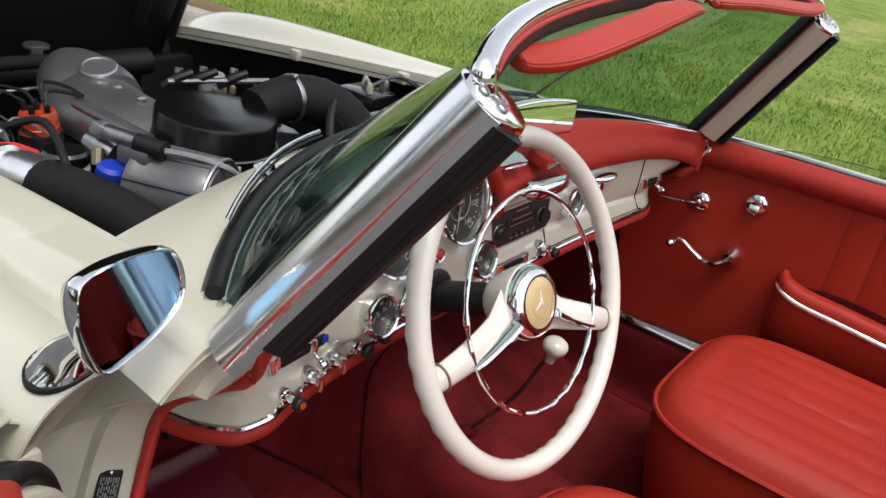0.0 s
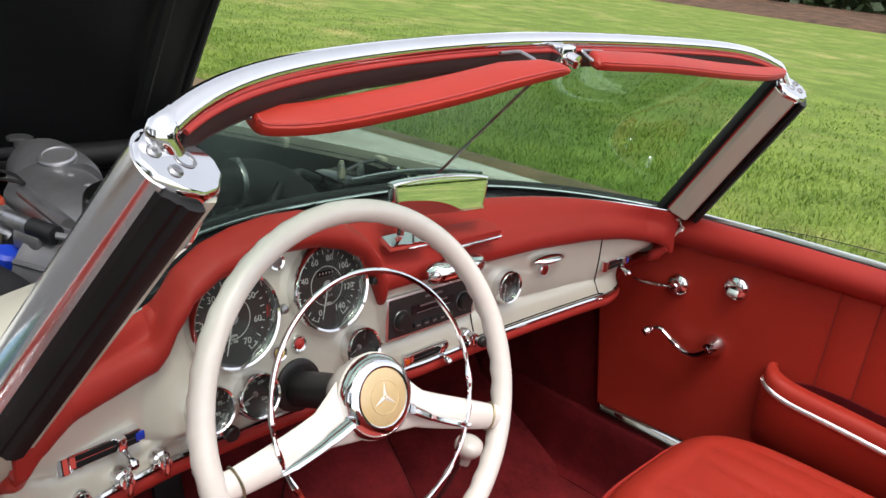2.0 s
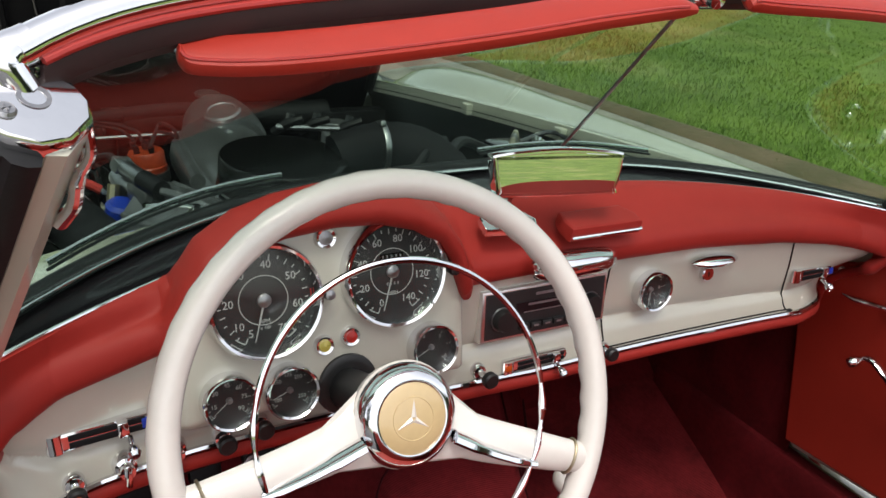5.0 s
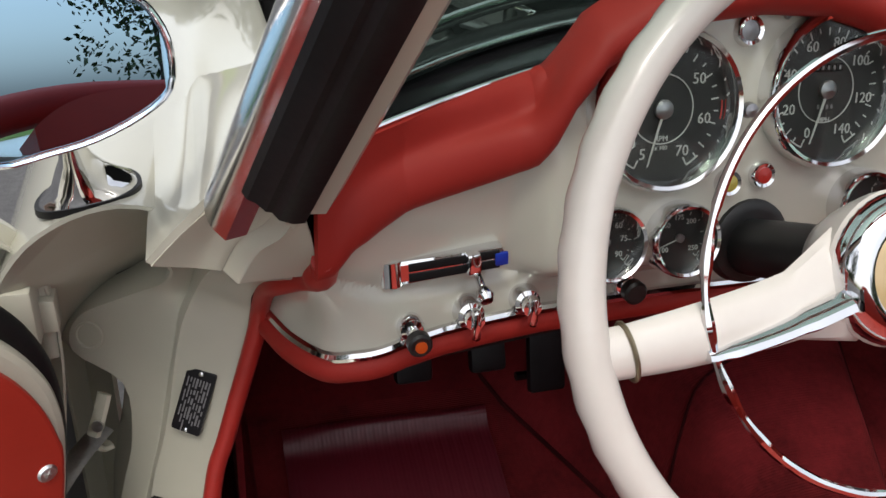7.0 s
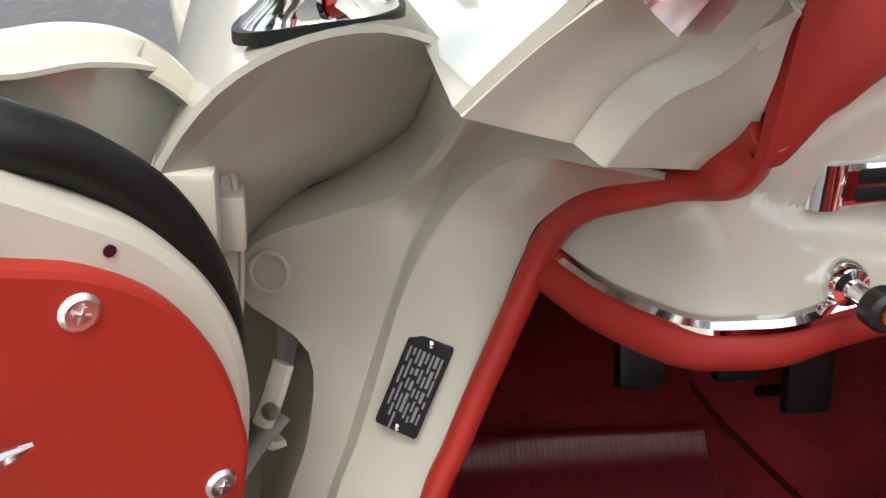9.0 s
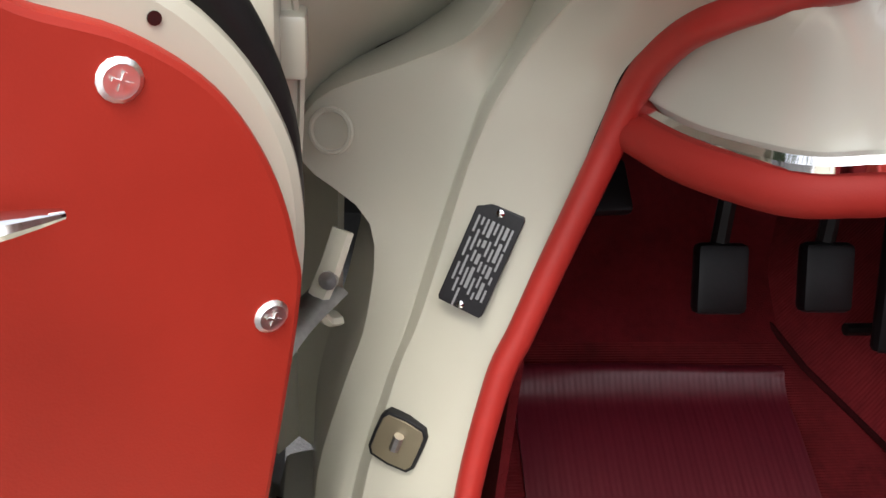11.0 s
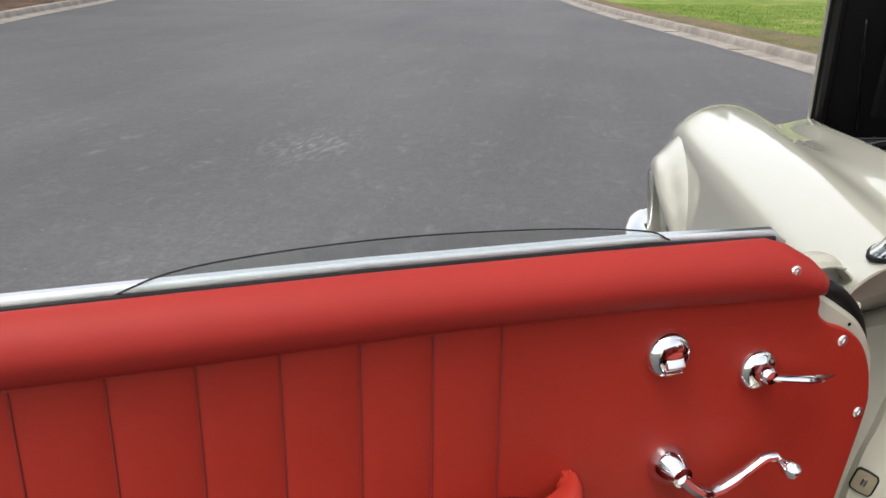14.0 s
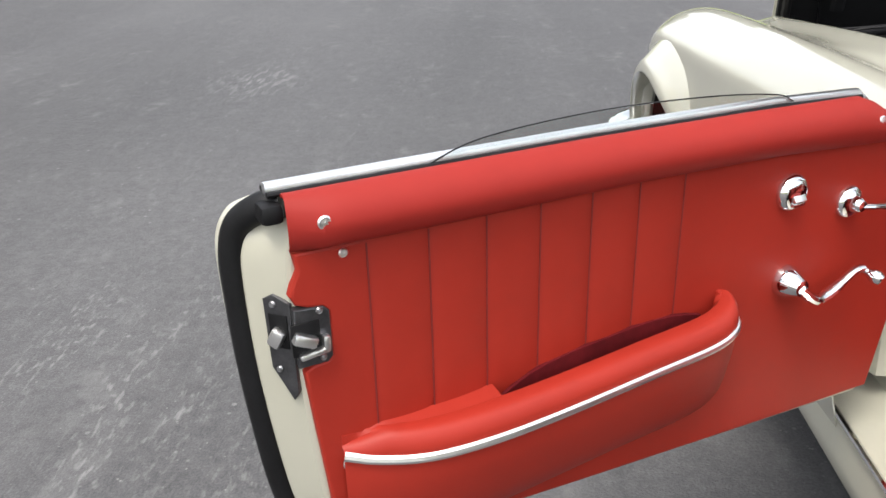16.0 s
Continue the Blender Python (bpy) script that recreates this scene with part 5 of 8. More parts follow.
def dash_y(x, z):
    """Depth of the painted dashboard face."""
    u = abs(x) / 0.53
    y = 0.214 - 0.044 * min(u, 1.1) ** 2
    zc = lerp(CREASE, x)
    low = min(1.0, max(0.0, (zc - z) / (zc - 0.765)))
    y -= 0.016 * low**0.8
    y += 0.0045 * math.exp(-abs(z - zc) / (0.010 if z > zc else 0.005))
    c = bump1(x, -0.425, -0.135, 0.035) * bump1(z, 0.822, 3, 0.035)
    y = y * (1 - c) + (0.180 + 0.25 * (z - 0.93) - 0.006 * low) * c
    if x > 0.44:
        y += 4.2 * (x - 0.44) ** 2 * (1 - bump1(z, 0.858, 2, 0.075))
        return y + 0.012 * max(0.0, (x - 0.545) / 0.09) ** 2
    e = max(0.0, abs(x) - 0.545) / 0.09
    y += 0.036 * max(0.0, (abs(x) - 0.588) / 0.034) ** 1.6 * (1 - bump1(z, 0.83, 2, 0.04))
    y += 0.085 * e * e * (1 - bump1(z, 0.83, 2, 0.06)) + 0.012 * e * e
    return y


XS = sorted(set([round(v, 4) for v in np.linspace(-0.622, -0.50, 35)] + [round(v, 4) for v in np.linspace(0.50, 0.622, 35)] + [round(v, 4) for v in np.linspace(-0.60, 0.60, 61)] + [round(v, 4) for v in np.linspace(-0.46, -0.10, 73)]))
dash = thing("dashboard", (0, 0.25, 0.75), "cream painted dashboard with a red padded top and round instruments", "dashboard")
rows = [[(x, dash_y(x, z), z) for z in np.linspace(lerp(ZBOT, x), lerp(ZTOP, x), 48)] for x in XS]
part("fascia", sheet(rows, -0.004), CREAM_DASH, dash, "glossy cream painted metal fascia")


def pad_profile(x):
    zt = max(lerp(ZTOP, x), 0.846)
    yf = min(dash_y(x, zt), pad_edge(x / 0.635).y - 0.02)
    b = pad_edge(max(-0.97, min(0.97, x / 0.635)))
    ty, tz = b.y - 0.022, b.z + 0.012
    hump = bump1(x, -0.41, -0.15, 0.03)
    drop = (0.012 + 0.010 * hump) * min(1.0, max(0.12, (0.604 - abs(x)) / 0.035))
    zm = max(zt + 0.022, tz - 0.004) if hump > 0.02 else tz - 0.012
    return [(x, yf + 0.006, zt + 0.003), (x, yf - drop * 0.6, zt - 0.002), (x, yf - drop, zt + 0.008), (x, yf - drop * 0.7, zt + 0.022 - 0.004 * hump), (x, yf * 0.72 + ty * 0.28, zt * 0.35 * (1 - hump) + zm * (0.65 + 0.35 * hump) + 0.004), (x, yf * 0.35 + ty * 0.65, zm * 0.75 + tz * 0.25 + 0.003), (x, ty, tz)]


XP = [x for x in XS if -0.602 <= x <= 0.609]
part("dash_pad", sheet([spline(pad_profile(x), 4) for x in XP], 0.004), RED_PAD, dash, "red padded dash top with an instrument hood")
part("pad_trim", tube([tuple(Vector(pad_profile(x)[-1]) + Vector((0, 0.0, 0.002))) for x in XP], 0.0019, 8), CHROME, dash, "thin chrome edging")
strip = [(x, dash_y(x, lerp(ZBOT, x)) - 0.002, lerp(ZBOT, x) - 0.003) for x in XS]
part("cowl_shelf", sheet([[tuple(Vector(pad_profile(x)[-1]).lerp(screen_base(max(-0.985, min(0.985, x / 0.635))) + Vector((0, 0.004, 0.004)), t) - Vector((0, 0, 0.004 + 0.014 * math.sin(math.pi * t)))) for t in np.linspace(0, 1, 6)] for x in XP[::3] + XP[-1:]], 0.004), BLACK, dash, "black gloss shelf between the pad and the windscreen")
part("chrome_strip", tube(strip, 0.0042, 8, flat=1.0), CHROME, dash, "chrome strip")
part("lower_roll", tube([(x, y + 0.005, z - 0.013) for x, y, z in strip], 0.0105, 18), RED_PAD, dash, "red padded lower edge")
part("under_panel", sheet([[(x, dash_y(x, 0.75) + 0.010 + (0.74 - dash_y(x, 0.75)) * t, 0.745 - 0.02 * math.sin(t * 3)) for t in np.linspace(0, 1, 5)] for x in np.linspace(-0.62, 0.62, 20)], 0.005), BAY, dash)

GN = Vector((0, -0.97, 0.243)).normalized()


def on_dash(x, z, lift=0.0, flat=False):
    """A place on the fascia, facing the driver."""
    n = Vector((0, -1, 0.10)).normalized() if flat else GN
    return axes(Vector((x, dash_y(x, z), z)) + n * lift, n)


def polar(a, r):
    return r * math.cos(radians(a)), r * math.sin(radians(a))


def gauge(name, x, z, R, label, marks, needle, ticks, small=False, size=0.011, extra=()):
    m = on_dash(x, z, 0.0065, x > 0)
    bz = 0.03 if small else 0.0
    g = part(name, lathe([(R * (1.0 + bz), -0.012), (R * (1.0 + bz), 0.004), (R * (0.99 + bz), 0.0085), (R * 0.955, 0.0115), (R * (0.91 - bz), 0.010), (R * (0.865 - bz), 0.003), (R * (0.85 - bz), -0.012)], m, 48), CHROME, dash, label)
    part("dial", lathe([(0, -0.008), (R * 0.88, -0.008), (R * 0.88, -0.004), (0, -0.0039)], m, 40), DIAL, g)
    fm = m @ Matrix.Translation((0, 0, -0.0036))
    tk = Geo()
    for i, a in enumerate(np.linspace(*ticks)):
        long_ = (i % 2 == 0)
        L = R * (0.10 if long_ else 0.06)
        px_, py_ = polar(a, R * 0.78 - L / 2)
        tk = tk + box((L, R * 0.018, 0.0004), fm @ Matrix.Translation((px_, py_, 0)) @ Matrix.Rotation(radians(a), 4, "Z"))
    a0, a1 = ticks[0], ticks[1]
    for a_lo, a_hi in ((a0, a0 - 14), (a1, a1 + 14)):
        tk = tk + tube([fm @ Vector((*polar(a, R * 0.79), 0)) for a in np.linspace(a_lo, a_hi, 6)], R * 0.011, 6)
    part("ticks", tk, WHITE, g)
    rnum = R * (0.56 if small else 0.60)
    for t, a in marks:
        part("numeral", lettering(t, size, fm @ Matrix.Translation((*polar(a, rnum), 0.0002))), WHITE, g)
    if not small:
        part("inner_circle", ring(R * 0.42, 0.0005, fm, 48, 6), WHITE, g)
    if extra:
        part("caption", joined([lettering(t, s, fm @ Matrix.Translation((0, y, 0.0002))) for t, s, y in extra]), WHITE, g)
    nx, ny = polar(needle, R * 0.72)
    bx, by = polar(needle + 180, R * 0.12)
    part("needle", tube([fm @ Vector((bx, by, 0.0022)), fm @ Vector((nx, ny, 0.0022))], [R * 0.022, R * 0.010], 6), WHITE, g)
    part("needle_cap", lathe([(R * 0.12, 0.0005), (R * 0.12, 0.003), (R * 0.08, 0.0045), (0, 0.005)], fm, 20), STEEL, g)
    gl = part("glass", lathe([(0, 0.003), (R * 0.87, 0.003), (R * 0.87, 0.0036), (R * 0.5, 0.0042), (0, 0.0044)], m, 32), CLEAR, g)
    gl.visible_shadow = False
    return g


tach = gauge("tachometer", -0.350, 0.927, 0.0575, "round black rev counter with a chrome bezel", [("5", 245), ("10", 222), ("20", 180), ("30", 131), ("40", 83), ("50", 36), ("60", -13), ("70", -60)], 254, (243, -62, 27), extra=(("RPM", 0.0055, -0.0205), ("x 100", 0.0045, -0.027)))
fm = on_dash(-0.350, 0.927, 0.0065) @ Matrix.Translation((0, 0, -0.0035))
part("red_zone", tube([fm @ Vector((*polar(a, 0.0475), 0.0003)) for a in np.linspace(6, -10, 8)], 0.0007, 6, flat=0.4), REDMARK, tach)
speedo = gauge("speedometer", -0.2135, 0.936, 0.0575, "round black speedometer with a chrome bezel", [("0", 247), ("20", 204), ("40", 161), ("60", 117), ("80", 77), ("100", 36), ("120", -12), ("140", -60)], 253, (247, -62, 29), extra=(("MPH", 0.0055, -0.0225),))
fm = on_dash(-0.2135, 0.936, 0.0065) @ Matrix.Translation((0, 0, -0.0035))
part("odometer", box((0.026, 0.0062, 0.0006), fm @ Matrix.Translation((0, 0.016, 0))), BLACK, speedo, "small counter window with plain digits")
part("digit_bar", joined([box((0.0016, 0.0028, 0.0003), fm @ Matrix.Translation((-0.010 + 0.005 * i, 0.016, 0.0006))) for i in range(5)]), PLATE_LT, speedo)
part("trip_bar", joined([box((0.0018, 0.0032, 0.0004), fm @ Matrix.Translation((-0.006 + 0.004 * i, -0.0125, 0.0003))) for i in range(4)]), PLATE_LT, speedo)
gauge("oil_gauge", -0.391, 0.838, 0.0270, "small round black gauge with a chrome bezel", [("15", 196), ("30", 145), ("45", 92), ("60", 46), ("75", 4), ("90", -42)], 218, (225, -45, 13), True, 0.0062)
gauge("temperature_gauge", -0.331, 0.836, 0.0270, "small round black gauge with a chrome bezel", [("100", 215), ("150", 140), ("175", 92), ("200", 50), ("250", -35)], 200, (225, -45, 11), True, 0.0055)
gauge("fuel_gauge", -0.172, 0.850, 0.0270, "small round black gauge with a chrome bezel", [("1", 40), ("2", 120)], 205, (225, -45, 7), True, 0.0055)
gauge("clock", 0.188, 0.838, 0.0275, "small round black clock with a chrome bezel", [("12", 90), ("3", 0), ("6", 270), ("9", 180)], 265, (240, -90, 12), True, 0.0062)
for nm, x, z, mt, lab in (("warning_lamp", -0.292, 0.873, YELLOW, "chrome-ringed yellow warning lamp"), ("warning_lamp", -0.263, 0.877, REDMARK, "chrome-ringed red warning lamp")):
    m = on_dash(x, z, 0.0)
    w = part(nm, lathe([(0.0105, -0.004), (0.0105, 0.003), (0.009, 0.006), (0.0065, 0.005)], m, 24), CHROME, dash, lab)
    part("lens", lathe([(0.0066, 0.0), (0.006, 0.006), (0, 0.0075)], m, 20), mt, w)
m = on_dash(-0.284, 0.978, 0.0)
w = part("reset_knob", lathe([(0.0115, -0.004), (0.0115, 0.003), (0.010, 0.006), (0.0075, 0.005), (0.0075, 0.003)], m, 24), CHROME, dash)
part("button", lathe([(0.0072, 0.0), (0.0072, 0.004), (0, 0.0045)], m, 20), STEEL, w)
for x, z in ((-0.287, 0.925), (-0.146, 0.930)):
    part("knob", lathe([(0.0045, -0.002), (0.0045, 0.008), (0.006, 0.012), (0.005, 0.017), (0, 0.018)], on_dash(x, z), 16), STEEL if x < -0.2 else COLUMN, dash)
for x in (-0.312, -0.252):
    part("screw", screw(on_dash(x, 0.988, 0.001), 0.003), STEEL, dash)


def pull_knob(x, z, cap, label, r=0.010, reach=0.030):
    m = on_dash(x, z, 0.0, True)
    k = part("pull_knob", lathe([(0.0100, -0.003), (0.0100, 0.004), (0.008, 0.007), (0.0045, 0.008), (0.0042, reach - 0.008), (0, reach - 0.008)], m, 20), CHROME, dash, label)
    part("cap", lathe([(0.006, reach - 0.010), (r, reach - 0.008), (r, reach - 0.001), (r * 0.8, reach + 0.001), (0, reach + 0.001)], m, 22), COLUMN if cap is not CHROME else CHROME, k)
    if cap not in (COLUMN, CHROME):
        part("lens", lathe([(r * 0.5, reach + 0.0005), (r * 0.5, reach + 0.002), (0, reach + 0.0026)], m, 16), cap, k, "orange indicator lens")
    return k


pull_knob(-0.531, 0.782, ORANGE, "black pull knob with an orange lens on a chrome shaft", 0.0086, 0.030)
for x, z in ((-0.486, 0.785), (-0.440, 0.786), (0.092, 0.778)):
    m = on_dash(x, z, 0.0, True)
    k = part("rotary_switch", lathe([(0.012, -0.003), (0.012, 0.004), (0.010, 0.010), (0.007, 0.012), (0.007, 0.020), (0, 0.021)], m, 22), CHROME, dash, "chrome rotary switch")
    part("grip", box((0.007, 0.024, 0.010), m @ Matrix.Translation((0, -0.002, 0.020)), 0.003), CHROME, k)
pull_knob(-0.392, 0.782, COLUMN, "black pull knob on a chrome shaft", 0.0095, 0.026)
pull_knob(-0.352, 0.784, COLUMN, "black pull knob on a chrome shaft", 0.0095, 0.024)
pull_knob(-0.078, 0.775, COLUMN, "black pull knob on a chrome shaft", 0.010, 0.034)
pull_knob(0.112, 0.768, COLUMN, "black pull knob on a chrome shaft", 0.009, 0.026)


def slide(x0, x1, z0, z1, endcol, label, knob_at, h=0.020):
    """A heater slide: chrome frame with two dark slots and a sliding knob."""
    xm, zm = (x0 + x1) / 2, (z0 + z1) / 2
    a, b = Vector((x0, dash_y(x0, z0), z0)), Vector((x1, dash_y(x1, z1), z1))
    m = axes((a + b) / 2, (0, -1, 0.08), (b - a).normalized())
    L = (b - a).length
    fr = part("heater_slide", plate([(-L / 2, -h / 2), (L / 2, -h * 0.38), (L / 2 + 0.003, 0), (L / 2, h * 0.42), (-L / 2, h / 2), (-L / 2 - 0.004, 0)], -0.004, 0.008, m, 0.0035), CHROME, dash, label)
    for s in (-1, 1):
        part("slot", box((L * 0.78, h * 0.30, 0.002), m @ Matrix.Translation((L * 0.07, s * h * 0.19, 0.0082)), 0.0005), BLACK_MATT, fr)
    part("end_cap", tube([m @ Vector((-L / 2 + 0.004, -h * 0.47, 0.003)), m @ Vector((-L / 2 + 0.004, h * 0.47, 0.003))], 0.0085, 14, flat=0.8), CHROME, fr)
    for e, c in ((1 if endcol is BLUE else -1, endcol),):
        part("end_marker", box((0.010, h * 0.5, 0.003), m @ Matrix.Translation((e * (L / 2 - 0.002), 0, 0.0085)), 0.001), c, fr)
    part("slider", box((0.011, h * 0.85, 0.009), m @ Matrix.Translation((knob_at * L, 0.001, 0.011)), 0.003) + lathe([(0.003, 0.0), (0.003, 0.010), (0.0055, 0.013), (0.0065, 0.018), (0.0045, 0.022), (0, 0.023)], m @ Matrix.Translation((knob_at * L + 0.005, -h * 0.62, 0.006)) @ Matrix.Rotation(0.5, 4, "X"), 16), CHROME, fr)
    return fr


slide(-0.546, -0.462, 0.8195, 0.8245, BLUE, "chrome heater slide with a blue end marker", 0.22)
slide(0.445, 0.522, 0.829, 0.829, BLUE, "chrome heater slide with a blue end marker", 0.25)
slide(-0.040, 0.050, 0.772, 0.774, ORANGE, "chrome heater slide with an orange end marker", 0.30, 0.016)

# radio
rm = on_dash(0.016, 0.841, 0.0, True)
radio = part("radio", plate([(-0.094, -0.033), (0.094, -0.033), (0.094, 0.033), (-0.094, 0.033)], -0.004, 0.010, rm, 0.003), BRIGHT, dash, "black push-button radio in a chrome frame")
part("face", plate([(-0.089, -0.029), (0.089, -0.029), (0.089, 0.029), (-0.089, 0.029)], 0.0, 0.0112, rm, 0.001), DIAL, radio)
for x in (-0.066, 0.066):
    part("tuning_knob", lathe([(0.014, 0.010), (0.014, 0.018), (0.012, 0.022), (0, 0.0225)], rm @ Matrix.Translation((x, -0.004, 0)), 24), COLUMN, radio)
    part("knob_ring", ring(0.0145, 0.001, rm @ Matrix.Translation((x, -0.004, 0.012)), 28, 6), STEEL, radio)
part("dial_strip", box((0.092, 0.014, 0.001), rm @ Matrix.Translation((0, 0.006, 0.0117))), PLATE, radio)
part("trim_mark", joined([box((0.036, 0.0035, 0.0006), rm @ Matrix.Translation((0, 0.0215, 0.0116))), box((0.07, 0.0012, 0.0006), rm @ Matrix.Translation((0, 0.0, 0.0124))), box((0.058, 0.0028, 0.0006), rm @ Matrix.Translation((0, 0.0095, 0.0124)))]), PLATE_LT, radio)
for i in range(5):
    b = part("push_button", box((0.0145, 0.008, 0.006), rm @ Matrix.Translation((-0.034 + 0.017 * i, -0.0185, 0.0125)), 0.001), DIAL, radio)
    part("button_mark", box((0.007, 0.0022, 0.0004), rm @ Matrix.Translation((-0.034 + 0.017 * i, -0.0185, 0.0157))), PLATE_LT, b)

# glove box lid with its seam, grip and lock
lid = [(0.116, 0.772), (0.124, 0.768), (0.425, 0.779), (0.434, 0.786), (0.432, 0.880), (0.422, 0.887), (0.13, 0.892), (0.116, 0.882)]
seam = [(x, dash_y(x, z) - 0.0005, z) for x, z in [tuple(v) for v in spline([(x, z, 0) for x, z in lid], 5, True) for v in [v[:2]]]]
part("glove_box_seam", tube(seam, 0.0012, 6, closed=True), BLACK_MATT, dash, "shut line of the glove box lid")
gm = on_dash(0.290, 0.873, 0.0, True)
part("glove_box_grip", loft([[gm @ Vector((x, 0.010 * math.sin(a) * w - 0.004, 0.001 + 0.020 * w * max(0, math.cos(a)))) for a in np.linspace(-1.57, 1.57, 9)] for x, w in ((-0.042, 0.10), (-0.036, 0.55), (-0.02, 0.9), (0, 1), (0.02, 0.9), (0.036, 0.55), (0.042, 0.10))]), CHROME, dash, "boat-shaped chrome grip")
lk = part("glove_box_lock", lathe([(0.0105, -0.002), (0.0105, 0.005), (0.009, 0.007), (0, 0.007)], on_dash(0.282, 0.850, 0.0, True), 22), CHROME, dash)
part("keyhole", box((0.0014, 0.007, 0.0006), on_dash(0.282, 0.850, 0.0073, True)), BLACK, lk)
# ashtray with a chrome grip on the padded top
am = axes((0.028, 0.176, 0.912), (0, -1, 0.35))
ash = part("ashtray", loft([[am @ Vector((x, (0.017 * math.sin(a)) * (0.35 + 0.65 * w), -0.006 + 0.026 * w * max(0, math.cos(a)) ** 0.7)) for a in np.linspace(-1.57, 1.57, 21)] for x, w in ((-0.060, 0.2), (-0.054, 0.62), (-0.040, 0.9), (-0.015, 1), (0.02, 0.96), (0.042, 0.78), (0.055, 0.5), (0.064, 0.12))]), CHROME, dash, "boat-shaped chrome ashtray grip")
part("catch", box((0.022, 0.009, 0.010), on_dash(0.03, 0.886, 0.004, True), 0.002), COLUMN, ash)

# rear-view mirror standing on the dash
rv = thing("rear_view_mirror", (0.03, 0.215, 0.96), "chrome-framed rear-view mirror on a dash-top stand", "mirror")
mm = axes((0.0, 0.199, 1.018), (-0.155, -0.985, 0.146), (1, -0.155, -0.01))
out = [(-0.078, -0.018), (-0.070, -0.026), (0.066, -0.026), (0.076, -0.018), (0.082, 0.016), (0.074, 0.025), (0.0, 0.030), (-0.076, 0.024), (-0.084, 0.015)]
out = [tuple(v[:2]) for v in spline([(x, y, 0) for x, y in out], 3, True)]
part("housing", plate(out, -0.010, 0.004, mm, 0.003), CHROME, rv, "chrome housing")
part("mirror_glass", plate(inset(out, 0.0055), 0.002, 0.0046, mm, 0.0005), MIRROR, rv, "clear mirror glass")
part("stalk", tube(spline([tuple(mm @ Vector((-0.03, -0.012, -0.010))), (-0.045, 0.225, 0.990), (-0.052, 0.222, 0.962)], 4), 0.007, 8), CHROME, rv)
part("stand_plate", plate([(-0.036, -0.012), (0.030, -0.018), (0.038, 0.0), (0.030, 0.016), (-0.032, 0.014)], -0.004, 0.004, axes((-0.052, 0.212, 0.957), (0, -0.25, 1)), 0.002), CHROME, rv, "chrome stand plate")
part("foot", plate([(-0.052, -0.018), (0.054, -0.018), (0.056, 0.0), (0.044, 0.020), (-0.048, 0.020), (-0.054, 0.0)], -0.012, 0.006, axes((0.072, 0.200, 0.952), (0, -0.24, 1)), 0.004), RED_PAD, rv, "red padded foot")
part("foot_trim", tube([(0.020, 0.182, 0.9425), (0.126, 0.182, 0.9425)], 0.0024, 8), CHROME, rv)

# ---- steering wheel ----
sw = thing("steering_wheel", (-0.276, 0.016, 0.882), "ivory two-spoke steering wheel with a chrome horn ring", "steering wheel")
tl, yw = radians(22.9), radians(-2.6)
wn_ = Vector((math.sin(yw) * math.cos(tl), -math.cos(yw) * math.cos(tl), math.sin(tl)))
wx = Vector((0, 0, 1)).cross(wn_).normalized()
WM = Matrix((wx, wn_.cross(wx), wn_)).transposed().to_4x4()
WM.translation = (-0.276, 0.016, 0.882)
WM = WM @ Matrix.Rotation(radians(-6.5), 4, "Z")
rim = []
for i in range(240):
    a = 2 * math.pi * i / 240
    wob = 0.0011 * math.cos(a * 46)
    row_ = []
    for b in np.linspace(0, 2 * math.pi, 21)[:-1]:
        k = wob * max(0.0, 0.35 - math.sin(b)) / 1.35
        row_.append(WM @ Vector(((0.2 + (0.0128 + k) * math.cos(b)) * math.cos(a), (0.2 + (0.0128 + k) * math.cos(b)) * math.sin(a), (0.0135 + k) * math.sin(b))))
    rim.append(row_)
part("rim", grid(rim, True, True), IVORY, sw, "ivory plastic rim with finger grips")
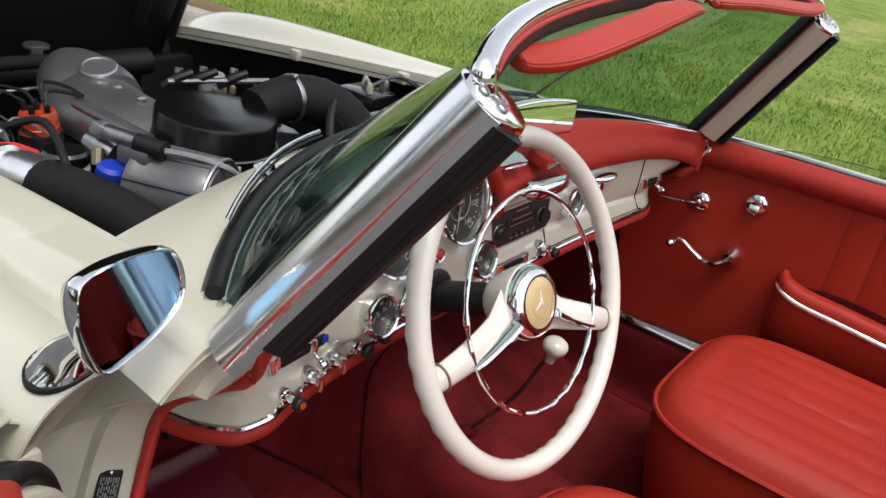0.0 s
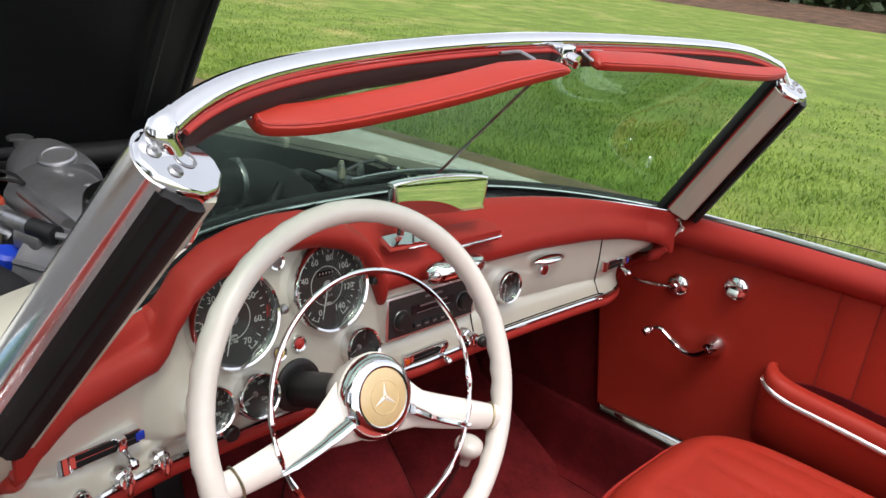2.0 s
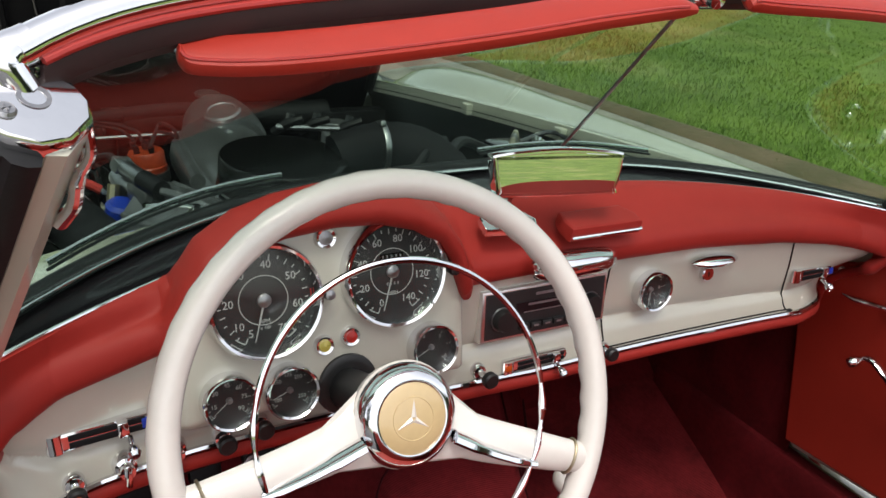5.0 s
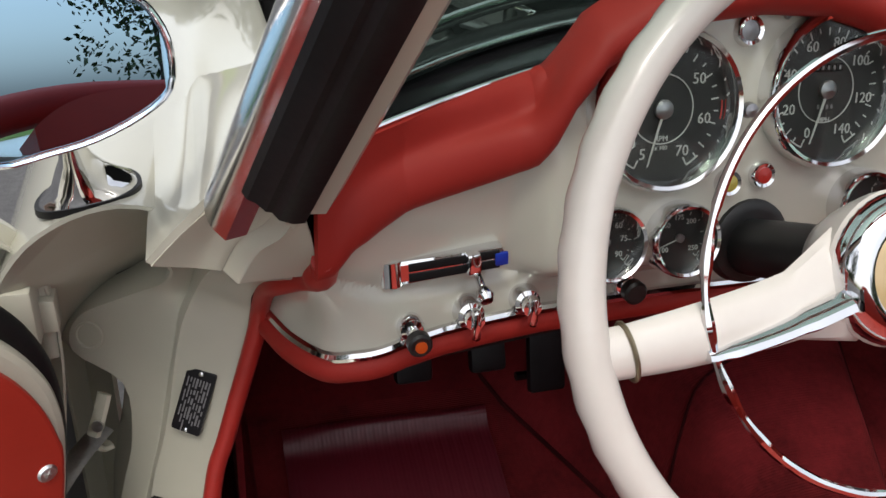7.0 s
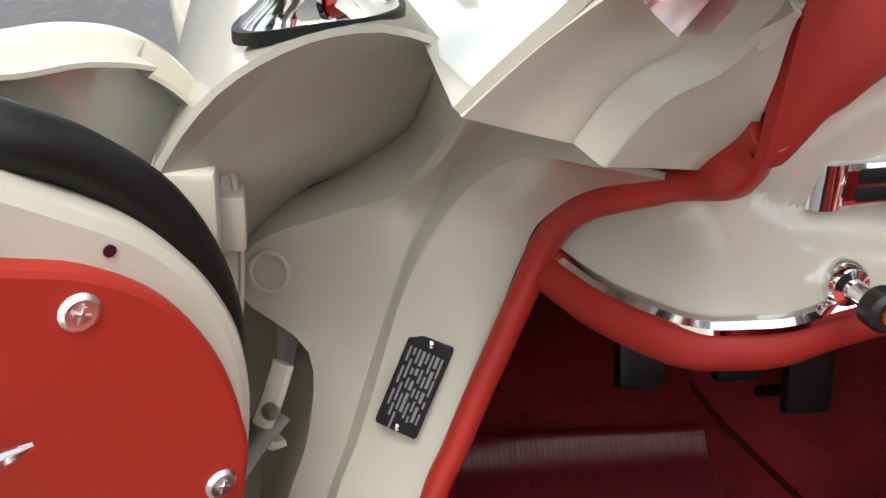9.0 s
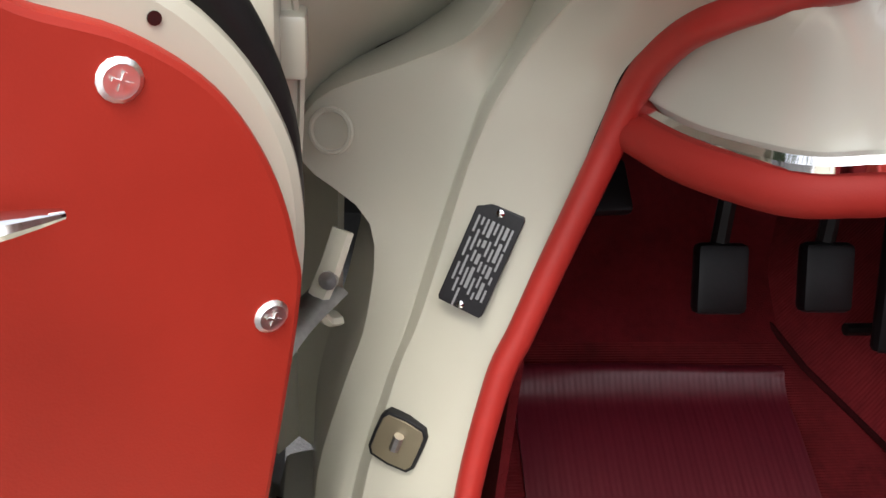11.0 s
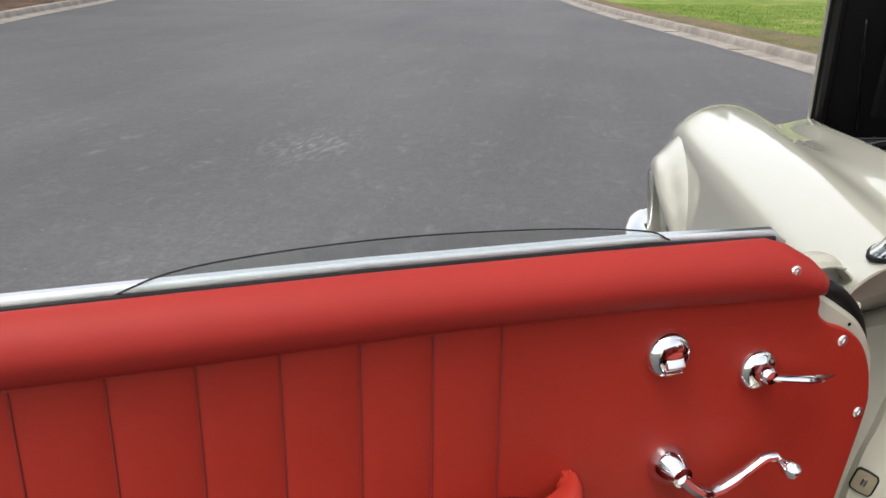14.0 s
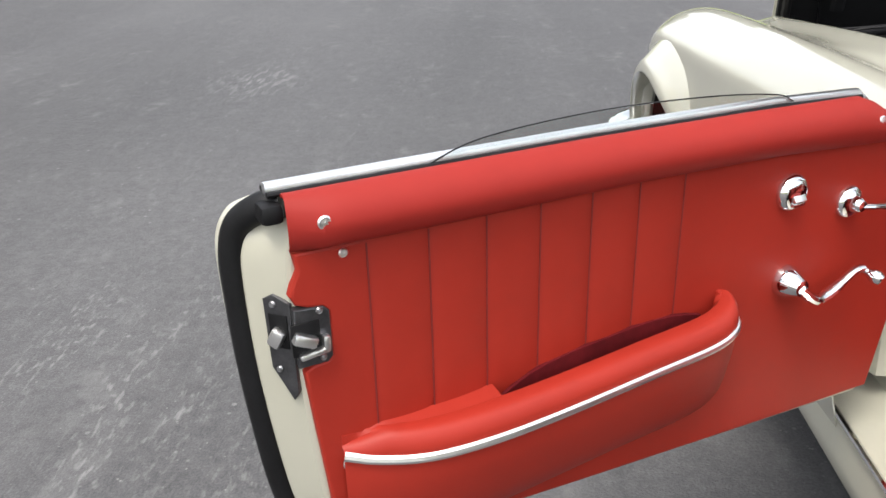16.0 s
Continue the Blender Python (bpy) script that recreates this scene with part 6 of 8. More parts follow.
for s in (-1, 1):
    path = [Vector((s * 0.028, -0.012, -0.010)), Vector((s * 0.075, -0.028, -0.004)), Vector((s * 0.125, -0.041, 0.002)), Vector((s * 0.168, -0.052, 0.001)), Vector((s * 0.194, -0.057, 0.0))]
    rings = []
    for q, (w, t) in zip(spline([tuple(q) for q in path], 5), np.interp(np.linspace(0, 1, 21), [0, 0.3, 0.8, 1], [0, 1, 2, 3])[:, None] * [0, 0] + np.array([[np.interp(u, [0, 0.2, 0.75, 0.9, 1], [0.036, 0.021, 0.0155, 0.015, 0.019]), np.interp(u, [0, 0.3, 1], [0.011, 0.0105, 0.0095])] for u in np.linspace(0, 1, 21)])):
        q = Vector(q)
        d = Vector((s * 0.36, 0.93, 0)).normalized()
        rings.append([WM @ (q + d * (w * math.cos(a)) + Vector((0, 0, t * math.sin(a)))) for a in np.linspace(0, 2 * math.pi, 15)[:-1]])
    sp_ = part("spoke", loft(rings), IVORY, sw, "broad ivory spoke")
    o = Vector((s * 0.170, -0.0525, 0.0008))
    part("clip", tube([WM @ (o + Vector((s * -0.34, 0.94, 0)) * 0 + Vector((s * 0.33, 0.94, 0)) * (0.0165 * math.cos(a)) + Vector((0, 0, 0.0108 * math.sin(a)))) for a in np.linspace(0, 2 * math.pi, 25)[:-1]], 0.0015, 6, closed=True), BRASS, sp_, "thin aged brass band")
    bar = [Vector((s * 0.042, -0.020, 0.011)), Vector((s * 0.080, -0.037, 0.010)), Vector((s * 0.118, -0.050, 0.0095)), Vector((s * 0.1275, -0.052, 0.0095))]
    part("horn_bar", tube([WM @ Vector(q) for q in spline([tuple(q) for q in bar], 5)], [0.009] * 4 + [0.0075] * 6 + [0.006] * 6, 8, flat=0.6), CHROME, sp_, "chrome horn bar")
part("horn_ring", grid([[WM @ Vector(((0.1335 + (0.0030 + 0.0009 * math.cos(22 * a) * (1 if math.sin(a) < 0.2 else 0)) * math.cos(b)) * math.cos(a), 0.001 + (0.1335 + 0.0030 * math.cos(b)) * math.sin(a), 0.0105 + (0.0030 + 0.0008 * math.cos(22 * a) * (1 if math.sin(a) < 0.2 else 0)) * math.sin(b))) for b in np.linspace(0, 2 * math.pi, 9)[:-1]] for a in np.linspace(0, 2 * math.pi, 177)[:-1]], True, True), CHROME, sw, "chrome horn ring, notched on its lower half")
part("hub", lathe([(0.024, -0.052), (0.031, -0.046), (0.038, -0.032), (0.0455, -0.012), (0.0475, -0.002), (0.045, 0.003), (0, 0.003)], WM, 36), IVORY, sw, "ivory hub")
part("hub_collar", lathe([(0.0462, -0.001), (0.0462, 0.002), (0.0452, 0.007), (0.0425, 0.0120), (0.038, 0.0158), (0.0335, 0.0172), (0.0312, 0.0168), (0.0300, 0.013)], WM, 40), CHROME, sw, "polished chrome collar")
btn = part("horn_button", lathe([(0.0312, 0.008), (0.0310, 0.0158), (0.0285, 0.0172), (0.018, 0.0184), (0, 0.0188)], WM, 36), BUTTON, sw, "yellowed ivory horn button")
part("button_circle", ring(0.0185, 0.0007, WM @ Matrix.Translation((0, 0, 0.0182)), 36, 6), BUTTON, sw)
for a in (90, 210, 330):
    d = Vector((*polar(a, 1), 0))
    e = Vector((*polar(a + 90, 1), 0))
    c0 = Vector((0, 0, 0.0185))
    part("button_relief", Geo([WM @ (c0 + e * 0.003 + d * 0.001), WM @ (c0 - e * 0.003 + d * 0.001), WM @ (c0 + d * 0.0185 - Vector((0, 0, 0.0003))), WM @ (c0 + d * 0.002 + Vector((0, 0, 0.0018)))], [(0, 3, 2), (3, 1, 2), (0, 1, 3), (0, 2, 1)]), IVORY, sw)
col = part("steering_column", tube([WM @ Vector((0, 0, -0.05)), WM @ Vector((0.002, 0, -0.24))], 0.0215, 18), COLUMN, sw, "black steering column")
part("column_boot", lathe([(0.034, -0.006), (0.032, 0.003), (0.028, 0.005), (0.024, 0.005)], on_dash(-0.268, 0.828, 0.0), 26), COLUMN, sw)

# gear lever
gl_ = thing("gear_lever", (0.0, 0.12, 0.42), "tall gear lever with an ivory knob", "gear lever")
part("lever", tube(spline([(0.0, 0.20, 0.44), (-0.006, 0.13, 0.55), (-0.010, 0.088, 0.655)], 4), 0.004, 8), STEEL, gl_)
part("knob", lathe([(0.0075, -0.028), (0.0085, -0.020), (0.0105, -0.013), (0.0165, -0.0075), (0.0205, -0.001), (0.0212, 0.005), (0.0190, 0.0105), (0.0135, 0.0150), (0.0065, 0.0172), (0, 0.0178)], axes((-0.011, 0.080, 0.676), (0.0, -0.12, 1)), 30), IVORY, gl_, "ivory knob")
part("collar", lathe([(0.016, -0.01), (0.015, 0.004), (0.009, 0.008), (0, 0.009)], axes((0.0, 0.205, 0.43), (0, -0.3, 1)), 18), CARPET_PLAIN, gl_)

# pedals and foot controls
for x, y, z, nm, lab in ((-0.437, 0.47, 0.522, "clutch_pedal", "black rubber clutch pedal"), (-0.343, 0.47, 0.524, "brake_pedal", "black rubber brake pedal")):
    t = thing(nm, (x, y + 0.03, z - 0.05), lab, "pedal", "pedals in the footwell")
    part("pad", box((0.046, 0.018, 0.060), pose(x, y, z, -25), 0.006), RUBBER, t)
    part("arm", tube([(x, y + 0.012, z), (x, y + 0.035, z + 0.16)], 0.008, 8), BAY, t)
t = thing("accelerator_pedal", (-0.262, 0.49, 0.44), "long black rubber accelerator pedal", "pedal", "pedals in the footwell")
part("pad", box((0.050, 0.016, 0.13), pose(-0.262, 0.475, 0.518, -20), 0.006), RUBBER, t)
part("hinge", tube([(-0.287, 0.495, 0.452), (-0.237, 0.495, 0.452)], 0.006, 8), BAY, t)
t = thing("foot_pump", (-0.56, 0.57, 0.55), "black foot-operated washer pump", "foot pump")
part("housing", box((0.09, 0.09, 0.07), pose(-0.56, 0.58, 0.60, -30, 0, 10), 0.02), BAY, t)
part("treadle", box((0.075, 0.014, 0.05), pose(-0.545, 0.530, 0.575, -50, 0, 5), 0.005), RUBBER, t)
t = thing("bonnet_release", (-0.337, 0.262, 0.68), "small round chrome pull knob hanging below the dashboard", "knob")
part("stem", tube(spline([(-0.337, 0.310, 0.765), (-0.337, 0.290, 0.715), (-0.337, 0.258, 0.681)], 4), 0.004, 8), BAY, t)
part("grip", lathe([(0.007, -0.004), (0.0100, -0.002), (0.0104, 0.002), (0.0085, 0.0040), (0.0055, 0.0036), (0.0040, 0.0048), (0, 0.0052)], axes((-0.337, 0.254, 0.678), (-0.25, -0.85, 0.45)), 22), STEEL, t, "dished metal grip")

# ---- doors ----
def door(M, side, label):
    """A door in its own plane: u from the hinge end to the lock, v up, w towards the cabin."""
    d = thing("hinged_door", tuple(M @ Vector((0.3, 0.47, -0.05))), label, "car door", "pair of doors")
    def P(u, v, w=0.0):
        return M @ Vector((u, v, w))
    shell = [tuple(q[:2]) for q in spline([(-0.012, 0.902, 0), (-0.045, 0.884, 0), (-0.078, 0.850, 0), (-0.110, 0.829, 0), (-0.142, 0.806, 0), (-0.164, 0.776, 0), (-0.175, 0.740, 0), (-0.173, 0.690, 0), (-0.150, 0.570, 0), (-0.130, 0.452, 0)], 5)] + [(-0.110, 0.440), (0.20, 0.462), (0.72, 0.500)] + [tuple(q[:2]) for q in spline([(0.742, 0.510, 0), (0.757, 0.545, 0), (0.770, 0.60, 0), (0.785, 0.73, 0), (0.789, 0.84, 0), (0.784, 0.88, 0), (0.764, 0.908, 0)], 4)] + [(0.70, 0.900), (0.42, 0.899), (0.15, 0.896)]
    # shell with its lock edge canted back
    if sum(shell[i][0] * shell[(i + 1) % len(shell)][1] - shell[(i + 1) % len(shell)][0] * shell[i][1] for i in range(len(shell))) < 0:
        shell = shell[::-1]
    canted = [(u if u < 0.70 else 0.70 + (u - 0.70) * 0.66, v) for u, v in shell]
    rings = [[(u, v, w) for u, v in poly] for poly, w in ((shell, -0.060), (shell, -0.038), (canted, -0.009), (inset(canted, 0.0018), -0.0058), (inset(canted, 0.006), -0.004))]
    sg = loft(rings)
    sg.f = [f[::-1] for f in sg.f]
    part("shell", sg.at(M), CREAM_IN, d, "cream painted steel door shell with a canted lock edge")
    skin_f = [tuple(q[:2]) for q in spline([(-0.05, 0.866, 0), (-0.10, 0.858, 0), (-0.124, 0.855, 0), (-0.149, 0.856, 0), (-0.174, 0.851, 0), (-0.192, 0.838, 0), (-0.206, 0.816, 0), (-0.212, 0.788, 0), (-0.214, 0.755, 0), (-0.208, 0.69, 0), (-0.185, 0.56, 0), (-0.163, 0.43, 0)], 4)]
    skin = skin_f + [(0.2, 0.45), (0.72, 0.484)] + [tuple(q[:2]) for q in spline([(0.740, 0.490, 0), (0.766, 0.53, 0), (0.784, 0.60, 0), (0.795, 0.73, 0), (0.800, 0.83, 0), (0.797, 0.872, 0), (0.782, 0.896, 0), (0.760, 0.903, 0)], 4)] + [(0.70, 0.890), (0.42, 0.880)]
    part("outer_skin", plate(skin, -0.096, -0.086, M, 0.003), CREAM, d, "glossy cream outer panel")
    # folded front edge of the skin
    fold = [[P(u + (0.002 if k == 1 else 0.0) + ci * k_u, v + cv * k_v, w) for k, k_u, k_v, w in ((0, 0, 0, -0.092), (1, 0, 0, -0.084), (2, 1.0, 1.0, -0.078), (3, 1.0, 1.0, -0.060))] for (u, v), ci, cv in ((q, 0.010 if q[1] < 0.85 else 0.003, -0.006 if q[1] > 0.80 else 0.0) for q in skin_f)]
    part("skin_flange", sheet(fold, 0.002 * side), CREAM_IN, d)
    trim = [tuple(q[:2]) for q in spline([(-0.068, 0.856, 0), (-0.0725, 0.842, 0), (-0.074, 0.828, 0), (-0.090, 0.815, 0), (-0.117, 0.804, 0), (-0.141, 0.785, 0), (-0.158, 0.756, 0), (-0.167, 0.722, 0), (-0.167, 0.690, 0), (-0.145, 0.570, 0), (-0.123, 0.452, 0)], 5)] + [(0.10, 0.465), (0.40, 0.486), (0.735, 0.512), (0.737, 0.595), (0.750, 0.728), (0.752, 0.752), (0.744, 0.757), (0.728, 0.759), (0.7235, 0.764), (0.7235, 0.812), (0.729, 0.817), (0.742, 0.819), (0.754, 0.824), (0.759, 0.834), (0.755, 0.846), (0.749, 0.858), (0.752, 0.876), (0.40, 0.874), (0.14, 0.867)]
    part("trim_panel", plate(trim, -0.006, 0.004, M, 0.003), RED, d, "smooth red leather trim panel")
    # pleats above the armrest
    edges = [0.748, 0.681, 0.616, 0.551, 0.486, 0.420, 0.355, 0.290, 0.205]
    for a, b in zip(edges[:-1], edges[1:]):
        if a > 0.74 or b < 0.25:
            puff = 0.0015
        else:
            puff = 0.0034
        rows = []
        for i in range(9):
            t = i / 8
            u = a + (b - a) * t
            k = 1 - abs(2 * t - 1) ** 3
            rows.append([P(u, v, 0.0040 + puff * k * (1 - max(0.0, 1 - 2 * s) ** 8)) for s, v in ((j / 8, 0.655 + (0.876 - 0.655) * j / 8) for j in range(9))])
        if a <= 0.74 and b >= 0.25:
            g = grid(rows)
            if side < 0:
                g.f = [f[::-1] for f in g.f]
            part("pleat", g, RED, d)
            # seam line in darker red, standing in for the crease shadow
            part("shaded_pleat_seam", tube([P(b, v, 0.0046) for v in np.linspace(0.66, 0.872, 8)], 0.0009, 6), SEAM_SHADE, d)
    part("shaded_pleat_seam", tube([P(0.681, v, 0.0046) for v in np.linspace(0.66, 0.872, 8)], 0.0009, 6), SEAM_SHADE, d)
    # padded roll along the top
    rows = []
    for i in range(31):
        u = -0.078 + (0.754 + 0.078) * i / 30
        e = min(1, min(u + 0.078, 0.754 - u) / 0.02)
        e = math.sqrt(max(0, 1 - (1 - e) ** 2)) * 0.85 + 0.15
        vb = lerp([(-0.08, 0.848), (-0.063, 0.851), (0.142, 0.865), (0.349, 0.872), (0.567, 0.874), (0.76, 0.878)], u)
        vt = lerp([(-0.08, 0.868), (-0.05, 0.893), (-0.006, 0.917), (0.2, 0.924), (0.42, 0.929), (0.76, 0.932)], u)
        sec = [(vb, 0.003), (vb + 0.002, 0.012), (vb + (vt - vb) * 0.2, 0.021), (vb + (vt - vb) * 0.45, 0.0255), (vb + (vt - vb) * 0.72, 0.021), (vb + (vt - vb) * 0.92, 0.009), (vt, -0.004), (vt - 0.003, -0.0085)]
        rows.append([P(u, v, 0.002 + (w - 0.002) * e if w > 0.002 else w) for v, w in [(q[0], q[1]) for q in spline([(v, w, 0) for v, w in sec], 3)]])
    roll = sheet(rows, 0.003 * side)
    rl = part("top_roll", roll, RED_PAD, d, "red padded leather roll")
    caprail = [(-0.03, 0.905), (-0.012, 0.918), (0.137, 0.926), (0.407, 0.932), (0.616, 0.934), (0.765, 0.935)]
    part("top_rail", loft([[P(u, v + dv, dw) for dv, dw in ((-0.006, -0.0138), (0.0022, -0.0140), (0.0036, -0.0150), (0.0044, -0.0185), (0.0044, -0.0215), (0.002, -0.0240), (-0.006, -0.0244))] for u, v in caprail]), BRIGHT, d, "bright metal capping strip")
    part("window_seal", tube([P(u, v - 0.004, -0.029) for u, v in caprail[1:]], 0.0035, 6), RUBBER, d)
    # black tube drawn for the shade in the gap between capping and roll
    part("slot_gap_shade", tube([P(u, v - 0.0052, -0.0112) for u, v in caprail[1:]], 0.0030, 8), RUBBER, d, "black strip drawing the shaded gap beside the capping")
    # wound-down window, its curved top edge just showing
    arc = [(0.618, 0.915)] + [tuple(q[:2]) for q in spline([(0.614, 0.926, 0), (0.546, 0.946, 0), (0.403, 0.953, 0), (0.251, 0.947, 0), (0.143, 0.935, 0), (0.112, 0.923, 0)], 5)] + [(0.108, 0.915)]
    wg = part("window_pane", plate(arc, -0.0142, -0.0102, M), CLEAR, d, "wound-down side window glass")
    wg.visible_shadow = False
    part("pane_edge", tube([P(u, v + 0.001, -0.0122) for u, v in arc[1:-1]], 0.0008, 6), RUBBER, wg, "dark glass edge")
    # black weather seal round the edge
    front = spline([(-0.030, 0.892, -0.046), (-0.056, 0.872, -0.043), (-0.085, 0.850, -0.036), (-0.106, 0.842, -0.024), (-0.128, 0.829, -0.025), (-0.151, 0.807, -0.026), (-0.167, 0.776, -0.026), (-0.174, 0.742, -0.026), (-0.172, 0.69, -0.026), (-0.150, 0.57, -0.026), (-0.128, 0.45, -0.026)], 4)
    ws = part("weather_seal", tube([P(*q) for q in front], [0.0118 - 0.0034 * i / (len(front) - 1) for i in range(len(front))], 14), RUBBER, d, "black rubber weather seal")
    part("seal_lip", tube([P(u + 0.003, v + 0.004, w - 0.0125) for u, v, w in front[2:]], 0.0068, 10), RUBBER, ws, "flattened second lip of the rubber seal")
    rear = spline([(0.748, 0.918, -0.018), (0.764, 0.914, -0.030), (0.784, 0.895, -0.048), (0.791, 0.868, -0.054), (0.792, 0.83, -0.055), (0.788, 0.73, -0.055), (0.775, 0.60, -0.055), (0.755, 0.505, -0.055)], 5)
    part("weather_seal", tube([P(*q) for q in rear], 0.0135, 12, flat=1.05), RUBBER, d, "black rubber weather seal")
    part("seal_end", box((0.022, 0.020, 0.026), M @ Matrix.Translation((0.764, 0.914, -0.012)), 0.006), RUBBER, d)
    # armrest with a map pocket and a bright edge
    line = [(0.722, 0.648, 0.008), (0.690, 0.641, 0.022), (0.640, 0.638, 0.040), (0.57, 0.640, 0.050), (0.48, 0.646, 0.054), (0.36, 0.655, 0.054), (0.27, 0.660, 0.052), (0.232, 0.668, 0.047), (0.214, 0.674, 0.032), (0.211, 0.677, 0.016), (0.218, 0.678, 0.004)]
    ln = spline(line, 4)
    rows = []
    for u, v, w in ln:
        e = min(1.0, 0.30 + (0.722 - u) / 0.06)
        rows.append([P(*q) for q in spline([(u, max(0.50, v - 0.135), 0.003), (u, v - 0.10, w * 0.55 + 0.002), (u, v - 0.04, w * 0.88 + 0.002), (u, v - 0.008, w), (u, v + 0.010 * e, w + 0.001), (u, v + 0.022 * e, w - 0.004), (u, v + 0.026 * e, max(0.003, w - 0.014)), (u, v + 0.020, max(0.002, w - 0.030)), (u, v - 0.03, max(0.002, w - 0.034)), (u, v - 0.10, max(0.0015, w * 0.55 - 0.010))], 3)])
    ar = part("armrest", sheet(rows, 0.003 * side), RED, d, "red leather armrest with a map pocket")
    lid_ = []
    for u in np.linspace(0.705, 0.545, 12):
        vv = float(np.interp(u, [q[0] for q in ln[::-1]], [q[1] for q in ln[::-1]]))
        ww = float(np.interp(u, [q[0] for q in ln[::-1]], [q[2] for q in ln[::-1]]))
        lid_.append([P(u, vv + (0.023 + 0.006 * t) * min(1.0, 0.30 + (0.722 - u) / 0.06), ww * (1 - t) - 0.012 * (1 - t) + 0.003 * t) for t in np.linspace(0, 1, 5)])
    part("armrest_top", sheet(lid_, 0.003 * side), RED, ar)
    bend = [q for q in ln if q[0] < 0.30]
    part("end_roll", tube([P(u + 0.004, v + 0.013, max(0.004, w - 0.012)) for u, v, w in bend], [0.013 * min(1.0, 0.45 + 0.16 * i) for i in range(len(bend))], 12), RED, ar, "fat padded end of the armrest")
    part("bright_edge", tube([P(u, v, w + 0.002) for u, v, w in ln[:-5]], 0.0062, 10, flat=1.0), BRIGHT, ar, "bright metal edge strip")
    # mouth of the map pocket: a dark plate stands in for its shade
    mouth_ = [(u, float(np.interp(u, [q[0] for q in ln[::-1]], [q[1] for q in ln[::-1]]))) for u in np.linspace(0.545, 0.246, 14)]
    part("pocket_mouth_shade", plate([(u, v + 0.005) for u, v in mouth_] + [(u, v + 0.006 + 0.030 * (1 - min(1.0, abs(u - 0.39) / 0.156) ** 4)) for u, v in mouth_[::-1]], 0.002, 0.0094, M, 0.001), CARPET_PLAIN, ar, "dark red plate drawing the shaded pocket mouth")
    # fittings
    ro = part("ash_cup", lathe([(0.0245, 0.0), (0.0245, 0.003), (0.0235, 0.006), (0.020, 0.0105), (0.014, 0.0135), (0.007, 0.0148), (0, 0.015)], M @ Matrix.Translation((0.113, 0.813, 0.004)), 28), CHROME, d, "round chrome escutcheon with a square catch")
    part("catch", box((0.020, 0.017, 0.006), M @ Matrix.Translation((0.113, 0.811, 0.0165)) @ Matrix.Rotation(-0.60, 4, "X"), 0.0015), BRIGHT, ro)
    part("lip", box((0.021, 0.005, 0.006), M @ Matrix.Translation((0.113, 0.8005, 0.0180)), 0.002), CHROME, ro)
    hb = part("door_handle", lathe([(0.0225, 0.0), (0.0225, 0.004), (0.019, 0.009), (0.011, 0.012), (0.010, 0.020), (0.007, 0.024), (0, 0.025)], M @ Matrix.Translation((0.0, 0.778, 0.004)), 28), CHROME, d, "chrome lever door handle")
    part("lever", tube(spline([tuple(P(0.006, 0.778, 0.022)), tuple(P(-0.030, 0.772, 0.026)), tuple(P(-0.060, 0.767, 0.026)), tuple(P(-0.088, 0.764, 0.022))], 4), [0.006, 0.006, 0.006, 0.006, 0.0062, 0.0065, 0.0068, 0.007, 0.0068, 0.006, 0.0048, 0.0036, 0.002], 10, flat=0.7), CHROME, hb)
    cb = part("window_crank", lathe([(0.0225, 0.0), (0.0225, 0.004), (0.0195, 0.012), (0.015, 0.022), (0.011, 0.030), (0, 0.032)], M @ Matrix.Translation((0.099, 0.687, 0.004)), 28), CHROME, d, "chrome window winder")
    part("arm", tube(spline([tuple(P(0.100, 0.686, 0.030)), tuple(P(0.078, 0.668, 0.034)), tuple(P(0.055, 0.664, 0.034)), tuple(P(0.025, 0.676, 0.034)), tuple(P(0.0, 0.689, 0.034)), tuple(P(-0.014, 0.690, 0.036))], 4), [0.010] * 6 + [0.008] * 6 + [0.0065] * 9, 10, flat=0.75), CHROME, cb)
    part("knob", lathe([(0.005, 0.0), (0.0055, 0.006), (0.009, 0.012), (0.0095, 0.020), (0.007, 0.025), (0, 0.026)], axes(P(-0.016, 0.687, 0.036), M.to_3x3() @ Vector((-0.35, -0.35, 0.85))), 18), CHROME, cb)
    for u, v, w in ((-0.013, 0.889, 0.0225), (-0.112, 0.792, 0.004), (-0.155, 0.697, 0.004), (0.7255, 0.908, 0.0225), (0.716, 0.632, 0.004), (0.705, 0.868, 0.006)):
        part("trim_screw", screw(M @ Matrix.Translation((u, v, w - 0.0005)), 0.0065 if v != 0.868 else 0.0045), BRIGHT, d)
    lp = part("lock", plate([(0.7225, 0.764), (0.728, 0.7585), (0.757, 0.7585), (0.7575, 0.821), (0.745, 0.820), (0.728, 0.8185), (0.7225, 0.813)], -0.006, 0.0056, M, 0.0015), DARK_STEEL, d, "worn dark steel door lock plate")
    part("recess", box((0.028, 0.034, 0.004), M @ Matrix.Translation((0.748, 0.790, 0.0058)), 0.001), BLACK_MATT, lp)
    part("catch", box((0.024, 0.012, 0.012), M @ Matrix.Translation((0.750, 0.790, 0.009)) @ Matrix.Rotation(0.45, 4, "Z"), 0.003), BRIGHT, lp)
    part("catch", box((0.030, 0.006, 0.009), M @ Matrix.Translation((0.742, 0.775, 0.010)) @ Matrix.Rotation(-0.12, 4, "Z"), 0.002), BRIGHT, lp)
    part("catch", box((0.007, 0.016, 0.009), M @ Matrix.Translation((0.730, 0.783, 0.010)), 0.002), BRIGHT, lp)
    slant = M @ Matrix(((0.659, 0, 0.753, 0.7565), (0, 1, 0, 0), (-0.753, 0, 0.659, -0.004), (0, 0, 0, 1)))
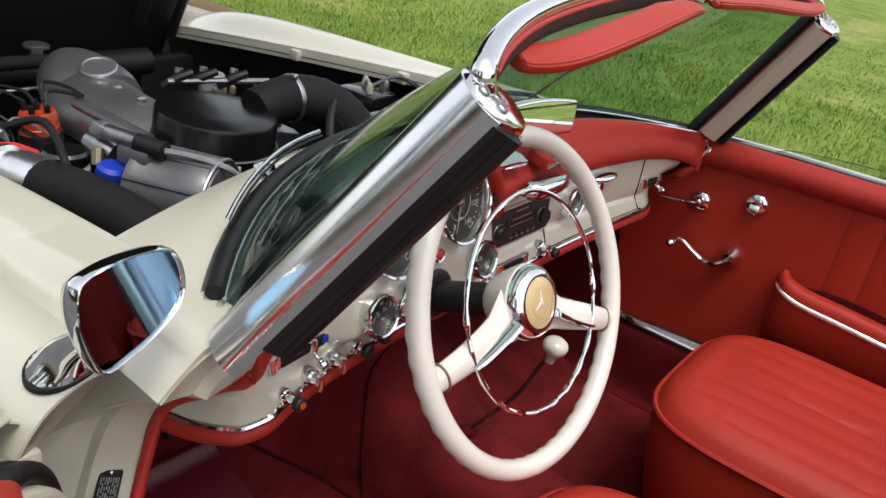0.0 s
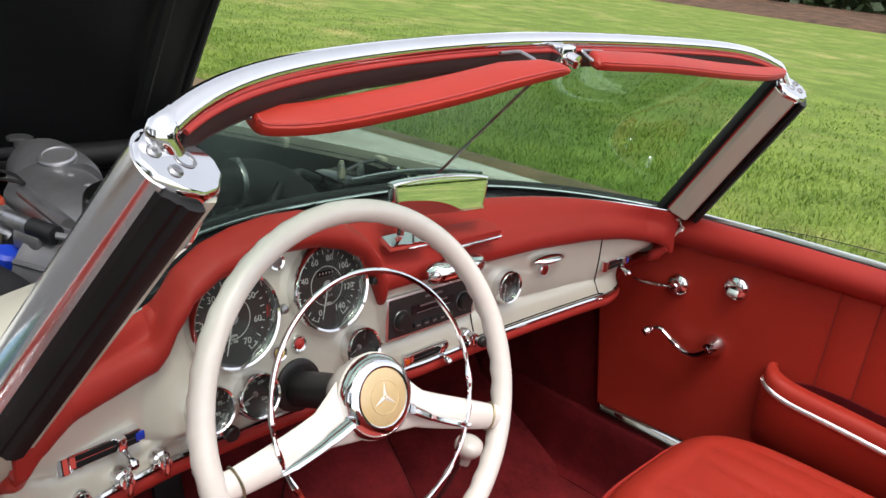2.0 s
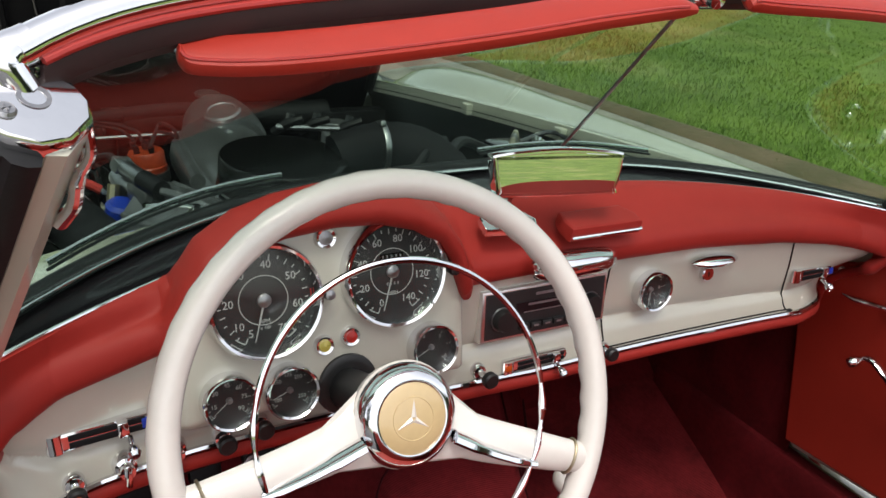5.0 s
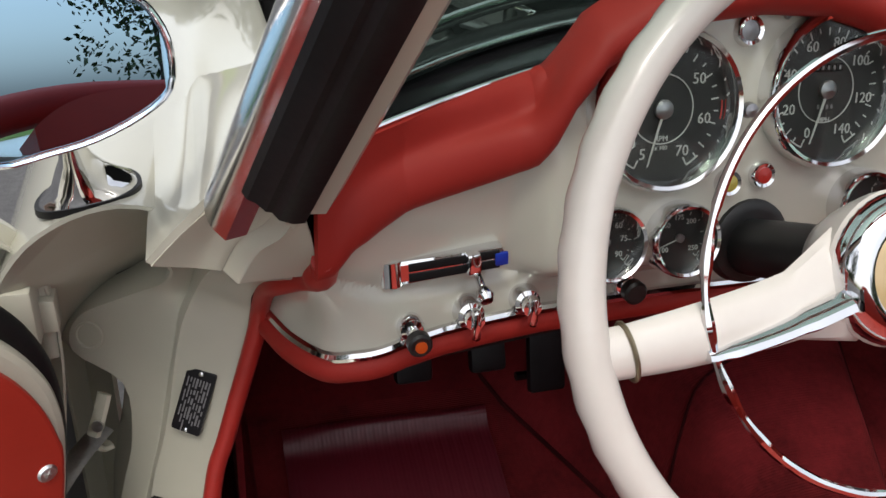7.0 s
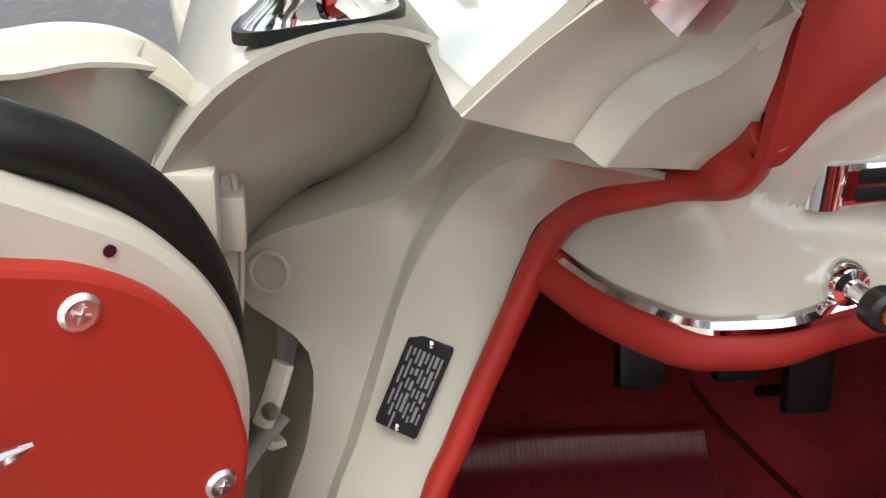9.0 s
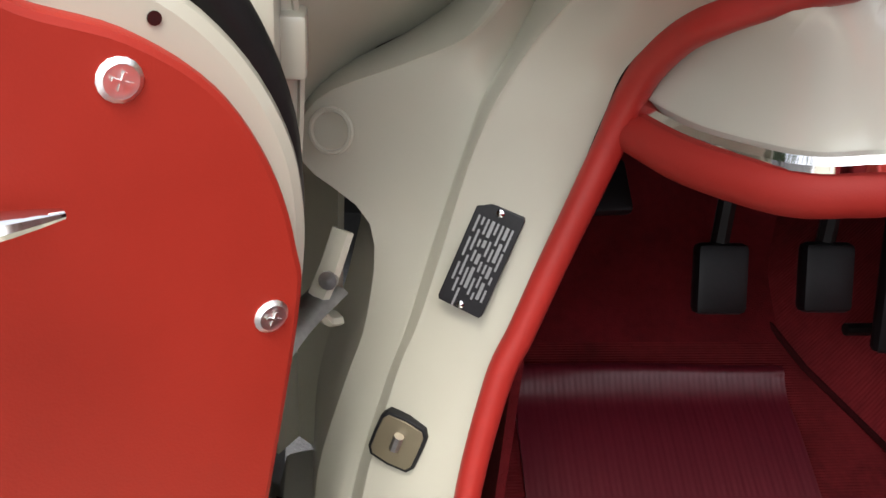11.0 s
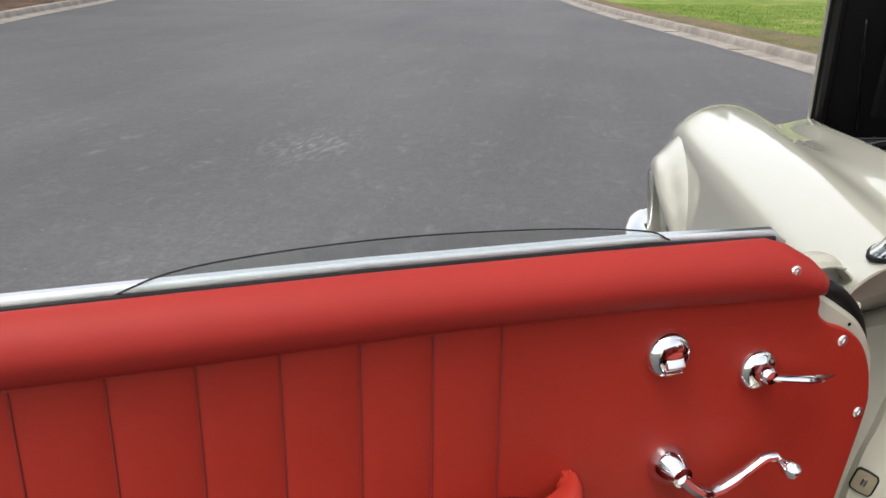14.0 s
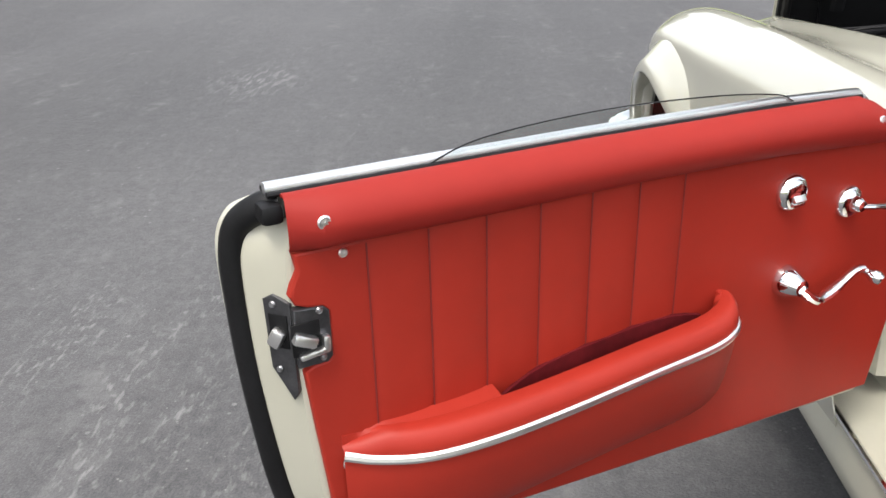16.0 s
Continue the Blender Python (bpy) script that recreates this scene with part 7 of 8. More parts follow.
    ep = part("edge_plate", plate([(0.0, 0.728), (0.006, 0.718), (0.018, 0.738), (0.027, 0.752), (0.029, 0.826), (0.018, 0.832), (0.0, 0.824)], -0.003, 0.0022, slant, 0.001), DARK_STEEL, lp, "scuffed steel plate on the canted door edge")
    part("edge_recess", box((0.020, 0.036, 0.003), slant @ Matrix.Translation((0.014, 0.794, 0.002)), 0.001), BLACK_MATT, ep)
    part("latch_tongue", box((0.014, 0.020, 0.010), slant @ Matrix.Translation((0.016, 0.788, 0.005)) @ Matrix.Rotation(0.5, 4, "Z"), 0.003), BRIGHT, ep)
    for v in (0.752, 0.822):
        part("edge_screw", screw(slant @ Matrix.Translation((0.018, v, 0.0020)), 0.0035), STEEL, ep)
    for v in (0.766, 0.816):
        part("lock_screw", screw(M @ Matrix.Translation((0.733, v, 0.006)), 0.0035), STEEL, lp)
    part("drain_hole", lathe([(0.0022, 0), (0.0022, 0.0006), (0, 0.0006)], M @ Matrix.Translation((-0.126, 0.806, -0.0038)), 12), BLACK, d)
    return d


ML = Matrix(((-0.859, 0, 0.511, -0.913), (-0.511, 0, -0.859, 0.084), (0, 1, 0, 0), (0, 0, 0, 1)))
MR = Matrix(((0, 0, -1, 0.634), (-1, 0, 0, 0.111), (0, 1, 0, 0), (0, 0, 0, 1)))
door(ML, 1, "open door with red leather trim, chrome handles and a cream shell")
door(MR, -1, "closed door with red leather trim and chrome handles")

# ---- seats ----
def seat(x0, label):
    s = thing("bucket_seat", (x0, -0.30, 0.25), label, "car seat", "pair of seats")
    def outline(a, k=1.0):
        return math.copysign(abs(math.cos(a)) ** 0.5, math.cos(a)) * k, math.copysign(abs(math.sin(a)) ** 0.5, math.sin(a)) * k
    def cushion(cx, w, cy, d, z):
        rows = []
        for j in range(26):
            q = j / 25
            r = []
            for i in range(96):
                a = 2 * math.pi * i / 96
                k = 1 - q**1.0
                ox, oy = outline(a, max(0.002, k))
                rise = (1 - k**5) ** 0.5
                inner = min(1.0, max(0.0, (0.84 - k) / 0.08))
                pleat = -0.0055 * (1 - abs(math.sin(ox * math.pi * 4.0)) ** 0.35) * inner
                r.append((cx + w / 2 * ox, cy + d / 2 * oy, z + 0.052 * rise + pleat - 0.012 * inner * (1 - ox * ox) * (1 - oy * oy)))
            rows.append(r)
        return loft(rows)
    w = 0.455
    part("seat_cushion", cushion(x0, w * 0.995, -0.2975, 0.523, 0.560), RED, s, "pleated red leather seat cushion")
    body = [[(x0 + w / 2 * 1.0 * math.copysign(abs(math.cos(a)) ** 0.5, math.cos(a)) * k, -0.30 + 0.262 * math.copysign(abs(math.sin(a)) ** 0.5, math.sin(a)) * k2, z) for a in np.linspace(0, 2 * math.pi, 33)[:-1]] for z, k, k2 in ((0.26, 0.84, 0.82), (0.36, 0.92, 0.90), (0.45, 0.98, 0.97), (0.53, 1.0, 1.01), (0.560, 0.99, 1.0))]
    part("seat_base", loft(body), RED, s, "smooth red leather seat side")
    pipe = [(x0 + (w / 2 + 0.001) * math.copysign(abs(math.cos(a)) ** 0.5, math.cos(a)), -0.2975 + 0.2635 * math.copysign(abs(math.sin(a)) ** 0.5, math.sin(a)), 0.562) for a in np.linspace(0, 2 * math.pi, 65)[:-1]]
    part("piping", tube(pipe, 0.0045, 6, closed=True), PIPING, s, "red piping round the cushion")
    rows = []
    for i in range(41):
        t = -1 + 2 * i / 40
        r = []
        for j in range(13):
            q = j / 12
            pf = 0.004 * (abs(math.cos(t * math.pi * 4.5)) ** 0.5) * (1 if abs(t) < 0.78 and q < 0.9 else 0)
            top = 1 - 0.10 * t**4
            zz = 0.52 + 0.44 * q * top
            yy = -0.56 - 0.13 * q + (pf + 0.02 * (1 - t * t)) * (1 - abs(2 * q - 1) ** 6) - 0.05 * t * t * -0.6
            r.append((x0 + w / 2 * t * (1 - 0.06 * q), yy, zz))
        rows.append(r)
    part("backrest", sheet(rows, 0.10), RED, s, "pleated red leather backrest")
    return s


seat(-0.325, "red leather driver's seat with pleats and piping")
seat(0.325, "red leather passenger seat with pleats and piping")

# ---- wing mirror on the driver's wing ----
wmir = thing("wing_mirror", (-0.72, 0.29, 0.86), "chrome wing mirror with blue-tinted glass", "mirror")
Mc = Vector((-0.733, 0.148, 0.972))
mz = Vector((0.208, -0.965, 0.150)).normalized()
mx = Vector((0.97, 0.20, -0.04))
mx = (mx - mz * mx.dot(mz)).normalized()
my = mz.cross(mx)
MM = Matrix((mx, my, mz)).transposed().to_4x4()
MM.translation = Mc
shape = [(-0.054, 0.034), (-0.0431, 0.0414), (-0.0141, 0.0456), (0.0156, 0.0447), (0.0444, 0.0399), (0.0565, 0.0289), (0.063, 0.011), (0.061, -0.0111), (0.0446, -0.0253), (0.0184, -0.0374), (-0.006, -0.0434), (-0.0328, -0.048), (-0.0449, -0.0354), (-0.055, -0.007), (-0.0577, 0.0152)]
shape = [tuple(v[:2]) for v in spline([(x, y, 0) for x, y in shape], 3, True)]
shell_ = loft([[MM @ Vector((x * k, y * k, z)) for x, y in shape] for z, k in ((-0.034, 0.25), (-0.030, 0.55), (-0.020, 0.85), (-0.008, 0.98), (-0.002, 1.0), (0.002, 0.995), (0.0055, 0.975), (0.006, 0.955), (0.0045, 0.93), (0.002, 0.92))])
part("shell", shell_, CHROME, wmir, "chrome mirror shell")
part("mirror_glass", plate(inset(shape, 0.0042), -0.002, 0.0030, MM, 0.0004), BLUE_MIRROR, wmir, "blue-tinted mirror glass")
def mirror_foot(zs, grow):
    """Rings of the streamlined foot: height, centre x and y, half width and half length."""
    rings = []
    for z, cx, cy, rx, ry in zs:
        hug = 1.0 if z < 0.88 else 0.0
        rings.append([(cx + rx * grow * math.cos(a), cy + ry * grow * math.sin(a), z - hug * 4.4 * min(0.0, cx + rx * math.cos(a) + 0.715) ** 2) for a in np.linspace(0, 2 * math.pi, 29)[:-1]])
    return loft(rings)


part("foot", mirror_foot([(0.866, -0.736, 0.246, 0.033, 0.032), (0.870, -0.736, 0.246, 0.031, 0.031), (0.876, -0.737, 0.242, 0.0215, 0.028), (0.884, -0.738, 0.236, 0.0145, 0.025), (0.896, -0.738, 0.225, 0.0095, 0.021), (0.912, -0.737, 0.208, 0.0070, 0.016), (0.928, -0.736, 0.191, 0.0060, 0.012), (0.945, -0.735, 0.172, 0.0055, 0.009)], 1.0), CHROME, wmir, "streamlined chrome foot")
part("gasket", mirror_foot([(0.863, -0.736, 0.246, 0.033, 0.032), (0.868, -0.736, 0.246, 0.033, 0.032)], 1.05), RUBBER, wmir)

# wipers parked along the foot of the screen
for px_, s0, s1 in ((-0.362, -0.83, -0.40), (0.20, 0.06, 0.50)):
    wp = thing("wiper", (px_, 0.38, 0.925), "slim chrome windscreen wiper", "wiper", "pair of wipers")
    py_ = screen_base(px_ / 0.635).y + 0.032
    part("pivot", lathe([(0.013, -0.014), (0.012, 0.004), (0.008, 0.012), (0.006, 0.018), (0, 0.019)], axes((px_, py_, 0.930), (0, -0.1, 1)), 16), CHROME, wp)
    line_ = [screen_base(s0 + (s1 - s0) * t) + Vector((0, 0.016, 0.026 + 0.006 * math.sin(math.pi * t))) for t in np.linspace(0, 1, 9)]
    part("arm", tube(spline([(px_, py_, 0.946), tuple(Vector((px_, py_, 0.947)).lerp(line_[3], 0.5) + Vector((0, 0.006, 0.004))), tuple(line_[3] + Vector((0, 0.004, 0.006)))], 4), 0.0028, 8), CHROME, wp)
    part("blade", tube(line_, 0.0028, 8, flat=1.4), CHROME, wp)
    part("rubber", tube([q + Vector((0, -0.006, -0.004)) for q in line_], 0.0018, 6), RUBBER, wp)

# ---- engine bay ----
AC_BLACK = material("black_satin_enamel", (0.0039, 0.0039, 0.0039), rough=0.24, var=0.2, scale=20, bump=0.03, bscale=200, spec=0.38)
eng = thing("engine", (0, 1.0, 0.35), "four-cylinder engine with cast aluminium covers in a black engine bay", "engine")
part("block", box((0.30, 0.72, 0.34), Matrix.Translation((-0.02, 1.02, 0.52)), 0.03), BAY, eng, "black engine block")
# cam cover, tilted, with a domed timing case at the front
def cover_ring(y, w, z, h):
    return [(-0.135 + 0.12 * max(0, y - 1.1) + w * math.cos(a) * 1.0, y, z + h * max(-0.3, math.sin(a))) for a in np.linspace(-0.5, math.pi + 0.5, 17)]


cc = part("cam_cover", loft([cover_ring(y, w, z, h) for y, w, z, h in ((0.86, 0.070, 0.735, 0.045), (0.90, 0.088, 0.745, 0.062), (1.00, 0.095, 0.750, 0.070), (1.10, 0.097, 0.752, 0.075), (1.18, 0.100, 0.752, 0.080), (1.24, 0.085, 0.74, 0.06))]), ALU, eng, "ribbed cast aluminium cam cover")
for y in (0.92, 1.0, 1.08):
    part("cover_bolt", lathe([(0.010, 0), (0.010, 0.010), (0.005, 0.014), (0, 0.015)], axes((-0.130, y, 0.817), (0, 0, 1)), 6), STEEL, cc)
part("timing_dome", loft([[(-0.096 + r * math.cos(a), y, 0.770 + r * 1.02 * math.sin(a)) for a in np.linspace(0, 2 * math.pi, 33)[:-1]] for y, r in ((1.13, 0.062), (1.16, 0.072), (1.20, 0.077), (1.25, 0.079), (1.29, 0.077), (1.32, 0.070), (1.34, 0.056), (1.35, 0.03))]), ALU, eng, "domed cast aluminium timing case")
part("filler_cap", lathe([(0.036, -0.03), (0.038, 0.0), (0.039, 0.008), (0.036, 0.012), (0.030, 0.0125), (0.028, 0.010), (0, 0.010)], axes((-0.118, 1.165, 0.836), (-0.25, -0.2, 1)), 26), ALU, eng, "round oil filler cap")
part("plug_tube", tube([(-0.235, 1.05, 0.815), (-0.262, 0.79, 0.830)], 0.013, 10), ALU, eng, "aluminium ignition lead tube")
# distributor
dist = part("distributor", lathe([(0.030, -0.10), (0.032, -0.03), (0.040, -0.02), (0.040, 0.0), (0, 0.0)], axes((-0.283, 1.098, 0.752), (-0.1, 0, 1)), 20), STEEL, eng)
part("distributor_cap", lathe([(0.034, -0.004), (0.036, 0.0), (0.036, 0.010), (0.034, 0.012), (0.034, 0.034), (0.030, 0.040), (0.014, 0.042), (0, 0.042)], axes((-0.283, 1.098, 0.752), (-0.1, 0, 1)), 24), DIST_RED, dist, "orange-red distributor cap")
for i in range(5):
    a = i * 1.2566
    r = 0.022 if i else 0
    part("lead_boot", tube([(-0.286 + r * math.cos(a), 1.098 + r * math.sin(a), 0.788), (-0.288 + r * math.cos(a) * 1.1, 1.098 + r * math.sin(a) * 1.1, 0.806)], 0.006, 8), RUBBER, dist)
for k, pts_ in enumerate([[(-0.29, 1.10, 0.806), (-0.30, 1.14, 0.822), (-0.36, 1.24, 0.812), (-0.52, 1.36, 0.780)], [(-0.27, 1.11, 0.804), (-0.25, 1.14, 0.830), (-0.238, 1.08, 0.838), (-0.242, 1.02, 0.838)], [(-0.28, 1.08, 0.804), (-0.265, 1.10, 0.825), (-0.245, 1.06, 0.832), (-0.243, 1.02, 0.836)], [(-0.30, 1.12, 0.804), (-0.33, 1.18, 0.815), (-0.42, 1.27, 0.80), (-0.54, 1.30, 0.76)]]):
    part("plug_lead", tube(spline(pts_, 6), 0.0034, 6), RUBBER, eng)
# radiator, hose and cap
rad = part("radiator", box((0.52, 0.07, 0.36), Matrix.Translation((-0.02, 1.56, 0.57)), 0.012), BLACK, eng, "black radiator")
part("header_tank", tube([(-0.30, 1.54, 0.725), (0.26, 1.54, 0.725)], 0.036, 14), BAY, rad)
part("radiator_cap", lathe([(0.014, -0.02), (0.014, 0.0), (0.029, 0.003), (0.030, 0.009), (0.025, 0.012), (0, 0.013)], axes((-0.065, 1.50, 0.790), (0, 0, 1)), 20), BRIGHT, rad, "bright metal radiator cap")
part("radiator_hose", tube(spline([(-0.50, 1.46, 0.745), (-0.33, 1.46, 0.76), (-0.18, 1.45, 0.775), (-0.06, 1.46, 0.77)], 6), 0.016, 12), HOSE, eng, "black radiator hose")
for x in (-0.40, -0.27, -0.15):
    part("hose_clip", ring(0.0165, 0.002, axes((x, 1.458, 0.757 + (x + 0.4) * 0.06), (1, 0, 0.1)), 22, 6), BLACK, eng)
part("fan_belt_guard", tube([(-0.45, 1.38, 0.735), (-0.10, 1.36, 0.745)], 0.004, 6), STEEL, eng)
# air cleaner with its trunking
AC = Vector((-0.112, 0.798, 0.862))
ac = part("air_cleaner", lathe([(0.09, -0.095), (0.108, -0.088), (0.1085, -0.062), (0.1135, -0.060), (0.1140, -0.055), (0.1115, -0.051), (0.1110, -0.006), (0.108, -0.001), (0.100, 0.002), (0.06, 0.004), (0, 0.005)], axes(AC, (0.02, -0.05, 1)), 44), AC_BLACK, eng, "round glossy black air cleaner")
part("print_line", box((0.034, 0.022, 0.0008), axes(AC + Vector((0.030, 0.035, 0.003)), (0.02, -0.05, 1)), 0.0), PLATE_LT, ac, "faded grey stencil mark")
# pale metal on the beaded edge stands in for its sky reflection
part("rim_glint", ring(0.1135, 0.0022, axes(AC + Vector((0, 0.0, -0.056)), (0.02, -0.05, 1)), 56, 8), ALU, ac, "thin pale bead drawing the sky's glint on the lid edge")
part("base_hoop", ring(0.124, 0.006, axes(AC + Vector((0, 0.0, -0.085)), (0.02, -0.05, 1)), 40, 8), BLACK, ac)
part("white_band", box((0.010, 0.016, 0.022), pose(-0.160, 0.682, 0.790, 0, 0, 30), 0.002), MILKY, ac)
tr = part("trunking", tube(spline([(-0.02, 0.800, 0.850), (0.035, 0.800, 0.862), (0.085, 0.795, 0.865), (0.135, 0.770, 0.855), (0.175, 0.735, 0.820), (0.195, 0.700, 0.765), (0.200, 0.69, 0.68)], 6), [0.040 + 0.0016 * (i % 2) + 0.008 * min(1, i / 20) for i in range(37)], 20), HOSE, eng, "ribbed black air trunking")
q, n_ = (0.068, 0.798, 0.864), (1, -0.10, 0.02)
part("hose_clamp", ring(0.046, 0.0030, axes(q, n_), 36, 6, 2.0), STEEL, tr, "bright metal hose clamp")
part("clamp_screw", box((0.020, 0.010, 0.010), axes(Vector(q) + Vector((-0.005, -0.01, 0.048)), n_), 0.002), STEEL, tr)
part("drop_cable", tube(spline([(0.19, 0.78, 0.875), (0.13, 0.735, 0.872), (0.085, 0.700, 0.845), (0.06, 0.665, 0.79)], 6), 0.009, 8), RUBBER, tr)
# carburettors and linkage to the right of the head
for y in (0.88, 1.06):
    cb = part("carburettor", box((0.09, 0.10, 0.12), pose(0.10, y, 0.72, 0, 12, 0), 0.02) + lathe([(0.03, 0), (0.03, 0.05), (0.024, 0.06), (0, 0.062)], axes((0.09, y, 0.78), (0, 0, 1)), 18), ALU, eng, "aluminium carburettor")
    for k in range(3):
        part("jet_screw", lathe([(0.007, 0), (0.007, 0.014), (0.004, 0.018), (0, 0.018)], axes((0.07 + 0.025 * k, y - 0.03, 0.80), (0.1, 0, 1)), 8), BRASS, cb)
part("throttle_rod", tube([(-0.05, 1.03, 0.845), (0.16, 0.96, 0.845)], 0.006, 8), STEEL, eng)
for q in ((-0.03, 1.025, 0.85), (0.02, 1.01, 0.852), (0.08, 0.985, 0.85)):
    part("linkage", tube([Vector(q) + Vector((-0.02, 0.02, -0.02)), q, Vector(q) + Vector((0.03, -0.01, 0.012))], [0.009, 0.011, 0.008], 8), RUBBER, eng)
    part("nut", lathe([(0.009, 0), (0.009, 0.010), (0, 0.011)], axes(Vector(q) + Vector((0.01, 0.01, 0.008)), (0.2, 0, 1)), 6), STEEL, eng)
part("fuel_hose", tube(spline([(-0.02, 1.03, 0.835), (0.05, 1.0, 0.845), (0.12, 0.99, 0.835), (0.2, 0.95, 0.80)], 6), 0.006, 8), RUBBER, eng)
# brake servo: a ribbed grey can lying across the corner
SA, SB = Vector((-0.352, 0.690, 0.808)), Vector((-0.292, 0.560, 0.808))
sv = thing("brake_servo", tuple((SA + SB) / 2 - Vector((0, 0, 0.09))), "grey brake servo can in the engine bay", "brake servo")
dv = (SB - SA)
LN = dv.length
part("can", lathe([(0.02, 0.0), (0.058, 0.004), (0.066, 0.010), (0.067, 0.020), (0.065, 0.024), (0.065, LN * 0.62), (0.0665, LN * 0.65), (0.0665, LN - 0.010), (0.060, LN), (0.03, LN + 0.003), (0, LN + 0.004)], axes(SA, dv, (0, 0, 1)), 40), GREY, sv, "smooth grey can")
sd = dv.normalized()
up_ = (Vector((0, 0, 1)) - sd * sd.z).normalized()
lf = up_.cross(sd)
for ang, w_ in ((62, 0.005), (20, 0.003), (-25, 0.003)):
    r_ = up_ * math.cos(radians(ang)) + lf * (-math.sin(radians(ang)))
    part("seam_rib", tube([SA + sd * 0.012 + r_ * 0.0665, SB - sd * 0.010 + r_ * 0.0665], w_, 8), GREY, sv)
part("flange", ring(0.067, 0.0035, axes(SB - sd * 0.004, dv, (0, 0, 1)), 40, 8), STEEL, sv)
part("valve", tube([(-0.382, 0.726, 0.884), (-0.366, 0.660, 0.884)], 0.0125, 14), STEEL, sv, "steel control valve")
part("valve_sleeve", tube([(-0.368, 0.668, 0.884), (-0.352, 0.622, 0.882)], 0.0145, 14), RUBBER, sv)
part("valve_pipe", tube(spline([(-0.352, 0.622, 0.882), (-0.325, 0.588, 0.880), (-0.292, 0.548, 0.868), (-0.270, 0.532, 0.845)], 5), 0.0055, 8), ALU, sv)
part("valve_head", box((0.028, 0.022, 0.020), pose(-0.385, 0.735, 0.886, 20, 10, 20), 0.003), ALU, sv)
part("valve_block", box((0.036, 0.06, 0.030), pose(-0.365, 0.668, 0.862, 0, 0, 15), 0.008), GREY, sv)
part("union", lathe([(0.020, 0), (0.022, 0.02), (0.016, 0.035), (0.012, 0.05), (0, 0.052)], axes((-0.37, 0.725, 0.845), (-0.4, 0.8, 0.3)), 12), STEEL, sv)
part("foot_bolt", lathe([(0.012, 0), (0.012, 0.012), (0.007, 0.018), (0, 0.02)], axes((-0.375, 0.530, 0.800), (-0.1, -0.2, 1)), 6), STEEL, sv)
bt = thing("blue_plug", (-0.385, 0.70, 0.80), "bright blue plastic connector with a tan end", "connector")
part("plug", lathe([(0.018, -0.04), (0.022, -0.02), (0.023, 0.018), (0.018, 0.024), (0, 0.024)], axes((-0.398, 0.692, 0.822), (0.1, -0.2, 1)), 18), BLUE, bt)
part("tan_end", tube([(-0.405, 0.715, 0.838), (-0.400, 0.722, 0.862)], 0.009, 8), BRASS, bt)
# demister hose along the wing
dh = thing("heater_hose", (-0.47, 0.65, 0.74), "fat black heater hose with a metal end", "hose")
part("hose", tube(spline([(-0.465, 0.775, 0.796), (-0.452, 0.72, 0.800), (-0.436, 0.66, 0.797), (-0.420, 0.60, 0.787), (-0.405, 0.54, 0.765), (-0.40, 0.50, 0.735)], 6), 0.041, 22), HOSE, dh, "black fabric hose")
part("metal_end", lathe([(0.0425, -0.02), (0.0435, -0.01), (0.0425, 0.03), (0.038, 0.034), (0.036, 0.055), (0.042, 0.058), (0.042, 0.068), (0.03, 0.070)], axes((-0.467, 0.785, 0.796), (-0.25, 1, 0.02)), 26), BRIGHT, dh, "bright metal hose end")
# fluid reservoir, relays, pipes
rs = thing("fluid_reservoir", (-0.365, 0.875, 0.70), "small milky fluid reservoir with a black cap", "reservoir")
part("bottle", lathe([(0.036, -0.06), (0.040, -0.05), (0.040, 0.0), (0.034, 0.008), (0, 0.008)], axes((-0.362, 0.878, 0.770), (0, 0, 1)), 22), MILKY, rs)
part("cap", lathe([(0.037, 0.006), (0.039, 0.010), (0.039, 0.026), (0.034, 0.031), (0, 0.032)], axes((-0.362, 0.878, 0.770), (0, 0, 1)), 22), BLACK, rs)
rg = thing("wiring_cluster", (-0.42, 1.02, 0.72), "cluster of electrical terminals and loose wires", "wiring")
for k in range(9):
    a = k * 0.7
    part("terminal", lathe([(0.010, -0.02), (0.011, 0.012), (0.006, 0.018), (0, 0.02)], axes((-0.425 + 0.035 * math.cos(a), 1.02 + 0.045 * math.sin(a), 0.79 + 0.01 * math.sin(3 * a)), (0.3 * math.sin(a), 0.2, 1)), 10), STEEL if k % 2 else BLACK, rg)
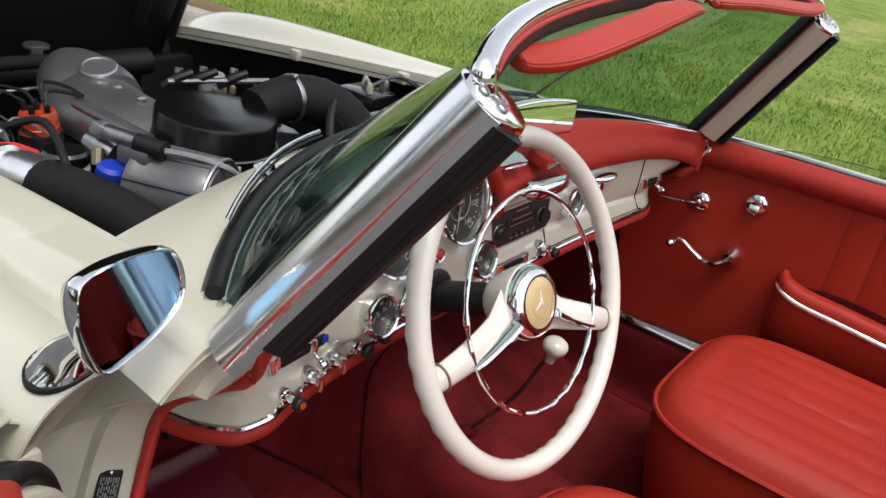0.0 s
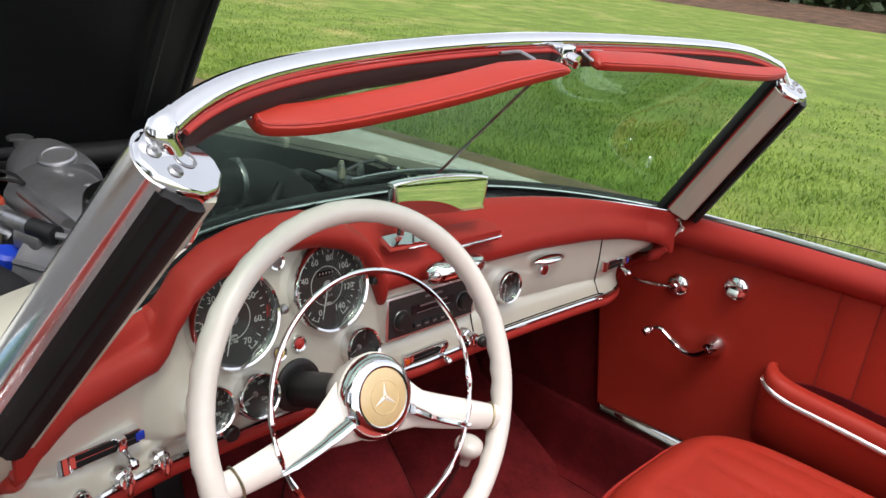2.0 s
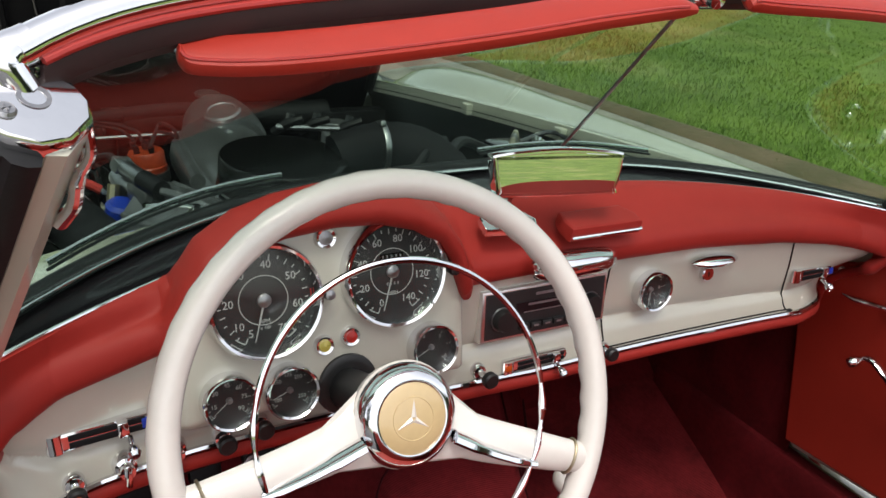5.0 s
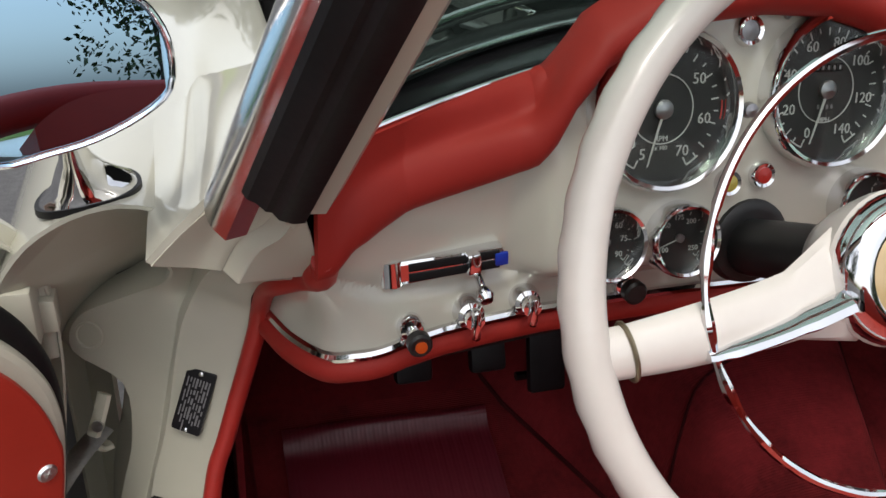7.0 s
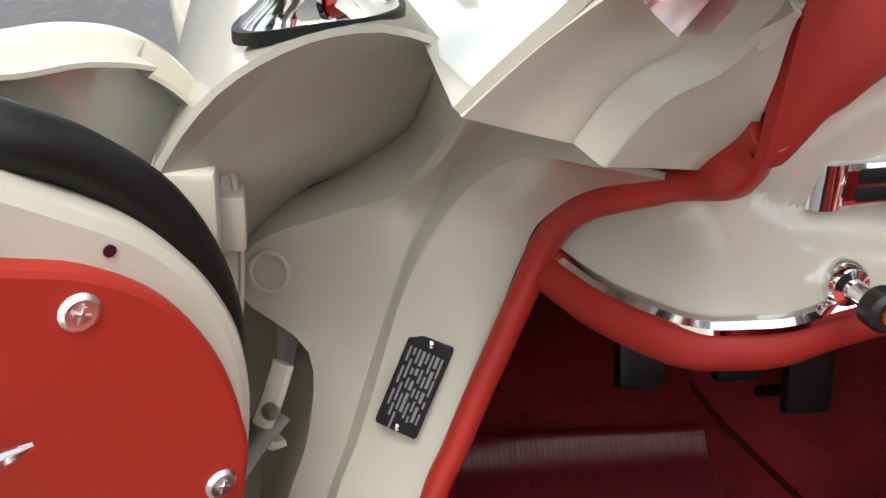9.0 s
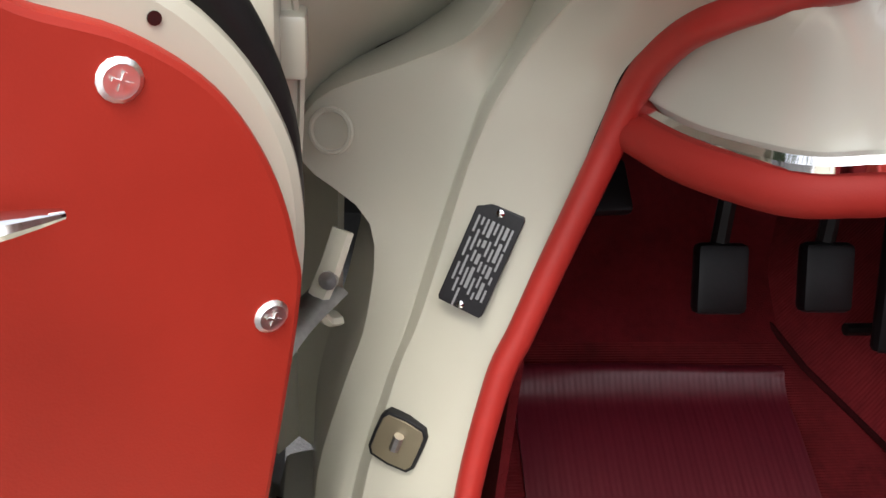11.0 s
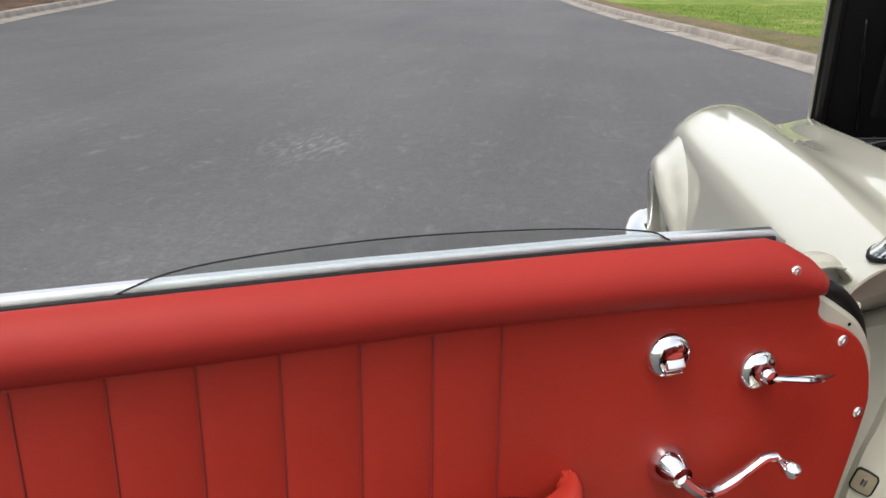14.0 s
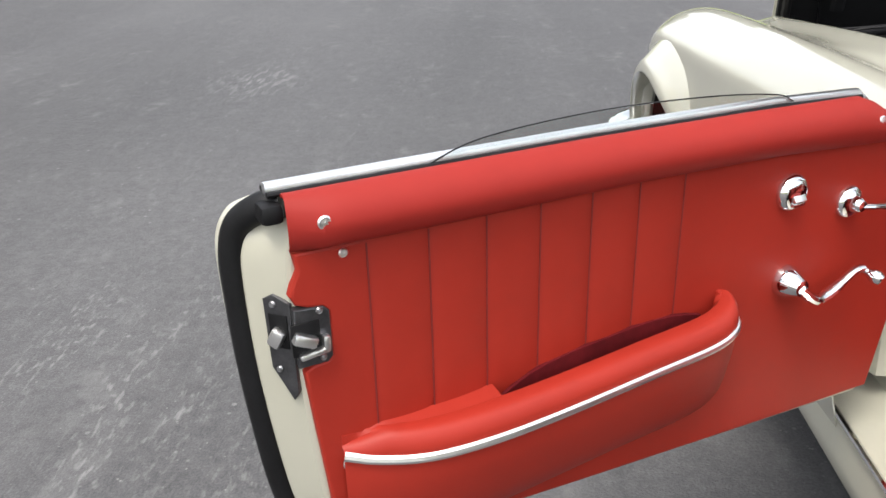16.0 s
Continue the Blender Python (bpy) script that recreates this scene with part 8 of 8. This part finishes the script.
for k in range(6):
    a = k * 1.05
    part("wire", tube(spline([(-0.42 + 0.03 * math.cos(a), 1.02 + 0.03 * math.sin(a), 0.80), (-0.41 + 0.05 * math.cos(a), 1.02 + 0.05 * math.sin(a), 0.81), (-0.36 + 0.05 * math.cos(a), 0.95 + 0.08 * math.sin(a), 0.77)], 5), 0.0024, 6), BLACK if k % 3 else STEEL, rg)
part("bracket", box((0.10, 0.16, 0.05), Matrix.Translation((-0.43, 1.02, 0.755)), 0.01), BLACK, rg)
part("red_cable", tube(spline([(-0.47, 0.95, 0.785), (-0.43, 0.93, 0.80), (-0.39, 0.905, 0.785)], 4), 0.008, 8), REDMARK, rg, "red cable sleeve")
part("cable", tube(spline([(-0.41, 0.99, 0.81), (-0.37, 0.93, 0.835), (-0.385, 0.84, 0.80), (-0.40, 0.80, 0.76)], 6), 0.007, 8), RUBBER, rg)
# fittings on the passenger side of the bay
ju = thing("junction_block", (0.45, 0.93, 0.74), "black junction block with metal terminals on the far wing", "junction block")
part("body", box((0.10, 0.12, 0.06), Matrix.Translation((0.46, 0.93, 0.775)), 0.012), BLACK, ju)
for k in range(5):
    part("terminal", lathe([(0.008, 0), (0.009, 0.02), (0.005, 0.03), (0, 0.032)], axes((0.43 + 0.02 * k, 0.90 + 0.025 * (k % 3), 0.80), (0, 0, 1)), 8), STEEL if k % 2 else MILKY, ju)
part("cable", tube(spline([(0.40, 0.95, 0.79), (0.30, 0.90, 0.83), (0.22, 0.80, 0.82), (0.20, 0.70, 0.74)], 6), 0.011, 8), RUBBER, ju)
part("wire_loop", tube(spline([(0.47, 0.93, 0.81), (0.54, 0.90, 0.835), (0.57, 0.80, 0.80)], 5), 0.005, 6), BLACK, ju)
hb2 = thing("heater_box", (0.28, 0.66, 0.70), "black heater box beside the bulkhead", "heater box")
part("casing", box((0.24, 0.16, 0.12), Matrix.Translation((0.32, 0.66, 0.78)), 0.025), BLACK, hb2)
part("elbow", tube(spline([(0.20, 0.70, 0.80), (0.17, 0.74, 0.82), (0.12, 0.72, 0.82)], 4), 0.02, 10), HOSE, hb2)
